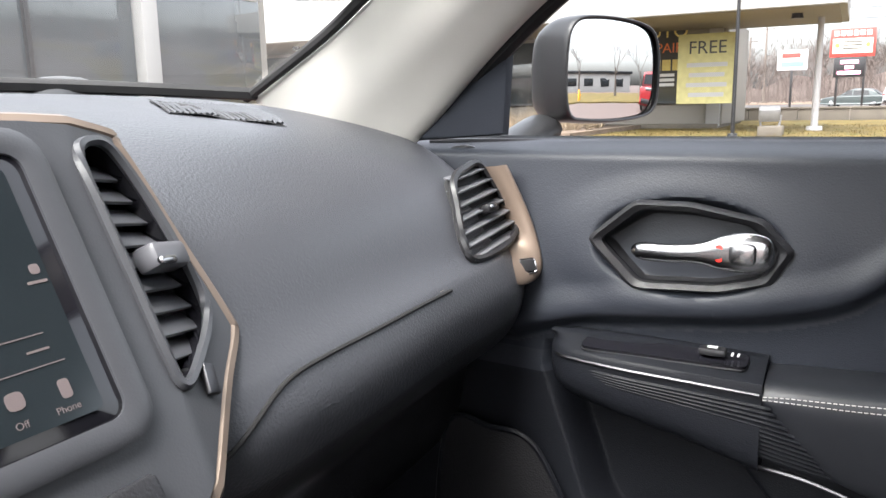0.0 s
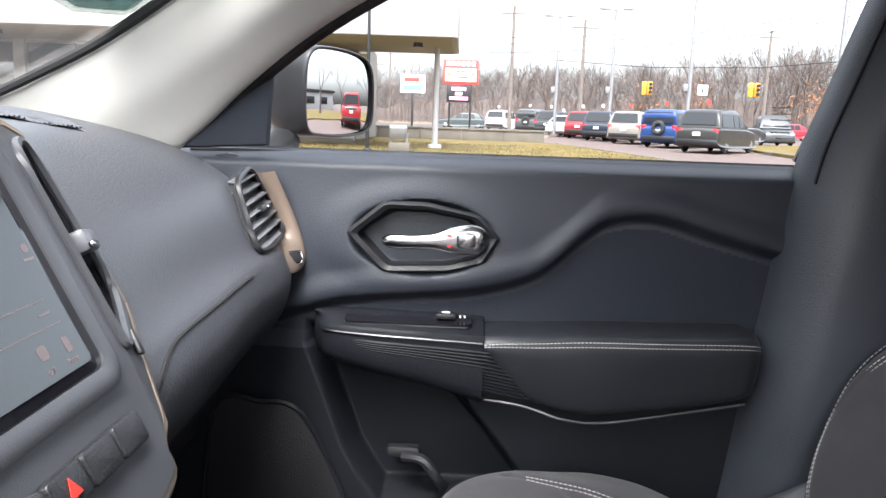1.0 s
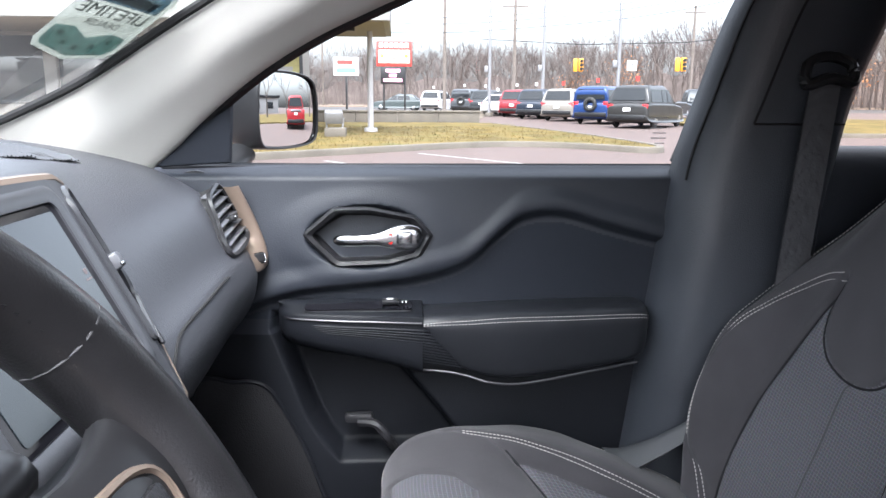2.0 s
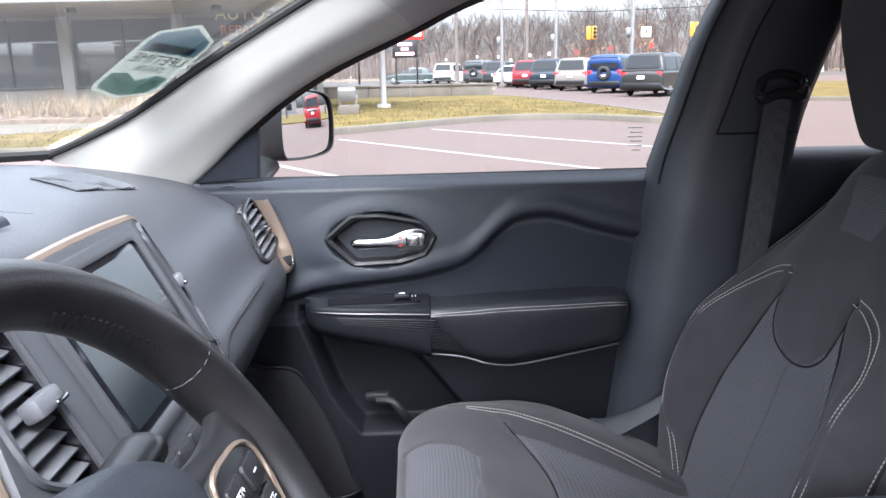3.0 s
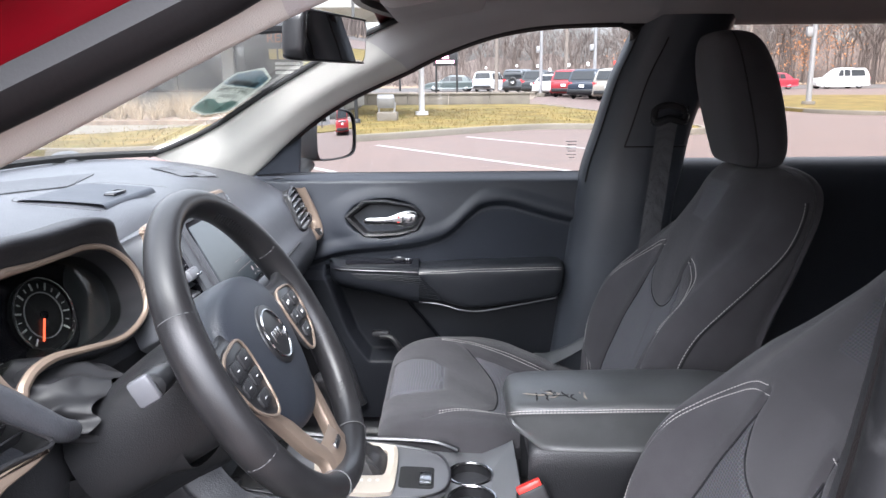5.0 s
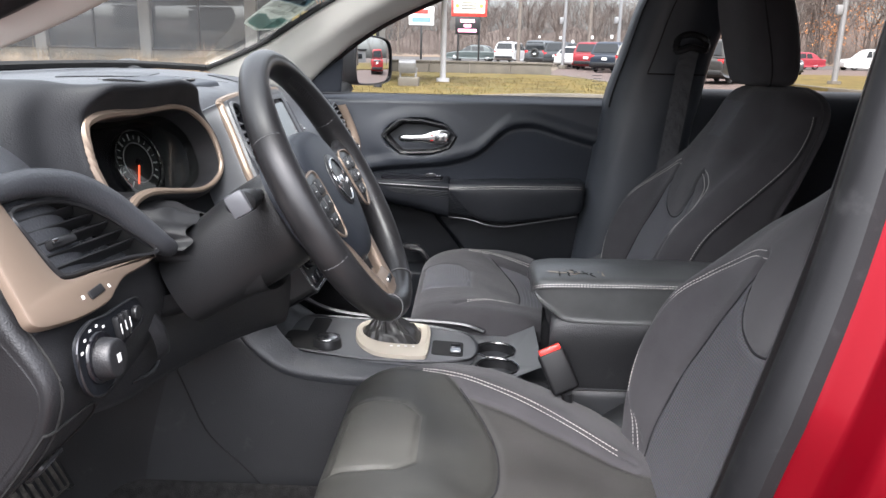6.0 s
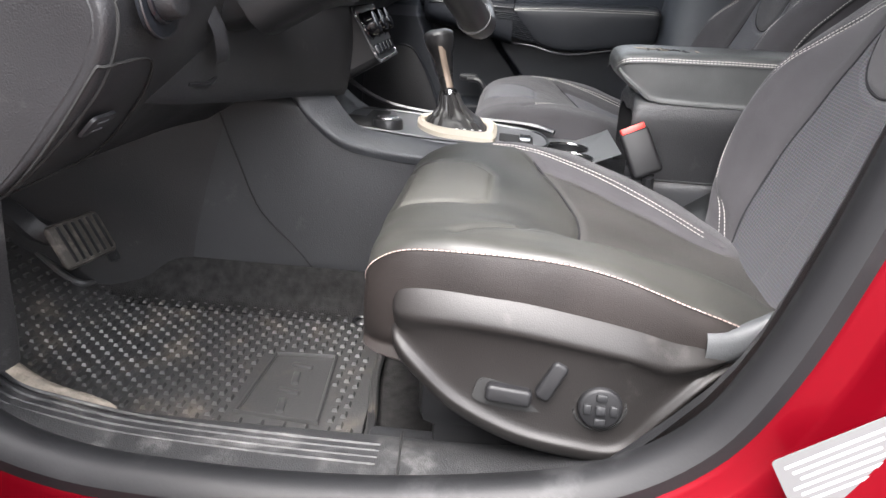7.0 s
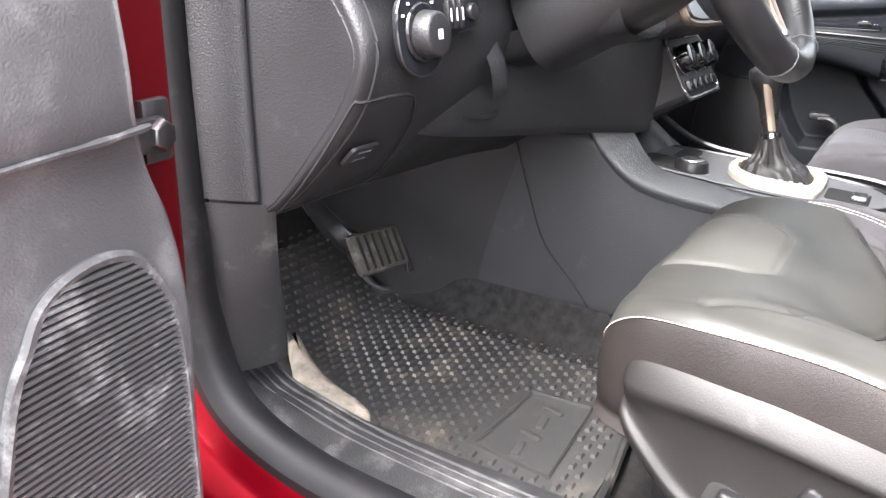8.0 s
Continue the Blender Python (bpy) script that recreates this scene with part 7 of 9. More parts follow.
    head = part("headrest", hrl.mesh(60, 40, caps=True), FABRIC, seat, "black cloth head restraint")
    for u0 in (0.045, 0.455):
        part("piping", tube_bm([hrl.at(u0, v) for v in [0.04 + 0.92 * i / 30 for i in range(31)]], 0.0018, 5), SEAMBLACK, head)
    for m in (-1, 1):
        part("post", tube_bm([place(0.06 * m, -0.605, 1.15), place(0.06 * m, -0.600, 1.235)], 0.006, 8), CHROME, head)
        part("post_collar", tube_bm([place(0.06 * m, -0.604, 1.186), place(0.06 * m, -0.602, 1.206)], 0.013, 10), SATIN, head)
    # outer side shield, base frame and runners
    sh = []
    for y, xo, zt, zb in ((0.151, 0.235, 0.694, 0.632), (0.148, 0.258, 0.702, 0.614), (0.140, 0.274, 0.706, 0.598), (0.115, 0.285, 0.709, 0.575), (0.07, 0.293, 0.711, 0.541), (0.007, 0.300, 0.709, 0.516), (-0.055, 0.303, 0.702, 0.506), (-0.11, 0.302, 0.693, 0.506), (-0.15, 0.298, 0.684, 0.548), (-0.19, 0.290, 0.672, 0.600), (-0.225, 0.272, 0.660, 0.630)):
        zm = (zt + zb) / 2
        f = min(0.034, (zt - zb) * 0.3)
        sh.append([place(0.20, y, zt - 0.006), place(xo - 0.046, y, zt), place(xo - 0.032, y, zt - 0.15 * f), place(xo - 0.016, y, zt - 0.55 * f), place(xo - 0.004, y, zt - 1.05 * f), place(xo - 0.001, y, zt - 1.35 * f), place(xo - 0.007, y, zt - 1.75 * f), place(xo - 0.010, y, zm - 0.008), place(xo - 0.008, y, zb + 1.25 * f), place(xo - 0.001, y, zb + 0.85 * f), place(xo - 0.014, y, zb + 0.3 * f), place(xo - 0.05, y, zb), place(0.18, y, zb)])
    shl = Loft(sh)
    shield = part("side_shield", shl.mesh(64, 70), SHIELD, seat, "scuffed black plastic seat side shield")
    arm = [[place(0.225, y, z1 - 0.02), place(xo - 0.012, y, z1), place(xo, y, (z0 + z1) / 2), place(xo - 0.010, y, z0), place(0.225, y, z0 + 0.01)] for y, xo, z0, z1 in ((-0.185, 0.286, 0.640, 0.676), (-0.215, 0.280, 0.640, 0.678), (-0.25, 0.270, 0.660, 0.694), (-0.285, 0.262, 0.684, 0.714), (-0.33, 0.256, 0.720, 0.742))]
    part("recline_arm", Loft(arm).mesh(18, 16), GREYTRIM, seat, "grey plastic recliner cover")
    S0 = frame_m((X(0.2945), 0.000 + dy, 0.600 + dz), (0, -s * 1.0, 0) if s > 0 else (0, 1, 0), (s * 0.10, 0, 1))
    if s > 0:
        pw = curve([(-0.040, -0.020, 0), (0.016, -0.026, 0), (0.030, -0.012, 0), (0.050, 0.030, 0), (0.046, 0.041, 0), (0.028, 0.040, 0), (0.012, 0.004, 0), (-0.004, -0.001, 0), (-0.036, 0.004, 0), (-0.044, -0.006, 0)], 50, True)
        part("switch_recess", plate_bm([(p.x * 1.12 - 0.001, p.y * 1.12) for p in pw], 0.003, m=S0 @ pose(0, 0, -0.008)), SEAMBLACK, shield)
        part("slide_switch", plate_bm(rounded(0.050, 0.019, 0.006, cx=-0.013, cy=-0.010), 0.014, 0.004, m=S0 @ pose(0, 0, -0.006) @ pose(0, 0, 0, 0, 0, -5), seg=3), BOOTSKIN, shield, "black seat slide switch")
        part("recline_switch", plate_bm(rounded(0.018, 0.046, 0.006), 0.014, 0.004, m=S0 @ pose(0.030, 0.012, -0.006) @ pose(0, 0, 0, 0, 0, -26), seg=3), BOOTSKIN, shield, "black recline switch")
        lk = part("lumbar_knob", cyl_bm(0.025, 0.023, 0.014, 32, 0.003, m=S0 @ pose(0.084, -0.014, -0.008)), BOOTSKIN, shield, "round black lumbar control")
        part("knob_gap", tube_bm([S0 @ Vector((0.084 + 0.028 * math.cos(a), -0.014 + 0.028 * math.sin(a), -0.005)) for a in [q / 30 * math.tau for q in range(30)]], 0.0022, 5, True), SEAMBLACK, lk)
        for q in range(4):
            a = q * math.pi / 2
            part("knob_pad", box_bm(0.012, 0.009, 0.004, 0.002, m=S0 @ pose(0.084 + 0.014 * math.cos(a), -0.014 + 0.014 * math.sin(a), 0.007) @ pose(0, 0, 0, 0, 0, math.degrees(a) + 90)), SATIN, lk)
        part("knob_centre", box_bm(0.011, 0.011, 0.005, 0.002, m=S0 @ pose(0.084, -0.014, 0.0075)), HARD, lk)
    part("seat_base", box_bm(0.42, 0.46, 0.13, 0.02, at=(cx, -0.11 + dy, 0.545 + dz)), SATIN, seat)
    for m in (-1, 1):
        part("runner", box_bm(0.035, 0.56, 0.045, 0.006, at=(cx + 0.20 * m, -0.10 + dy, 0.440)), HARD, seat, "black seat runner on the floor")
        part("runner_post", box_bm(0.03, 0.40, 0.09, 0.006, at=(cx + 0.19 * m, -0.10 + dy, 0.500)), SATIN, seat)
    part("hinge_cover", Loft([[place(-0.235, y, z0), place(-0.258, y, (z0 + z1) / 2), place(-0.235, y, z1)] for y, z0, z1 in ((-0.22, 0.58, 0.63), (-0.27, 0.59, 0.67), (-0.33, 0.60, 0.71), (-0.38, 0.62, 0.72))]).mesh(10, 12), GREYTRIM, seat, "grey plastic hinge cover")
    return seat


PIPING = mat("dark_cloth_seam", (0.018, 0.0175, 0.019), 0.9, vary=0.15, spec=0.1)
GREYTRIM = mat("grey_plastic", (0.050, 0.0525, 0.055), 0.55, bump=0.2, bump_scale=600)
SHIELD = mat("grained_seat_shield", (0.0115, 0.0105, 0.0102), 0.43, bump=0.14, bump_scale=700, rough_vary=0.1, vary=0.15, scale=9, dirt=(0.10, 0.095, 0.09), dirt_scale=14, dirt_at=0.58, dirt_mix=0.28, spec=0.25)
# worn pad, base lifted above the leather to carry its highlight
PATCHLEATHER = mat("worn_highlit_pad_cloth", (0.054, 0.053, 0.0475), 0.45, bump=0.25, bump_scale=420, bump_kind="weave", vary=0.2, scale=9, dirt=(0.09, 0.088, 0.082), dirt_scale=7, dirt_at=0.55, dirt_mix=0.5, spec=0.38)
front_seat(-0.393, 0.0, 0.0, 1, "black cloth and leather driver's seat with white stitching, adjusted forward", 0.36)
front_seat(0.388, -0.075, 0.036, -1, "black cloth passenger seat with white stitching, set further back", 0.0, 0.018)

# ---- pedals and floor mat ----
ped = thing("brake_pedal", "worn black brake pedal on a bent steel arm", "pedal")
PM = frame_m((-0.315, 0.700, 0.576), (0.985, -0.10, -0.06), (0.10, 0.52, 0.85))
part("pedal_pad", box_bm(0.125, 0.075, 0.016, 0.010, m=PM), mat("worn_pedal_rubber", (0.05, 0.045, 0.04), 0.65, bump=0.4, bump_scale=200, dirt=(0.22, 0.20, 0.17), dirt_scale=30, dirt_at=0.5, dirt_mix=0.6), ped)
for k in range(6):
    part("pad_rib", box_bm(0.006, 0.062, 0.004, 0.0015, m=PM @ pose(-0.045 + 0.018 * k, 0, 0.009)), SATIN, ped)
part("pedal_arm", tube_bm(curve([PM @ Vector((-0.01, 0.01, -0.012)), (-0.335, 0.77, 0.60), (-0.385, 0.80, 0.68), (-0.395, 0.82, 0.82), (-0.39, 0.84, 0.98)], 20), 0.013, 8, flat=1.5), HARD, ped)
acc = thing("accelerator_pedal", "slim black accelerator pedal", "pedal")
AM = frame_m((-0.165, 0.748, 0.558), (0.97, -0.24, 0), (0.05, 0.42, 0.90))
part("pedal_pad", box_bm(0.042, 0.155, 0.016, 0.007, m=AM), HARD, acc)
for k in range(4):
    part("pad_rib", box_bm(0.003, 0.135, 0.003, 0.001, m=AM @ pose(-0.013 + 0.009 * k, 0, 0.009)), SATIN, acc)
part("pedal_arm", tube_bm([AM @ Vector((0, 0.06, -0.01)), (-0.19, 0.85, 0.70), (-0.20, 0.90, 0.85)], 0.010, 8), HARD, acc)

fmat = thing("floor_mat", "dirty black rubber floor mat with raised treads and a moulded badge", "floor mat")
mo2 = [(-0.600, 0.195), (-0.40, 0.205), (-0.185, 0.235), (-0.155, 0.40), (-0.125, 0.60), (-0.105, 0.715), (-0.135, 0.755), (-0.205, 0.775), (-0.195, 0.86), (-0.16, 0.94), (-0.27, 0.985), (-0.40, 0.97), (-0.470, 0.90), (-0.462, 0.78), (-0.500, 0.70), (-0.528, 0.63), (-0.546, 0.565), (-0.565, 0.515), (-0.600, 0.505), (-0.606, 0.46), (-0.605, 0.33)]


def inside(x, y, poly):
    c = False
    for (x1, y1), (x2, y2) in zip(poly, poly[1:] + poly[:1]):
        if (y1 > y) != (y2 > y) and x < (x2 - x1) * (y - y1) / (y2 - y1) + x1:
            c = not c
    return c


def edge_gap(x, y, poly):
    best = 9.0
    for (x1, y1), (x2, y2) in zip(poly, poly[1:] + poly[:1]):
        dx, dy = x2 - x1, y2 - y1
        t = min(1, max(0, ((x - x1) * dx + (y - y1) * dy) / (dx * dx + dy * dy)))
        best = min(best, math.hypot(x - x1 - t * dx, y - y1 - t * dy))
    return best


def mat_z(y):
    return 0.424 + 0.16 * smooth01(0.70, 1.05, y)


bm = plate_bm(mo2, 0.006, 0)
bmesh.ops.triangulate(bm, faces=bm.faces)
for _ in range(3):
    bmesh.ops.subdivide_edges(bm, edges=[e for e in bm.edges if e.calc_length() > 0.06], cuts=1)
for v in bm.verts:
    v.co.z += mat_z(v.co.y) - 0.006
part("mat_sheet", bm, MATRUBBER, fmat, "black rubber sheet", smooth=False)
part("mat_edge", tube_bm([(p[0], p[1], mat_z(p[1]) + 0.004) for p in [cat([(a, b, 0) for a, b in mo2], i / 160, True) for i in range(160)]], 0.007, 8, True), MATRUBBER, fmat)
BADGE = [(-0.535, 0.262), (-0.345, 0.277), (-0.355, 0.372), (-0.525, 0.378)]
bm = bmesh.new()
j = 0
y = 0.215
while y < 0.98:
    x = -0.60 + (0.0135 if j % 2 else 0.0)
    while x < -0.10:
        if inside(x, y, mo2) and edge_gap(x, y, mo2) > 0.016 and not (inside(x, y, BADGE) or edge_gap(x, y, BADGE) < 0.010):
            z = mat_z(y)
            w, h = 0.0074, 0.0042
            lo = [bm.verts.new((x + a * w, y + b * h, z)) for a, b in ((-1, -1), (1, -1), (1, 1), (-1, 1))]
            hi = [bm.verts.new((x + a * w * 0.72, y + b * h * 0.62, z + 0.0048)) for a, b in ((-1, -1), (1, -1), (1, 1), (-1, 1))]
            bm.faces.new(hi)
            for k in range(4):
                bm.faces.new((lo[k], lo[(k + 1) % 4], hi[(k + 1) % 4], hi[k]))
        x += 0.027
    y += 0.0152
    j += 1
bmesh.ops.recalc_face_normals(bm, faces=bm.faces)
tagged(part("tread", bm, MATRUBBER, fmat, "small raised rubber treads", smooth=False), kind="stuff")
part("badge_frame", tube_bm([(a, b, mat_z(b) + 0.003) for a, b in BADGE], 0.0035, 6, True), MATRUBBER, fmat, "moulded badge frame")
for k, (w, h) in enumerate(((0.050, 0.014), (0.036, 0.016), (0.036, 0.016), (0.052, 0.014))):
    part("badge_bar", box_bm(0.034, 0.011, 0.006, 0.002, m=pose(-0.497 + 0.038 * k, 0.322, mat_z(0.3) + 0.001, 0, 0, 8 + 70 * (k % 2))), MATRUBBER, fmat)
part("mat_eyelet", tube_bm([(-0.215 + 0.014 * math.cos(a), 0.262 + 0.014 * math.sin(a), 0.430) for a in [q / 20 * math.tau for q in range(20)]], 0.004, 6, True), SATIN, fmat)
hole = thing("carpet_tear", "pale torn carpet lining beside the mat", "torn carpet")
ho = curve([(-0.625, 0.535, 0), (-0.590, 0.518, 0), (-0.566, 0.524, 0), (-0.549, 0.560, 0), (-0.524, 0.640, 0), (-0.480, 0.715, 0), (-0.445, 0.768, 0), (-0.455, 0.785, 0), (-0.515, 0.720, 0), (-0.570, 0.665, 0), (-0.615, 0.610, 0)], 50, True)
part("lining", plate_bm([(p.x, p.y) for p in ho], 0.034, 0.014, m=pose(0, 0, 0.416), seg=4), LINT, hole)
litter = thing("paper_scrap", "small white scrap on the carpet", "litter")
part("scrap", box_bm(0.022, 0.012, 0.002, 0.0006, m=pose(-0.140, 0.515, 0.416, 8, 5, 30)), WHITEPRINT, litter)
rub = thing("loose_strip", "grey-white rubbed strip of trim beside the seat runner", "trim strip")
part("strip", Loft([[(-0.63, 0.17, 0.445), (-0.60, 0.168, 0.450)], [(-0.585, 0.185, 0.440), (-0.56, 0.178, 0.446)], [(-0.54, 0.19, 0.436), (-0.525, 0.184, 0.440)], [(-0.49, 0.20, 0.430), (-0.48, 0.195, 0.432)]]).mesh(6, 16), WORN, rub)

# ---- driver's door, swung open ----
dd = thing("driver_door", "open red driver's door with scuffed black inner panel", "car door")
DM = Matrix(((-0.985, 0, 0.17, -0.922), (-0.17, 0, -0.985, 0.440), (0, 1, 0, 0), (0, 0, 0, 1)))   # x runs from hinge to latch, y up, z towards the cabin side
out = []
for z, e in ((0.42, 0.012), (0.60, 0.015), (0.68, 0.006), (0.75, 0.004), (0.81, 0.011), (0.856, 0.024), (0.894, 0.044), (0.93, 0.064), (0.97, 0.069), (1.03, 0.075), (1.12, 0.080), (1.19, 0.084)):
    b = 0.018 * smooth01(0.905, 0.94, z)
    out.append([DM @ Vector((max(x, e + (0.012 if k == 0 else 0.002 * k)), z, (-0.03 if k == 0 else 0.0) + b * (1 if k else 0) + 0.004 * math.sin(9 * x))) for k, x in enumerate((0.0, 0.004, 0.05, 0.12, 0.3, 0.6, 1.0))])
bm = Loft(out).mesh(40, 60)
bmesh.ops.recalc_face_normals(bm, faces=bm.faces)
SCUFFED = mat("dusty_scuffed_door_plastic", (0.072, 0.073, 0.076), 0.42, bump=0.42, bump_scale=440, vary=0.3, scale=5, rough_vary=0.15, dirt=(0.27, 0.27, 0.275), dirt_scale=9, dirt_at=0.53, dirt_mix=0.40)
RUBBED = mat("rubbed_pale_edge", (0.05, 0.05, 0.052), 0.6, dirt=(0.32, 0.32, 0.325), dirt_scale=34, dirt_at=0.48, dirt_mix=0.55)
panel = part("door_panel", bm, SCUFFED, dd, "scuffed black inner panel")
part("panel_ridge", tube_bm(curve([DM @ Vector((0.046, 0.921, 0.014)), DM @ Vector((0.096, 0.917, 0.014)), DM @ Vector((0.156, 0.914, 0.014)), DM @ Vector((0.26, 0.906, 0.014))], 20), [0.0022, 0.003, 0.0036, 0.003] * 2 + [0.0022] * 12, 6), RUBBED, panel, "rubbed pale ridge")
part("door_shell", join(plate_bm([(-0.035, 0.40), (1.05, 0.40), (1.05, 1.20), (-0.035, 1.20), (-0.04, 0.80)], 0.09, 0.012, m=DM @ pose(0, 0, -0.125))), RED, dd, "deep red door shell")
gro = curve([(0.023, 0.60, 0), (0.024, 0.664, 0), (0.025, 0.719, 0), (0.030, 0.767, 0), (0.044, 0.798, 0), (0.062, 0.822, 0), (0.080, 0.832, 0), (0.105, 0.834, 0), (0.130, 0.829, 0), (0.149, 0.818, 0), (0.162, 0.797, 0), (0.178, 0.768, 0), (0.196, 0.70, 0), (0.212, 0.60, 0), (0.215, 0.50, 0), (0.18, 0.46, 0), (0.06, 0.46, 0), (0.026, 0.50, 0)], 80, True)
spk = part("speaker_grille", plate_bm([(p.x, p.y) for p in gro], 0.003, m=DM @ pose(0, 0, 0.003)), SEAMBLACK, dd, "dusty black ribbed speaker grille")
part("grille_rim", tube_bm([DM @ Vector((p.x, p.y, 0.006)) for p in gro], 0.005, 6, True), RUBBED, spk)
DUSTY = mat("dusty_black_ribs", (0.04, 0.04, 0.042), 0.6, dirt=(0.40, 0.40, 0.40), dirt_scale=16, dirt_at=0.52, dirt_mix=0.6)
zz = 0.466
while zz < 0.83:
    xs = [p.x for p in gro if abs(p.y - zz) < 0.022]
    if len(xs) > 1:
        near = sorted((abs(p.y - zz), p.x) for p in gro)
        left = min(x for _, x in near[:8])
        right = max(x for _, x in near[:8])
        if right - left > 0.02:
            part("slat", box_bm(right - left - 0.006, 0.0026, 0.006, 0, m=DM @ pose((left + right) / 2, zz, 0.007)), DUSTY, spk)
    zz += 0.0058
chk = thing("door_check", "steel door check strap with a bolt", "door hinge")
part("strap", box_bm(0.050, 0.026, 0.012, 0.003, m=DM @ pose(0.030, 0.907, -0.012)), STEEL, chk)
part("bolt", cyl_bm(0.014, 0.012, 0.010, 6, 0.002, m=DM @ pose(0.014, 0.907, -0.010)), STEEL, chk)
part("bracket", box_bm(0.03, 0.05, 0.010, 0.003, m=DM @ pose(0.004, 0.907, -0.022)), STEEL, chk)

# ---- roof things ----
rvm = thing("rear_view_mirror", "black rear-view mirror hanging from the windscreen", "mirror")
VMM = frame_m((-0.070, 0.135, 1.482), (0.965, -0.26, 0), (0.05, -0.10, 0.99))
rmo = rounded(0.235, 0.070, 0.018, 6)
hb = Loft([[VMM @ Vector((p[0] * s, p[1] * s, d)) for p in rmo] for s, d in ((0.94, 0.012), (1.0, 0.010), (1.02, 0.0), (0.98, -0.018), (0.7, -0.034), (0.05, -0.038))], True).mesh(48, 16)
part("mirror_housing", hb, SATIN, rvm)
part("mirror_glass", plate_bm([(p[0] * 0.93, p[1] * 0.91) for p in rmo], 0.001, m=VMM @ pose(0, 0, 0.012)), MIRROR, rvm, "mirror glass")
part("mirror_arm", tube_bm(curve([VMM @ Vector((0, 0.0, -0.03)), (-0.05, 0.20, 1.50), (-0.03, 0.25, 1.50)], 12), 0.010, 8), SATIN, rvm)
vis = thing("sun_visor", "grey cloth sun visor folded up to the headliner", "sun visor")
vz = [[(x, y, z) for y, z in ((0.075, 1.553), (0.055, 1.538), (-0.02, 1.549), (-0.10, 1.562), (-0.115, 1.572), (-0.10, 1.582), (0.0, 1.575), (0.07, 1.566))] for x in (0.08, 0.20, 0.32, 0.43)]
part("visor_pad", Loft(vz, True).mesh(32, 12, caps=True), LINER, vis)


# ---- outside: ground, lawn, kerbs, walls ----
ASPHALT = mat("worn_reddish_asphalt", (0.080, 0.0545, 0.0465), 0.9, bump=0.6, bump_scale=60, vary=0.10, scale=0.8, dirt=(0.052, 0.044, 0.042), dirt_scale=2.5, dirt_at=0.5, dirt_mix=0.5)
ROADGREY = mat("grey_road_asphalt", (0.052, 0.047, 0.0445), 0.9, bump=0.4, bump_scale=40, vary=0.12, scale=0.3)
CONCRETE = mat("weathered_concrete", (0.105, 0.092, 0.074), 0.9, bump=0.5, bump_scale=50, vary=0.18, scale=1.5, dirt=(0.12, 0.11, 0.10), dirt_scale=2.0, dirt_at=0.55, dirt_mix=0.5)
GRASS = mat("dormant_yellow_lawn", (0.108, 0.08, 0.029), 1.0, bump=1.0, bump_scale=40, vary=0.35, scale=1.2, dirt=(0.062, 0.074, 0.026), dirt_scale=1.0, dirt_at=0.5, dirt_mix=0.7, spec=0.1)
LINEPAINT = mat("worn_white_line_paint", (0.27, 0.27, 0.265), 0.7, vary=0.12, scale=8, dirt=(0.3, 0.27, 0.26), dirt_scale=9, dirt_at=0.58, dirt_mix=0.6)
POLEGREY = mat("galvanised_pole", (0.22, 0.22, 0.225), 0.5, metal=0.5, vary=0.1)
POLEWOOD = mat("weathered_pole_wood", (0.13, 0.11, 0.095), 0.9, vary=0.2)
BARK = mat("grey_brown_bark", (0.075, 0.062, 0.055), 0.95, vary=0.3, scale=2)
TWIGS = mat("brown_twigs", (0.088, 0.07, 0.062), 0.95, vary=0.3, scale=0.2)
OAKLEAF = mat("dry_orange_leaves", (0.30, 0.13, 0.05), 0.9, vary=0.4, scale=0.5)
DRYGRASS = mat("dry_straw", (0.24, 0.185, 0.125), 0.95, vary=0.3, scale=3)


def ground_z(x, y):
    return 0.009 * max(0.0, min(x, 120.0) - 1.0)


gnd = bmesh.new()
nx = [-400, -60, -20, 0, 1, 40, 120, 400, 900]
ny = [-900, -300, -60, 0, 60, 300, 900]
gv = [[gnd.verts.new((x, y, ground_z(x, y))) for y in ny] for x in nx]
for i in range(len(nx) - 1):
    for k in range(len(ny) - 1):
        gnd.faces.new((gv[i][k], gv[i + 1][k], gv[i + 1][k + 1], gv[i][k + 1]))
bmesh.ops.recalc_face_normals(gnd, faces=gnd.faces)
tagged(part("ground", gnd, ASPHALT), "worn pinkish-grey asphalt car park", "ground", kind="structure")


def flat_area(name, outline, lift, material, label, category, thick=0.0):
    """A level area laid on the ground, with an edge as deep as thick."""
    bm = plate_bm(outline, lift + thick)
    for v in bm.verts:
        v.co.z += ground_z(v.co.x, v.co.y) - thick - 0.002
    bmesh.ops.triangulate(bm, faces=bm.faces)
    return tagged(part(name, bm, material, smooth=False), label, category, kind="structure")


def kerb(pts, label="weathered concrete kerb round the lawn"):
    fine = curve([(x, y, 0) for x, y in pts], 40)
    prof = []
    for i, p in enumerate(fine):
        d = fine[min(i + 1, 39)] - fine[max(i - 1, 0)]
        n = Vector((d.y, -d.x, 0)).normalized()
        z = ground_z(p.x, p.y)
        prof.append([p + n * o + Vector((0, 0, z + h)) for o, h in ((-0.09, -0.02), (-0.085, 0.13), (-0.06, 0.15), (0.06, 0.15), (0.09, 0.12), (0.10, -0.02))])
    return tagged(part("kerb", Loft(prof).mesh(14, 80), CONCRETE), label, "kerb", kind="structure")


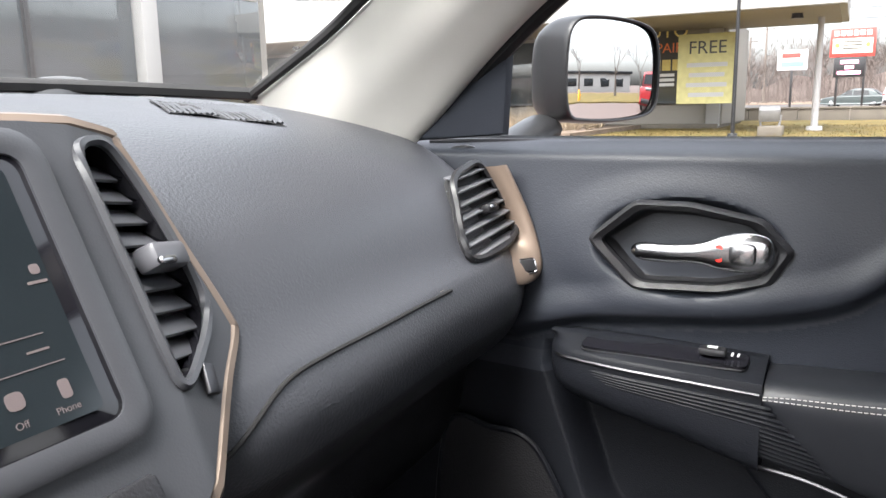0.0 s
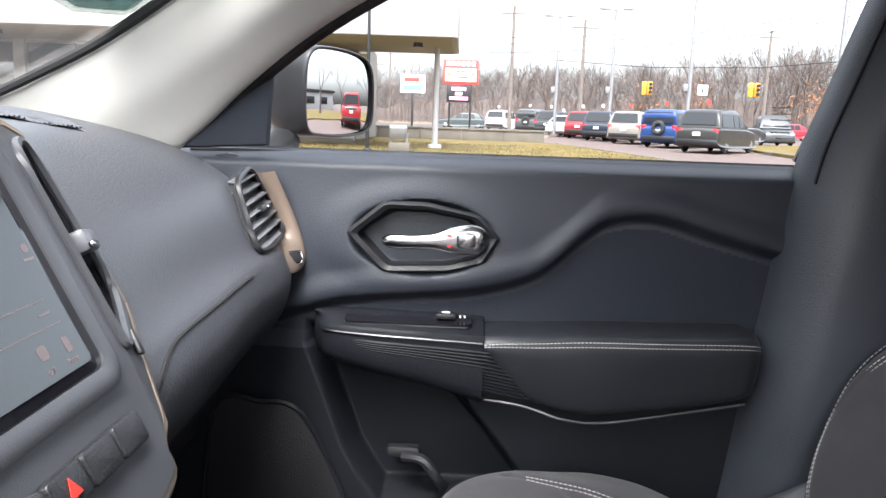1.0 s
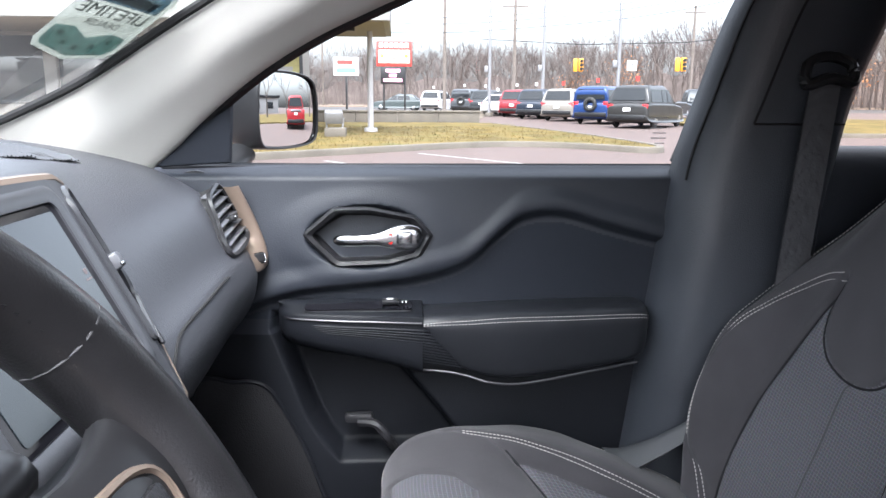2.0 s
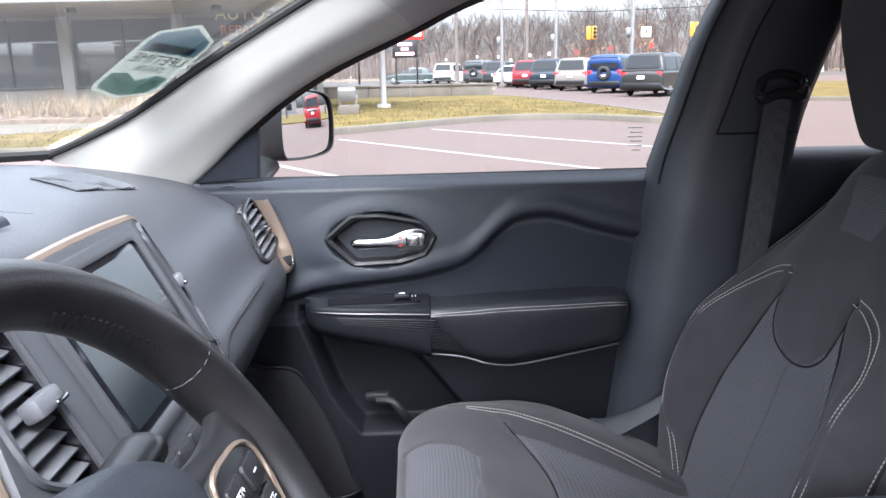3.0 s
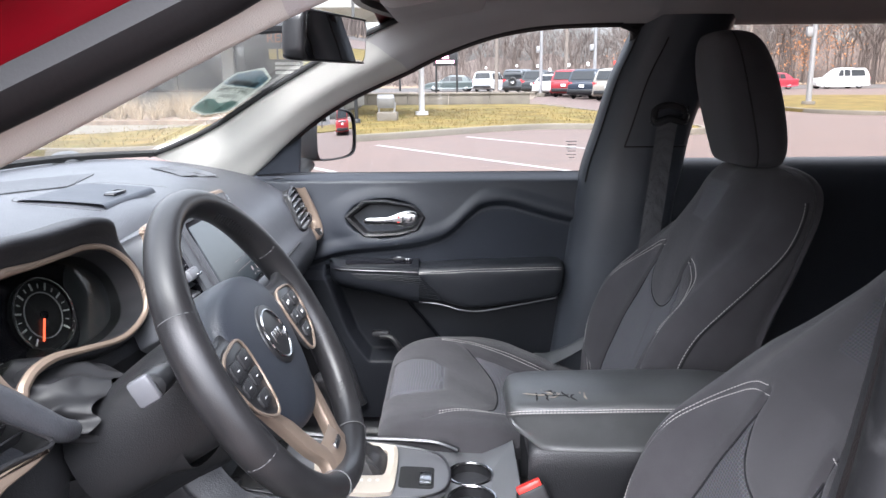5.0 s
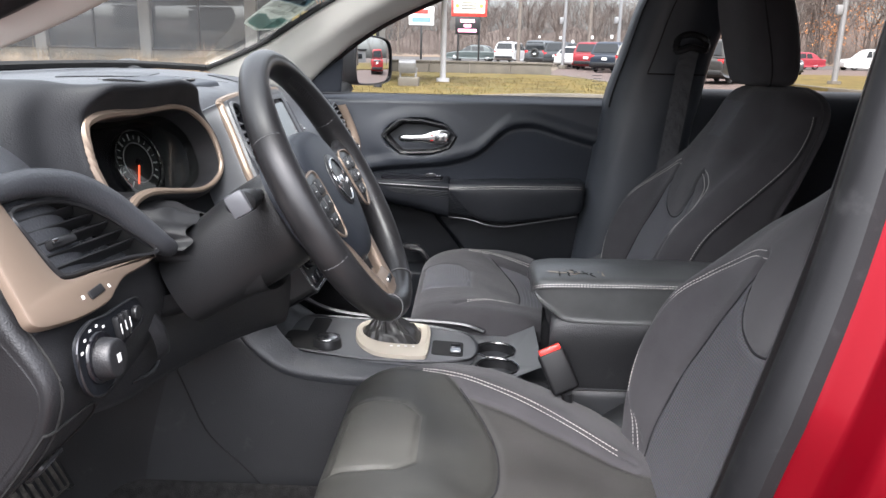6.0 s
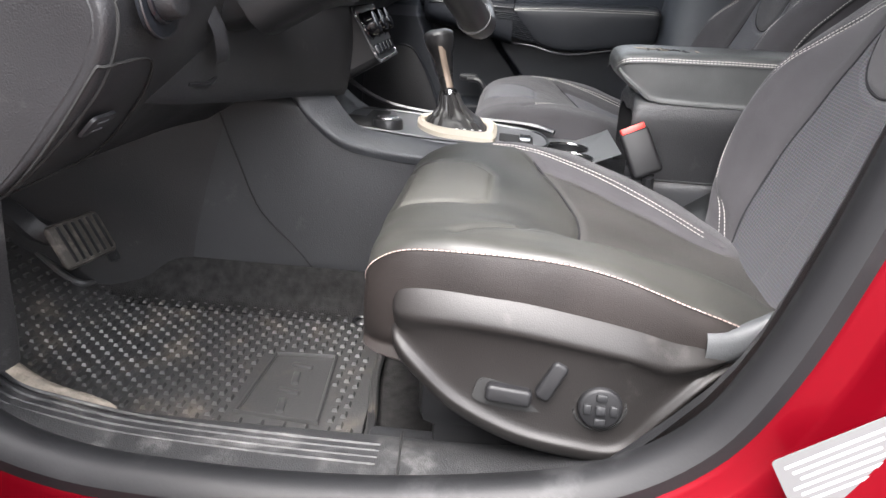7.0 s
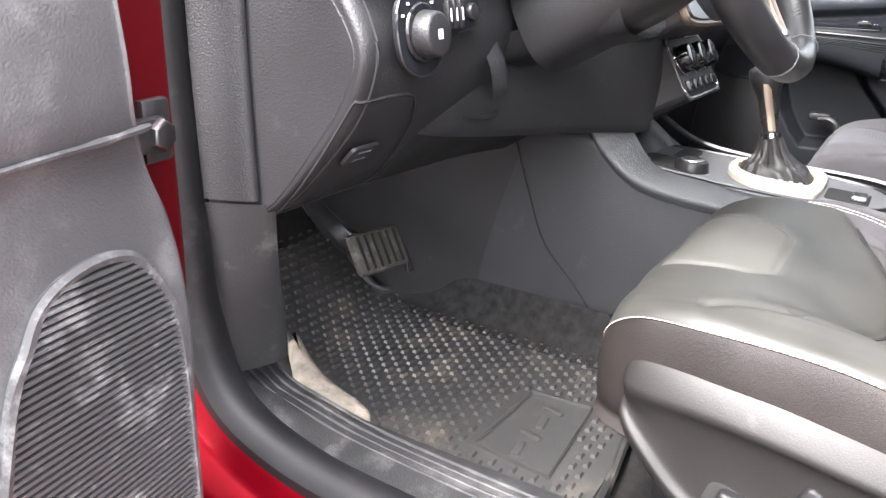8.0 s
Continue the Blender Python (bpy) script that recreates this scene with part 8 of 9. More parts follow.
LAWN = [(13.2, 7.0), (14.6, 4.0), (16.2, 1.9), (17.6, 0.3), (19.0, -1.4), (19.6, -3.0), (18.8, -4.6), (17.4, -5.7), (17.9, -6.2), (20.0, -6.2), (24.0, -5.8), (29.0, -4.9), (34.2, -4.0), (34.4, 3.0), (34.0, 14.0), (20.0, 14.0), (14.0, 11.0)]
lawn_fine = [(p.x, p.y) for p in curve([(a, b, 0) for a, b in LAWN], 90, True)]
flat_area("lawn", lawn_fine, 0.13, GRASS, "dormant yellow-green lawn beside the car park", "lawn", 0.12)
kerb([(14.0, 11.0), (13.2, 7.0), (14.6, 4.0), (16.2, 1.9), (17.6, 0.3), (19.0, -1.4), (19.6, -3.0), (18.8, -4.6), (17.4, -5.7), (17.9, -6.3), (20.0, -6.3), (24.0, -5.9), (29.0, -5.0), (34.0, -4.1)])
blades = bmesh.new()
rg = random.Random(3)
for _ in range(9000):
    x, y = rg.uniform(13, 30), rg.uniform(-6.2, 9)
    if not inside(x, y, lawn_fine):
        continue
    z = ground_z(x, y) + 0.12
    a, h = rg.uniform(0, math.tau), rg.uniform(0.03, 0.09)
    dx, dy = 0.012 * math.cos(a), 0.012 * math.sin(a)
    blades.faces.new([blades.verts.new(q) for q in ((x - dx, y - dy, z), (x + dx, y + dy, z), (x + rg.uniform(-0.04, 0.04), y + rg.uniform(-0.04, 0.04), z + h))])
tagged(part("grass", blades, GRASS, smooth=False), "short yellowed grass blades on the lawn", "grass", kind="stuff")
LAWN2 = [(26, -13.5), (33, -13.0), (42, -15.5), (46, -22), (40, -30), (30, -26), (25, -18)]
flat_area("lawn", [(p.x, p.y) for p in curve([(a, b, 0) for a, b in LAWN2], 50, True)], 0.12, GRASS, "yellowed grass verge beside the drive", "lawn", 0.10)
kerb([(33, -13.0), (26, -13.5), (25, -18), (30, -26), (40, -30)], "concrete kerb along the verge")
# lawn behind, seen in the mirror
flat_area("lawn", [(2.0, -22), (26, -22), (30, -44), (-4, -44)], 0.10, GRASS, "yellowed lawn behind the car park", "lawn", 0.08)
# parking lines: parallel, at a slant to the car
for ax, ay in ((15.0, 1.6), (17.1, -0.35), (12.7, 3.5)):
    L, w = 9.5, 0.055
    dx, dy = -0.81, -0.59
    ox, oy = -dy * w, dx * w
    bm = bmesh.new()
    q = [(ax + ox, ay + oy), (ax - ox, ay - oy), (ax + dx * L - ox, ay + dy * L - oy), (ax + dx * L + ox, ay + dy * L + oy)]
    vv = [bm.verts.new((a, b, ground_z(a, b) + 0.006)) for a, b in q]
    bm.faces.new(vv)
    tagged(part("parking_line", bm, LINEPAINT, smooth=False), "worn white parking line on the asphalt", "road marking", "parking lines", kind="structure")
# street beyond
flat_area("road", [(70, -200), (92, -200), (92, 200), (70, 200)], 0.02, ROADGREY, "grey asphalt street beyond the car park", "road")
flat_area("lawn", [(94, -220), (130, -220), (130, 220), (94, 220)], 0.05, mat("woodland_floor", (0.17, 0.12, 0.08), 1.0, vary=0.3, scale=0.4), "leaf-strewn ground at the edge of the wood", "ground")
flat_area("lawn", [(36.5, -3.4), (66, -8), (68, 30), (38, 14)], 0.03, mat("bare_tan_verge", (0.125, 0.098, 0.072), 1.0, vary=0.25, scale=0.5), "bare tan verge behind the low wall", "ground")
# low retaining wall
wall = thing("retaining_wall", "low weathered concrete retaining wall behind the lawn", "wall", kind="structure")
for k in range(9):
    y0 = -3.6 + 1.9 * k
    part("wall_block", box_bm(0.35, 1.88, 0.62, 0.02, at=(34.9, y0 + 0.94, ground_z(35, 0) + 0.27)), CONCRETE, wall)
for k in range(9):
    y0 = -3.65 + 1.9 * k
    part("coping", box_bm(0.45, 1.89, 0.09, 0.02, at=(34.9, y0 + 0.94, ground_z(35, 0) + 0.62)), CONCRETE, wall)


# ---- poles, lamps, wires, signs ----
def pole_at(name, x, y, h, r, material, label, category, heads=0, r2=None):
    p = thing(name, label, category, "poles" if heads == 0 else "car park lamps", m=pose(x, y, ground_z(x, y)))
    part("shaft", cyl_bm(r, r2 or r * 0.7, h, 12), material, p)
    part("base", cyl_bm(r * 2.4, r * 2.2, 0.25, 12, 0.02), CONCRETE if heads else material, p)
    for k in range(heads):
        s = 1 if k == 0 else -1
        part("arm", tube_bm([(0, 0, h - 0.1), (0, s * 0.5, h)], 0.04, 6), material, p)
        part("lamp_head", box_bm(0.32, 0.62, 0.14, 0.04, at=(0, s * 0.75, h + 0.02)), material, p)
    return p


def at_az(d, az):
    return -0.7 + d * math.cos(radians(az)), 0.06 + d * math.sin(radians(az))


x, y = 25.3, 1.05
pole_at("lamp_post", x, y, 9.5, 0.10, mat("white_painted_pole", (0.36, 0.35, 0.35), 0.5, vary=0.06), "white painted lamp post standing on the lawn", "lamp post", 0)
pole_at("sign_post", 20.8, 2.75, 5.2, 0.055, SATIN, "thin dark steel post standing on the lawn", "post")
for d, az, h in ((52, -6.6, 7.8), (50, -10.5, 8.0), (44, -15.85, 8.2), (36, -25.1, 9.0)):
    x, y = at_az(d, az)
    p = pole_at("lamp_post", x, y, h, 0.12, POLEGREY, "tall galvanised car park lamp post", "lamp post", 2 if h < 8.1 else 1)
    part("camera_box", box_bm(0.24, 0.24, 0.40, 0.04, at=(0.0, 0.22, 3.1)), POLEGREY, p)
for d, az, h in ((62, -3.3, 9.8), (60, -8.4, 8.6), (75, -20.9, 9.5), (110, 5.6, 10), (118, 6.6, 9)):
    x, y = at_az(d, az)
    p = pole_at("utility_pole", x, y, h, 0.16, POLEWOOD, "weathered wooden utility pole", "utility pole", 0, 0.11)
    part("crossarm", box_bm(0.10, 2.0, 0.12, 0.02, at=(0, 0, h - 0.6)), POLEWOOD, p)
for k, (z0, z1) in enumerate(((8.9, 7.9), (8.3, 7.5), (7.5, 6.9))):
    xa, ya = at_az(62, 8)
    xb, yb = at_az(60, -8.4)
    xc, yc = at_az(48, -34)
    pts = [(xa, ya, z0), ((xa + xb) / 2, (ya + yb) / 2, (z0 + z1) / 2 - 0.6), (xb, yb, z1), ((xb + xc) / 2, (yb + yc) / 2, z1 + 0.3), (xc, yc, z1 + 2.2)]
    w = part("overhead_wire", tube_bm(curve(pts, 30), 0.025, 4), SATIN)
    tagged(w, "black overhead wire sagging between utility poles", "wire", "overhead wires")
TRAFFIC = mat("traffic_yellow", (0.75, 0.33, 0.02), 0.5, vary=0.08)
for az, d, z in ((-13.2, 62, 4.3), (-20.3, 60, 4.2)):
    x, y = at_az(d, az)
    t = thing("traffic_light", "yellow traffic light hanging from a span wire", "traffic light", "traffic lights", m=pose(x, y, z))
    part("housing", box_bm(0.30, 0.36, 1.0, 0.06, at=(0, 0, 0)), TRAFFIC, t)
    part("housing", box_bm(0.30, 0.30, 1.0, 0.06, at=(0.05, 0.42, 0)), TRAFFIC, t)
    for k in range(3):
        part("lamp_hood", cyl_bm(0.12, 0.13, 0.16, 14, m=pose(-0.14, 0, 0.30 - 0.30 * k, 0, -90)), SATIN, t)
    part("hanger", tube_bm([(0, 0, 0.5), (0, 0, 1.6)], 0.03, 6), SATIN, t)
x, y = at_az(61, -16.8)
sg = thing("street_sign", "small white traffic sign hanging from a span wire", "sign", m=pose(x, y, 4.2))
part("sign_plate", box_bm(0.04, 0.75, 0.75, 0.02), WHITEPRINT, sg)
part("sign_bar", box_bm(0.01, 0.12, 0.4, 0.0, at=(-0.03, 0, 0)), SATIN, sg)
part("hanger", tube_bm([(0, 0, 0.3), (0, 0, 1.66)], 0.03, 6), SATIN, sg)
span = [(*at_az(62, -6), 6.3), (*at_az(62, -13.2), 5.86), (*at_az(61, -16.8), 5.83), (*at_az(60, -20.3), 5.77), (*at_az(58, -30), 6.4)]
tagged(part("overhead_wire", tube_bm(span, 0.03, 5), SATIN), "span wire carrying the traffic lights", "wire", "overhead wires")
# roadside dealer sign on two posts; the lettering stays plain bars
sx, sy = 55.0, 0.45
ds = thing("roadside_sign", "red and white roadside sign above a black message board", "sign", m=pose(sx, sy, 0.48))
SIGNRED = mat("sign_red", (0.62, 0.04, 0.03), 0.5, vary=0.05)
SIGNWHITE = mat("sign_cream", (0.75, 0.70, 0.60), 0.5, vary=0.05)
for k in (-0.75, 0.75):
    part("sign_leg", box_bm(0.14, 0.14, 3.6, 0.02, at=(0.05, k, 1.8)), SATIN, ds)
part("sign_box", box_bm(0.35, 2.5, 1.72, 0.04, at=(0, 0, 4.25)), SIGNRED, ds)
part("sign_panel", box_bm(0.02, 2.2, 0.90, 0.01, at=(-0.19, 0, 4.05)), SIGNWHITE, ds)
for k in range(6):
    part("sign_bar", box_bm(0.02, 0.26, 0.30, 0.0, at=(-0.19, 0.92 - 0.36 * k, 4.83)), WHITEPRINT, ds)
for k in range(3):
    part("sign_bar", box_bm(0.02, 1.1, 0.08, 0.0, at=(-0.205, 0, 4.30 - 0.2 * k)), SATIN, ds)
for k in (-0.85, 0.85):
    part("sign_spot", cyl_bm(0.14, 0.14, 0.03, 16, m=pose(-0.2, k, 4.1, 0, -90)), mat("sign_orange", (0.8, 0.3, 0.05), 0.5), ds)
part("message_board", box_bm(0.3, 1.75, 1.22, 0.04, at=(0, 0.1, 2.75)), SATIN, ds)
LED = glow("pink_led_text", (0.95, 0.35, 0.5), 1.2)
for k, w in enumerate((1.0, 0.5, 1.3)):
    part("message_line", box_bm(0.02, w, 0.20, 0.0, at=(-0.16, 0.1, 3.08 - 0.33 * k)), LED, ds)
x, y = at_az(75, 3.9)
b2 = thing("roadside_sign", "small white and red roadside sign far off", "sign", m=pose(x, y, 0.6))
part("sign_box", box_bm(0.3, 2.4, 1.7, 0.05, at=(0, 0, 4.1)), WHITEPRINT, b2)
part("sign_bar", box_bm(0.02, 1.5, 0.4, 0.0, at=(-0.17, 0.1, 4.5)), SIGNRED, b2)
part("sign_bar", box_bm(0.02, 1.8, 0.45, 0.0, at=(-0.17, 0, 3.75)), mat("sign_blue", (0.12, 0.22, 0.5), 0.5), b2)
part("sign_leg", box_bm(0.2, 0.2, 3.4, 0.02, at=(0, 0, 1.7)), SATIN, b2)
# floodlight on a concrete block
fl = thing("floodlight", "grey floodlight box on a concrete footing on the lawn", "floodlight", m=pose(22.0, 1.95, ground_z(22, 0) + 0.12))
part("footing", box_bm(0.5, 0.62, 0.28, 0.04, at=(0, 0, 0.13)), CONCRETE, fl)
part("lamp_box", box_bm(0.30, 0.52, 0.36, 0.05, m=pose(0, 0.05, 0.58, 0, -20, 8)), POLEGREY, fl)
part("bracket", tube_bm([(0, -0.2, 0.25), (0, -0.24, 0.55)], 0.03, 6), POLEGREY, fl)
part("bracket", tube_bm([(0, 0.25, 0.25), (0, 0.29, 0.55)], 0.03, 6), POLEGREY, fl)


# ---- parked cars ----
TYRE = mat("tyre_rubber", (0.02, 0.02, 0.02), 0.8)
ALLOY = mat("alloy_wheel", (0.5, 0.5, 0.52), 0.35, metal=0.9)
CARGLASS = mat("dark_car_glass", (0.012, 0.014, 0.016), 0.16, vary=0.1, rough_vary=0.02, spec=0.3)
TAIL = mat("red_tail_lamp", (0.45, 0.01, 0.015), 0.15, coat=0.5)


def parked_car(x, y, heading, paint, label, kind="suv", L=4.7, Wd=1.88, H=1.75):
    """heading: degrees from +x to the left, the way the nose points."""
    c = thing("parked_car", label, "car", "parked cars", m=pose(x, y, ground_z(x, y), 0, 0, heading))
    hw = Wd / 2
    belt = 0.60 * H if kind != "sedan" else 0.64 * H
    gr = 0.20
    lo = []
    for s, zt, zb, w in ((-0.5, belt * 0.72, gr + 0.22, 0.84), (-0.49, belt * 0.93, gr + 0.12, 0.93), (-0.44, belt, gr + 0.06, 0.98), (-0.2, belt, gr, 1.0), (0.15, belt * 0.985, gr, 1.0), (0.24, belt * 0.95, gr, 1.0), (0.40, belt * 0.86, gr + 0.02, 0.97), (0.485, belt * 0.72, gr + 0.06, 0.88), (0.5, belt * 0.55, gr + 0.12, 0.80)):
        w *= hw
        lo.append([(s * L, -w * 0.92, zb), (s * L, -w, zb + 0.12), (s * L, -w, zt * 0.80), (s * L, -w * 0.95, zt * 0.97), (s * L, -w * 0.6, zt + 0.01), (s * L, 0, zt + 0.03), (s * L, w * 0.6, zt + 0.01), (s * L, w * 0.95, zt * 0.97), (s * L, w, zt * 0.80), (s * L, w, zb + 0.12), (s * L, w * 0.92, zb)])
    part("body", Loft(lo, True).mesh(44, 36, caps=True), paint, c)
    if kind == "sedan":
        gh = ((-0.40, 0.0), (-0.26, 0.92), (-0.10, 1.0), (0.02, 0.98), (0.22, 0.0))
    elif kind == "pickup":
        gh = ((-0.08, 0.0), (-0.06, 0.93), (0.0, 1.0), (0.12, 0.97), (0.24, 0.0))
    elif kind == "boxy":
        gh = ((-0.49, 0.0), (-0.475, 0.95), (-0.2, 1.0), (0.08, 0.98), (0.17, 0.0))
    else:
        gh = ((-0.48, 0.0), (-0.42, 0.92), (-0.25, 1.0), (0.02, 0.98), (0.20, 0.0))
    rail = H - belt
    top = []
    for s, f in gh:
        z1 = belt + rail * f
        w1 = hw * (0.94 - 0.17 * f)
        w0 = hw * 0.94
        top.append([(s * L, -w0, belt - 0.06), (s * L, -(w0 + w1) / 2, (belt + z1) / 2), (s * L, -w1, z1 - 0.05 * f), (s * L, -w1 * 0.7, z1), (s * L, 0, z1 + 0.015), (s * L, w1 * 0.7, z1), (s * L, w1, z1 - 0.05 * f), (s * L, (w0 + w1) / 2, (belt + z1) / 2), (s * L, w0, belt - 0.06)])
    tl = Loft(top)
    part("roof", tl.mesh(30, 24), paint, c)
    # side windows, split by a pillar
    for side in (-1, 1):
        for a, b in (((gh[1][0] + 0.02), -0.13), (-0.115, 0.0), (0.015, gh[-1][0] - 0.075)):
            if b - a < 0.03:
                continue
            zt = belt + rail * 0.80
            pts = [(a * L, belt + 0.03), (b * L, belt + 0.02), ((b - (0.05 if b > 0.05 else 0)) * L, zt), ((a + (0.02 if a < -0.2 else 0)) * L, zt)]
            bm = bmesh.new()
            f0 = [bm.verts.new((px, side * (hw * (0.94 - 0.17 * ((pz - belt) / rail)) + 0.012), pz)) for px, pz in pts]
            bm.faces.new(f0)
            part("side_window", bm, CARGLASS, c, smooth=False)
    zt = belt + rail * 0.86
    rear_s, rear_t = gh[0][0], gh[1][0]
    bm = bmesh.new()
    def rs(f):
        return (rear_s + (rear_t - rear_s) * f) * L - 0.075
    bm.faces.new([bm.verts.new(q) for q in ((rs(0.18), -hw * 0.78, belt + rail * 0.16), (rs(0.18), hw * 0.78, belt + rail * 0.16), (rs(0.86), hw * 0.68, zt), (rs(0.86), -hw * 0.68, zt))])
    part("rear_window", bm, CARGLASS, c, smooth=False)
    fs, ft = gh[-1][0], gh[-2][0]
    bm = bmesh.new()
    def fr(f):
        return (fs + (ft - fs) * f) * L + 0.02
    bm.faces.new([bm.verts.new(q) for q in ((fr(0.12), -hw * 0.80, belt + rail * 0.12), (fr(0.12), hw * 0.80, belt + rail * 0.12), (fr(0.9), hw * 0.68, belt + rail * 0.88), (fr(0.9), -hw * 0.68, belt + rail * 0.88))])
    part("windscreen", bm, CARGLASS, c, smooth=False)
    for side in (-1, 1):
        part("tail_lamp", box_bm(0.10, 0.26, 0.20 if kind != "boxy" else 0.34, 0.03, at=(-0.485 * L, side * hw * 0.80, belt * 0.86)), TAIL, c, "red tail lamp")
        part("headlamp", box_bm(0.16, 0.30, 0.15, 0.04, at=(0.475 * L, side * hw * 0.70, belt * 0.66)), DULLCHROME, c)
        for s in (-0.30, 0.31):
            wm = pose(s * L, side * (hw - 0.10), 0.35, 90)
            w = part("wheel", tube_bm([wm @ Vector((0.27 * math.cos(a), 0.27 * math.sin(a), 0)) for a in [k / 24 * math.tau for k in range(24)]], 0.085, 8, True), TYRE, c)
            part("rim", cyl_bm(0.20, 0.20, 0.12, 18, 0.01, m=wm @ pose(0, 0, -0.06 - 0.04 * (1 if side > 0 else -1))), ALLOY, w)
    part("bumper", box_bm(0.14, Wd * 0.86, 0.22, 0.05, at=(-0.497 * L, 0, 0.46)), SATIN if kind != "sedan" else paint, c)
    part("plate", box_bm(0.02, 0.32, 0.15, 0.005, at=(-0.508 * L, 0, belt * 0.74)), WHITEPRINT, c)
    if kind == "suv":
        for side in (-1, 1):
            part("roof_rack", tube_bm([(-0.36 * L, side * hw * 0.66, H + 0.01), (0.0, side * hw * 0.66, H + 0.02)], 0.025, 6), SATIN, c)
    if kind == "boxy":
        part("spare_wheel", tube_bm([(-0.51 * L, 0.0 + 0.25 * math.cos(a), 0.95 + 0.25 * math.sin(a)) for a in [k / 20 * math.tau for k in range(20)]], 0.10, 8, True), TYRE, c)
    if kind == "pickup":
        part("bed_opening", box_bm(0.36 * L, Wd * 0.80, 0.03, 0.0, at=(-0.29 * L, 0, belt + 0.02)), SATIN, c)
        part("tailgate_bar", box_bm(0.03, Wd * 0.55, 0.12, 0.01, at=(-0.503 * L, 0, belt * 0.9)), CHROME, c)
    return c


def paint(name, col, metal=0.4):
    return mat(name, [c * 0.62 for c in col], 0.35, metal=metal * 0.5, coat=0.35, vary=0.08, scale=2)


for d, az, kind, col, nm, text, L, H in (
        (36.0, -18.0, "suv", (0.035, 0.034, 0.033), "black_paint", "black family estate with roof rails parked in the row", 5.0, 1.78),
        (40.5, -15.1, "boxy", (0.016, 0.058, 0.22), "blue_paint", "deep blue boxy estate car parked in the row", 4.5, 1.80),
        (44.5, -12.6, "suv", (0.34, 0.31, 0.27), "beige_silver_paint", "beige-silver estate car parked in the row", 4.6, 1.72),
        (48.0, -10.6, "suv", (0.02, 0.03, 0.05), "navy_paint", "dark navy estate car parked in the row", 4.6, 1.72),
        (52.0, -9.15, "suv", (0.32, 0.02, 0.03), "red_paint", "dark red estate car parked in the row", 4.5, 1.72),
        (55.0, -7.75, "sedan", (0.75, 0.75, 0.75), "white_paint", "white saloon parked in the row", 4.8, 1.45),
        (59.0, -6.8, "suv", (0.03, 0.035, 0.04), "charcoal_paint", "charcoal estate car parked in the row", 4.7, 1.75),
        (64.0, -5.2, "boxy", (0.09, 0.10, 0.11), "grey_paint", "grey off-roader with a spare wheel on its back", 4.4, 1.85),
        (70.0, -2.9, "suv", (0.72, 0.72, 0.72), "white_paint", "white estate car parked in the row", 4.8, 1.75)):
    x, y = at_az(d, az)
    c = parked_car(x, y, az - 20, paint(nm, col), text, kind, L, 1.9, H)
    part("flag", box_bm(0.02, 0.16, 0.20, 0.0, at=(-0.15 * L, 0.25, H + 0.34)), WHITEPRINT if d > 45 else SIGNRED, c, "small promotional flag")
    part("flag_stick", tube_bm([(-0.15 * L, 0.33, H), (-0.15 * L, 0.33, H + 0.46)], 0.012, 5), SATIN, c)
for d, az, head, kind, col, nm, text in (
        (74, -22.2, 100, "sedan", (0.35, 0.02, 0.04), "red_paint", "red saloon parked across the drive"),
        (78, -26.5, 95, "suv", (0.72, 0.72, 0.72), "white_paint", "white estate car parked across the drive"),
        (52, -21.4, 172, "pickup", (0.05, 0.055, 0.06), "dark_grey_paint", "dark grey pickup truck on the drive"),
        (72, 0.05, 80, "sedan", (0.06, 0.08, 0.08), "dark_green_paint", "dark green saloon beyond the verge")):
    x, y = at_az(d, az)
    parked_car(x, y, head, paint(nm, col), text, kind, 4.9, 1.88, 1.45 if kind == "sedan" else 1.8)
parked_car(9.0, -17.6, -66, paint("bright_red_paint", (0.42, 0.015, 0.02)), "bright red pickup truck parked behind the car", "pickup", 5.6, 2.0, 1.9)
hy = thing("fire_hydrant", "yellow fire hydrant on the lawn", "hydrant", m=pose(3.4, -24, 0.12))
part("barrel", cyl_bm(0.12, 0.11, 0.6, 16, 0.02), TRAFFIC, hy)
part("bonnet", cyl_bm(0.14, 0.05, 0.2, 16, 0.02, m=pose(0, 0, 0.6)), TRAFFIC, hy)
part("outlet", cyl_bm(0.06, 0.06, 0.36, 12, 0.01, m=pose(-0.18, 0, 0.42, 0, 90)), TRAFFIC, hy)


# ---- shop building with a canopy ----
shop = thing("shop_building", "low white and beige shop with large windows under a canopy", "building")
FASCIA = mat("off_white_fascia", (0.3, 0.295, 0.285), 0.6, vary=0.04, scale=0.6)
SOFFIT = mat("beige_soffit", (0.24, 0.215, 0.175), 0.7, vary=0.05)
BEIGE = mat("beige_wall", (0.22, 0.205, 0.18), 0.8, vary=0.06, scale=0.6, bump=0.2, bump_scale=30)
SHOPGLASS = mat("dark_shop_glass", (0.035, 0.045, 0.05), 0.04, vary=0.2, scale=0.3, rough_vary=0.02, spec=1.0)
BX = 27.0
base = ground_z(BX, 0) + 0.25
part("plinth", box_bm(6.0, 46, 0.5, 0.03, at=(BX + 2.6, 27.0, base - 0.22)), CONCRETE, shop)
part("wall", box_bm(0.25, 46, 0.75, 0.01, at=(BX, 27.0, base + 0.37)), BEIGE, shop)
part("wall", box_bm(0.25, 46, 0.5, 0.01, at=(BX, 27.0, base + 3.25)), BEIGE, shop)
part("side_wall", box_bm(6, 0.25, 3.5, 0.01, at=(BX + 3.0, 4.05, base + 1.75)), BEIGE, shop)
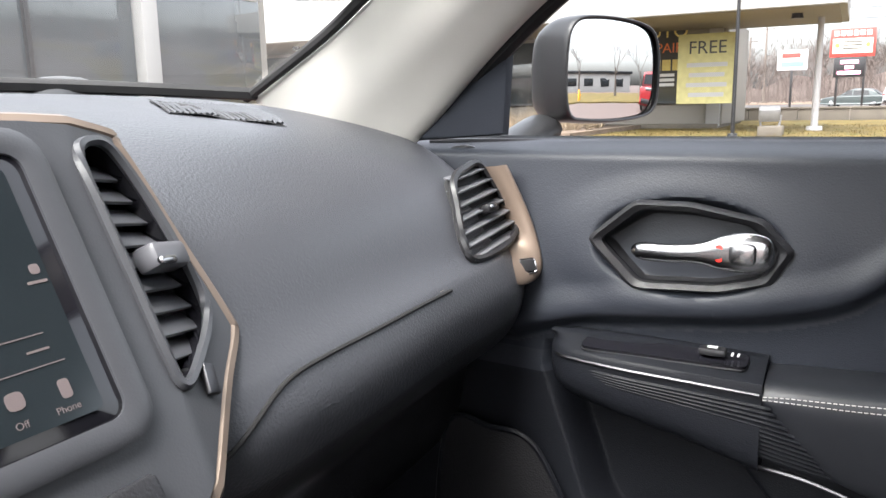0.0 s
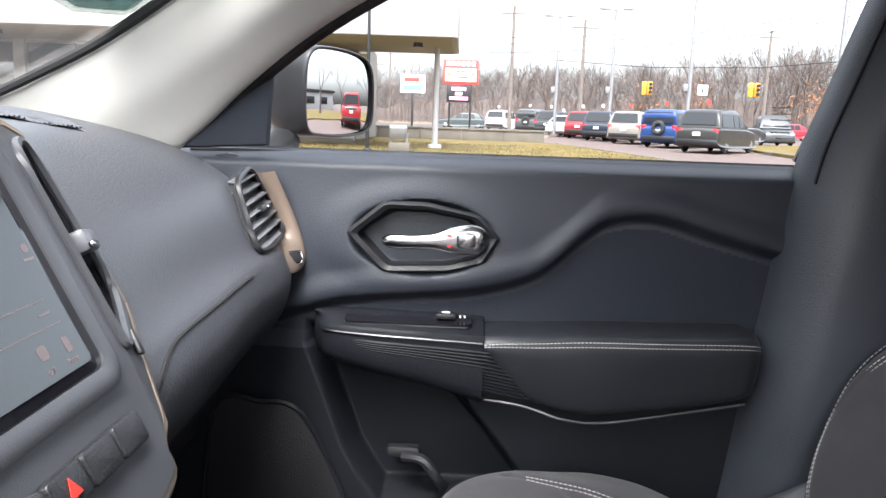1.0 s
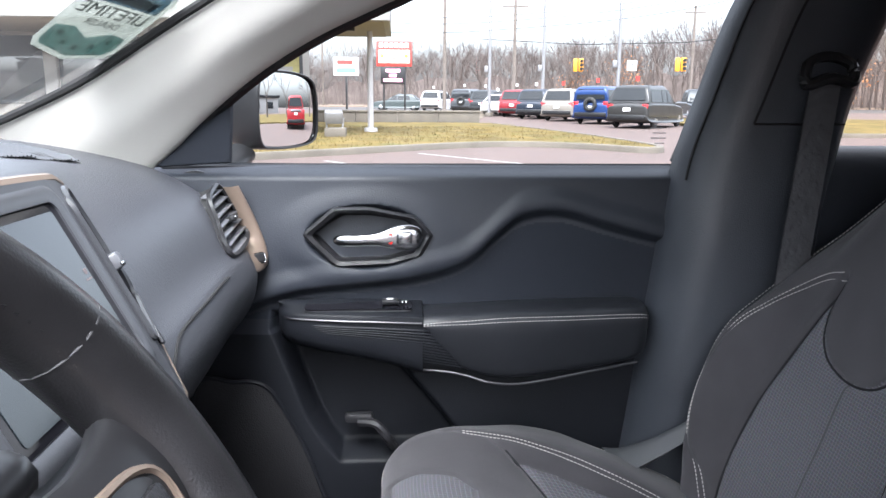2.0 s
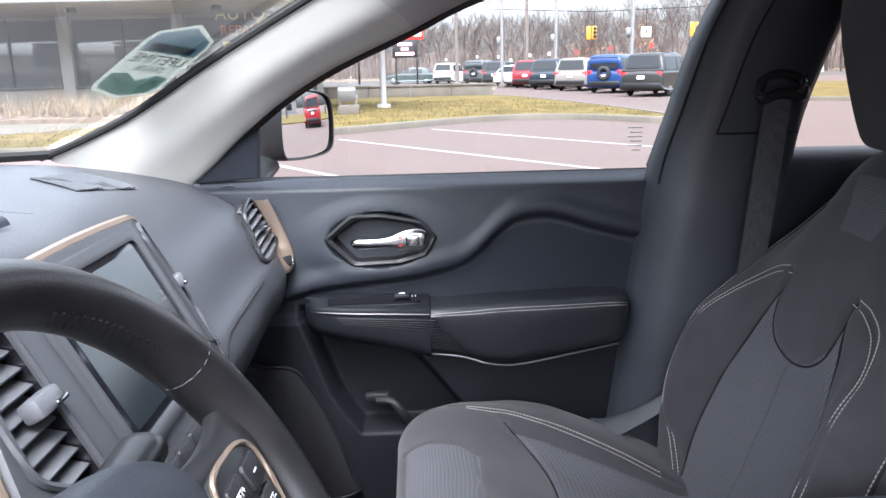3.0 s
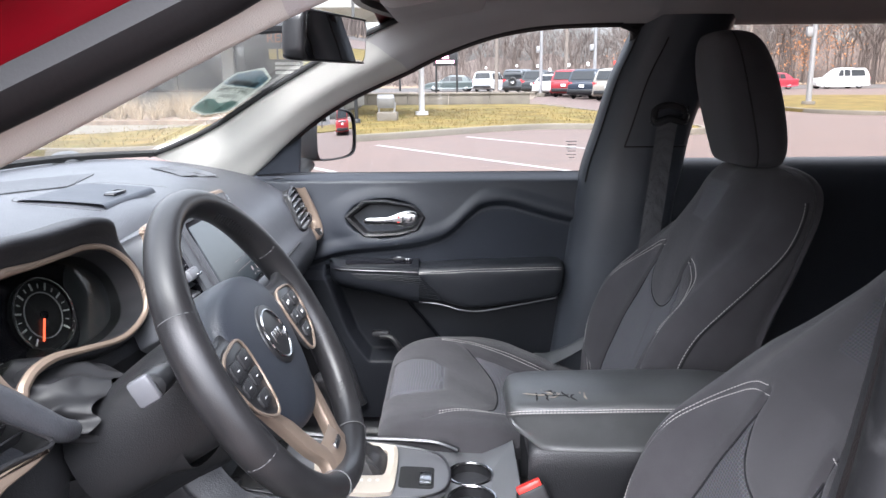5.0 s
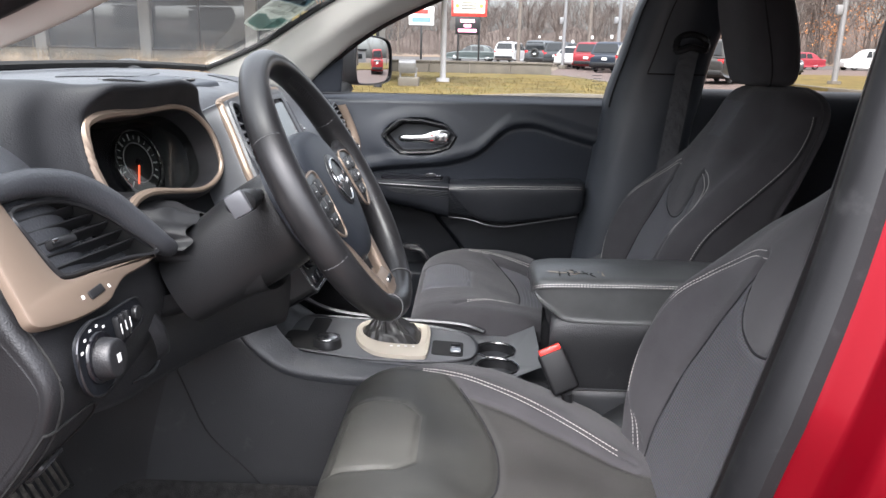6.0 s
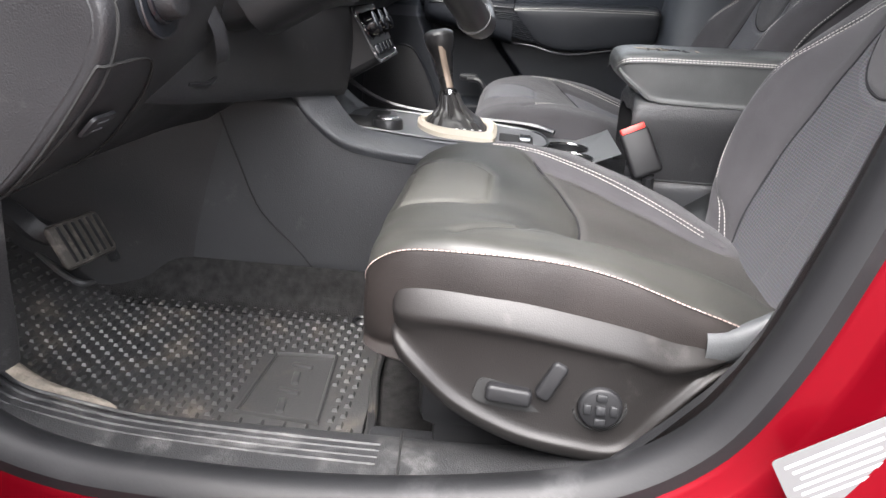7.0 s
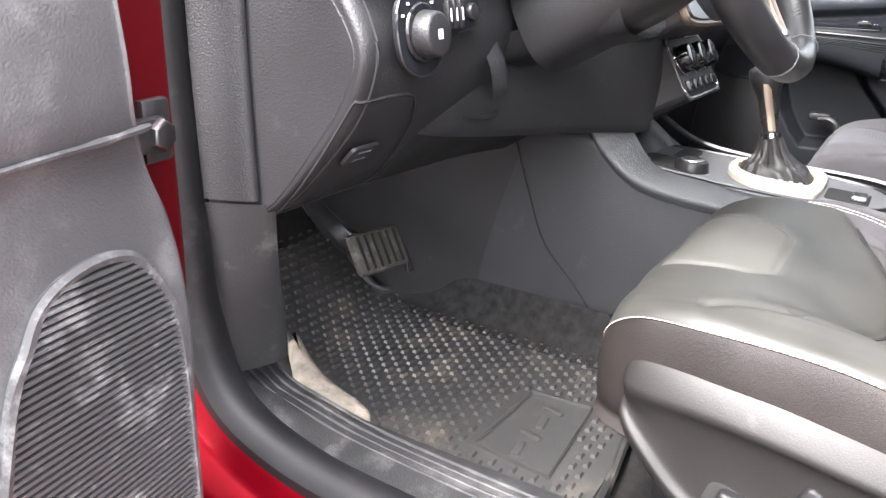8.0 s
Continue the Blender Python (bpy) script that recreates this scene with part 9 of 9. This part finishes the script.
part("soffit", box_bm(5.2, 49.5, 0.12, 0.02, at=(BX - 2.0, 25.3, base + 3.18)), SOFFIT, shop)
part("canopy_fascia", box_bm(0.25, 49.7, 1.35, 0.03, at=(BX - 4.65, 25.3, base + 3.82)), FASCIA, shop)
part("canopy_end", box_bm(5.4, 0.25, 1.35, 0.03, at=(BX - 2.0, 0.48, base + 3.82)), FASCIA, shop)
part("roof", box_bm(8.0, 47, 0.3, 0.03, at=(BX + 3.0, 27, base + 4.35)), FASCIA, shop)
for k in range(12):
    yy = 4.2 + 3.9 * k
    part("column", box_bm(0.30, 0.42, 3.2, 0.02, at=(BX - 0.1, yy, base + 1.55)), FASCIA, shop)
    if k < 8:
        w = part("window", box_bm(0.08, 3.45, 2.32, 0.005, at=(BX - 0.02, yy + 1.95, base + 1.88)), SHOPGLASS, shop, "large dark shop window")
        part("mullion", box_bm(0.10, 0.07, 2.32, 0.005, at=(BX - 0.08, yy + 1.95, base + 1.88)), SATIN, w)
        part("sill", box_bm(0.22, 3.5, 0.07, 0.01, at=(BX - 0.12, yy + 1.95, base + 0.73)), SATIN, w)
    else:
        part("wall_panel", box_bm(0.2, 3.5, 2.4, 0.01, at=(BX, yy + 1.95, base + 1.88)), BEIGE, shop)
for k in range(6):
    part("soffit_lamp", cyl_bm(0.16, 0.14, 0.14, 14, m=pose(BX - 3.2, 1.6 + 4.4 * k, base + 2.98)), SATIN, shop)
# the wing that runs across in front of the car
WY = 9.6
part("wall", box_bm(21.0, 0.25, 1.35, 0.02, at=(0.6, WY, 0.66)), BEIGE, shop)
part("wall", box_bm(21.0, 0.25, 0.6, 0.02, at=(0.6, WY, 4.2)), BEIGE, shop)
part("canopy_fascia", box_bm(21.4, 0.3, 1.0, 0.03, at=(0.6, WY - 0.3, 4.9)), FASCIA, shop)
part("side_wall", box_bm(0.25, 8.0, 4.6, 0.02, at=(11.0, WY + 4.1, 2.3)), BEIGE, shop)
part("roof", box_bm(21.4, 8.4, 0.25, 0.03, at=(0.6, WY + 4.1, 5.3)), FASCIA, shop)
for k in range(6):
    xx = 8.15 - 3.75 * k
    part("column", box_bm(0.30, 0.34, 4.4, 0.02, at=(xx, WY - 0.1, 2.2)), FASCIA, shop)
    w = part("window", box_bm(3.4, 0.08, 2.6, 0.005, at=(xx - 1.87, WY - 0.04, 2.64)), SHOPGLASS, shop, "large dark shop window")
    part("mullion", box_bm(0.07, 0.10, 2.6, 0.005, at=(xx - 1.87, WY - 0.10, 2.64)), SATIN, w)
    part("sill", box_bm(3.5, 0.2, 0.07, 0.01, at=(xx - 1.87, WY - 0.12, 1.33)), SATIN, w)
w = part("window", box_bm(2.4, 0.08, 2.6, 0.005, at=(9.55, WY - 0.04, 2.64)), SHOPGLASS, shop, "large dark shop window")
for k in range(9):
    part("blind_slat", box_bm(2.3, 0.012, 0.05, 0.0, at=(9.55, WY - 0.09, 3.85 - 0.09 * k)), BEIGE, w)
# window posters with their words
POST = frame_m((BX - 0.16, 5.95, base + 2.35), (0, -1, 0), (0, 0, 1))
po = thing("window_poster", "dark window poster with large yellow and orange lettering", "poster", m=POST)
part("sheet", box_bm(1.5, 2.2, 0.02, 0.0), mat("dark_poster", (0.05, 0.05, 0.045), 0.6), po)
YEL = mat("poster_yellow", (0.70, 0.55, 0.18), 0.6)
ORA = mat("poster_orange", (0.75, 0.20, 0.06), 0.6)
words("AUTO", 0.62, YEL, pose(0, 0.75, 0.015), po, "poster_word", 0.004)
words("REPAIR", 0.46, ORA, pose(0, 0.20, 0.015), po, "poster_word", 0.004)
for k in range(4):
    part("poster_bar", box_bm(0.28, 0.36, 0.01, 0.0, at=(-0.51 + 0.34 * k, -0.35, 0.012)), YEL, po)
for k in range(3):
    part("poster_bar", box_bm(0.9, 0.10, 0.01, 0.0, at=(0, -0.68 - 0.16 * k, 0.012)), WHITEPRINT, po)
po2 = thing("window_poster", "yellow window poster with black lettering", "poster", m=frame_m((BX - 2.3, 4.1, base + 1.75), (0, -1, 0), (0, 0, 1)))
part("sheet", box_bm(1.75, 2.1, 0.03, 0.0), mat("yellow_poster", (0.36, 0.33, 0.14), 0.6), po2)
words("FREE", 0.55, SATIN, pose(0, 0.62, 0.02), po2, "poster_word", 0.004)
for k in range(4):
    part("poster_bar", box_bm(1.2 - 0.15 * (k % 2), 0.13, 0.01, 0.0, at=(0, 0.12 - 0.3 * k, 0.02)), GREYPRINT, po2)
# raised bed with dry grasses, stepped kerbs
flat_area("pavement", [(17.5, 8.5), (20.5, 7.0), (20.5, 44), (10, 44), (12.0, 16.0)], 0.14, CONCRETE, "pale concrete walk before the shop", "pavement", 0.12)
flat_area("planting_bed", [(20.5, 7.0), (26.5, 6.5), (26.5, 44), (20.5, 44)], 0.26, mat("mulch_bed", (0.13, 0.095, 0.07), 1.0, vary=0.3, scale=4), "mulched bed before the shop windows", "planting bed", 0.2)
dg = bmesh.new()
rg = random.Random(11)
for k in range(420):
    cx, cy = rg.uniform(20.9, 25.2), rg.uniform(7.2, 32)
    hgt = rg.uniform(0.3, 0.8) + 0.7 * rg.random() ** 3
    for j in range(44):
        a, tilt = rg.uniform(0, math.tau), rg.uniform(0.05, 0.95)
        b0 = Vector((cx + rg.uniform(-0.08, 0.08), cy + rg.uniform(-0.08, 0.08), ground_z(cx, cy) + 0.2))
        tip = b0 + Vector((math.cos(a) * tilt * hgt, math.sin(a) * tilt * hgt, hgt * rg.uniform(0.6, 1.0)))
        s = Vector((-math.sin(a), math.cos(a), 0)) * 0.006
        dg.faces.new([dg.verts.new(q) for q in (b0 - s, b0 + s, tip)])
tagged(part("dry_grasses", dg, DRYGRASS, smooth=False), "straw-coloured dry ornamental grasses in the bed", "grass", kind="stuff")


# ---- bare woods ----
def tree_bm(bm, x, y, z, h, rng, depth=4, spread=0.5):
    def limb(p, d, ln, r, lev):
        q = p + d * ln
        a = d.cross(Vector((0.3, 0.5, 0.8))).normalized()
        b = a.cross(d)
        lo = [bm.verts.new(p + r * (math.cos(t) * a + math.sin(t) * b)) for t in (0, 2.09, 4.19)]
        hi = [bm.verts.new(q + r * 0.62 * (math.cos(t) * a + math.sin(t) * b)) for t in (0, 2.09, 4.19)]
        for k in range(3):
            bm.faces.new((lo[k], lo[(k + 1) % 3], hi[(k + 1) % 3], hi[k]))
        if lev == 0:
            return
        for k in range(3 if lev > 1 else 4):
            ang = rng.uniform(0, math.tau)
            sp = rng.uniform(0.25, spread + 0.35)
            nd = (d + sp * (math.cos(ang) * a + math.sin(ang) * b) + Vector((0, 0, 0.12))).normalized()
            limb(p + d * ln * rng.uniform(0.55, 1.0), nd, ln * rng.uniform(0.55, 0.8), r * 0.55, lev - 1)
    limb(Vector((x, y, z - 0.1)), Vector((rng.uniform(-0.05, 0.05), rng.uniform(-0.05, 0.05), 1)).normalized(), h * 0.36, h * 0.0085 + 0.02, depth)


rng = random.Random(21)
woods = bmesh.new()
for k in range(420):
    az = rng.uniform(-48, 16)
    d = rng.uniform(96, 150)
    x, y = at_az(d, az)
    h = rng.uniform(8.5, 12.5) * (1.0 + 0.35 * smooth01(-10, -28, az)) * d / 115 * (1 - 0.25 * smooth01(-4, 8, az))
    tree_bm(woods, x, y, ground_z(x, y), h, rng, 4)
tagged(part("woodland", woods, TWIGS, smooth=False), "leafless grey-brown winter wood across the street", "trees", kind="stuff")
brush = bmesh.new()
for k in range(30000):
    az = rng.uniform(-50, 18)
    d = rng.uniform(98, 155)
    x, y = at_az(d, az)
    z = ground_z(x, y) + rng.random() ** 1.6 * 7.5 * (1.0 + 0.3 * smooth01(-10, -28, az))
    a, s = rng.uniform(0, math.tau), rng.uniform(0.3, 1.0)
    brush.faces.new([brush.verts.new(q) for q in ((x, y - 0.03, z), (x, y + 0.03, z), (x + rng.uniform(-0.5, 0.5), y + s * math.cos(a), z + s * abs(math.sin(a)) + 0.4))])
tagged(part("underbrush", brush, TWIGS, smooth=False), "tangle of bare brown twigs in the wood", "trees", kind="stuff")
leaves = bmesh.new()
for caz, cd, cz in ((-16.5, 100, 5.0), (-24, 98, 4.4), (-26, 100, 6.0), (-13, 104, 3.0), (-31, 98, 5.0)):
    for k in range(420):
        x, y = at_az(cd + rng.gauss(0, 1.5), caz + rng.gauss(0, 0.7))
        z = max(1.0, cz + rng.gauss(0, 1.4))
        a, s = rng.uniform(0, math.tau), 0.16
        leaves.faces.new([leaves.verts.new((x + rng.uniform(-s, s), y + rng.uniform(-s, s), z + rng.uniform(-s, s))) for _ in range(3)])
tagged(part("oak_leaves", leaves, OAKLEAF, smooth=False), "clumps of dry orange oak leaves still on the branches", "leaves", kind="stuff")
far = bmesh.new()
prev = None
for k in range(120):
    az = -60 + 90 * k / 119
    x, y = at_az(170, az)
    h = 9.0 + 3.5 * noise.noise(Vector((k * 0.35, 0, 0))) + 4.5 * smooth01(-8, -30, az) - 3.0 * smooth01(-2, 10, az)
    cur = (far.verts.new((x, y, 0.8)), far.verts.new((x, y, h * 0.72)))
    if prev:
        far.faces.new((prev[0], cur[0], cur[1], prev[1]))
    prev = cur
tagged(part("backdrop", far, mat("far_wood_haze", (0.13, 0.105, 0.095), 1.0, vary=0.35, scale=0.25), smooth=False), "dim depth of the winter wood", "backdrop", kind="structure")
# nearer single bare trees: behind the sign and in the mirror's view
for x, y, h in ((36, 7.0, 7.0), (9.5, -33, 8.5), (4.5, -36, 8.0), (14.0, -34, 7.5), (18.5, -31, 6.5)):
    t = thing("tree", "bare winter tree with fine branches", "tree", "bare trees", m=pose(x, y, ground_z(x, y)))
    bm = bmesh.new()
    tree_bm(bm, 0, 0, 0, h, rng, 5, 0.6)
    part("crown", bm, TWIGS, t, "fine bare branches", smooth=False)
    part("trunk", tube_bm([(0, 0, -0.1), (0.02, 0, h * 0.16), (0.0, 0.02, h * 0.33)], [h * 0.022, h * 0.017, h * 0.012], 10), BARK, t)
far2 = thing("distant_building", "low pale building beyond the lawn", "building", m=pose(7, -62, 0))
part("wall", box_bm(26, 8, 3.2, 0.05, at=(0, 0, 1.6)), FASCIA, far2)
part("roof", box_bm(27, 9, 0.5, 0.1, at=(0, 0, 3.4)), SATIN, far2)
for k in range(6):
    part("window", box_bm(2.2, 0.1, 1.3, 0.02, at=(-10 + 4 * k, 4.05, 1.7)), CARGLASS, far2)

# ---- windscreen decal, seen reversed from inside ----
dec = thing("windscreen_decal", "teal and white shield decal stuck to the windscreen", "decal")
KM = frame_m((0.586, 0.474, 1.398), (-0.93, 0.34, 0.08), (-0.06, -0.86, 0.50)) @ Matrix.Scale(1.15, 4)
sh_o = [(-0.066, 0.045), (-0.060, 0.062), (0.0, 0.090), (0.060, 0.062), (0.066, 0.045), (0.066, -0.062), (0.058, -0.076), (0.0, -0.092), (-0.058, -0.076), (-0.066, -0.062)]


def film_mat(name, colour, body=0.6):
    """Printed window film that lets daylight glow through it."""
    m, nt, b = nodes_of(name)
    nt.nodes.remove(b)
    tr = nt.nodes.new("ShaderNodeBsdfTransparent")
    tr.inputs["Color"].default_value = (0.9, 0.92, 0.92, 1)
    dif = nt.nodes.new("ShaderNodeBsdfTranslucent")
    dif.inputs["Color"].default_value = (*colour, 1)
    mx = nt.nodes.new("ShaderNodeMixShader")
    mx.inputs["Fac"].default_value = body
    nt.links.new(tr.outputs[0], mx.inputs[1])
    nt.links.new(dif.outputs[0], mx.inputs[2])
    nt.links.new(mx.outputs[0], nt.nodes["Material Output"].inputs["Surface"])
    return m


TEAL = film_mat("teal_film", (0.04, 0.135, 0.12))
BLUE = film_mat("blue_film", (0.018, 0.09, 0.15))
PALE = film_mat("pale_film", (0.17, 0.18, 0.16), 0.6)
INK = film_mat("dark_film_lettering", (0.012, 0.022, 0.02), 0.85)
BARGREY = film_mat("grey_film", (0.03, 0.04, 0.04), 0.7)
part("sheet", plate_bm(sh_o, 0.0004, m=KM), PALE, dec)
for zz in (0.0006,):
    part("top_field", plate_bm([(-0.058, 0.040), (-0.054, 0.058), (0.0, 0.082), (0.054, 0.058), (0.058, 0.040), (0.058, 0.020), (-0.058, 0.020)], 0.0004, m=KM @ pose(0, 0, zz)), BLUE, dec)
    part("low_field", plate_bm([(-0.058, -0.034), (-0.030, -0.030), (0.0, -0.046), (0.030, -0.030), (0.058, -0.034), (0.058, -0.060), (0.052, -0.070), (0.0, -0.084), (-0.052, -0.070), (-0.058, -0.060)], 0.0004, m=KM @ pose(0, 0, zz)), TEAL, dec)
    part("name_bar", plate_bm([(-0.046, 0.024), (0.046, 0.024), (0.046, 0.040), (-0.046, 0.040)], 0.0004, m=KM @ pose(0, 0, zz * 1.6)), BARGREY, dec)
    words("LIFETIME", 0.029, INK, KM @ pose(0, 0.004, zz), dec, "decal_word", 0.0002)
    words("DEALER", 0.016, INK, KM @ pose(0, -0.017, zz), dec, "decal_word", 0.0002)
    for k, (sx, sy) in enumerate(((-0.038, -0.046), (-0.022, -0.060), (0.0, -0.066), (0.022, -0.060), (0.038, -0.046))):
        star = [(sx + (0.0075 if q % 2 == 0 else 0.003) * math.sin(q * math.pi / 5), sy + (0.0075 if q % 2 == 0 else 0.003) * math.cos(q * math.pi / 5)) for q in range(10)]
        part("star", plate_bm(star, 0.0004, m=KM @ pose(0, 0, zz * 1.6)), PALE, dec)
wip = thing("wiper", "black wiper arm resting at the windscreen foot", "wiper")
part("wiper_arm", tube_bm(curve([(-0.30, 1.03, 1.20), (0.0, 1.02, 1.235), (0.35, 0.95, 1.245), (0.60, 0.84, 1.240)], 20), 0.009, 6), SATIN, wip)
part("pivot_cover", Loft([[(0.52 + r * math.cos(a), 0.86 + 0.6 * r * math.sin(a), z) for a in [k / 16 * math.tau for k in range(16)]] for r, z in ((0.06, 1.20), (0.055, 1.245), (0.035, 1.262), (0.005, 1.266))], True).mesh(24, 10), GREYTRIM, wip)
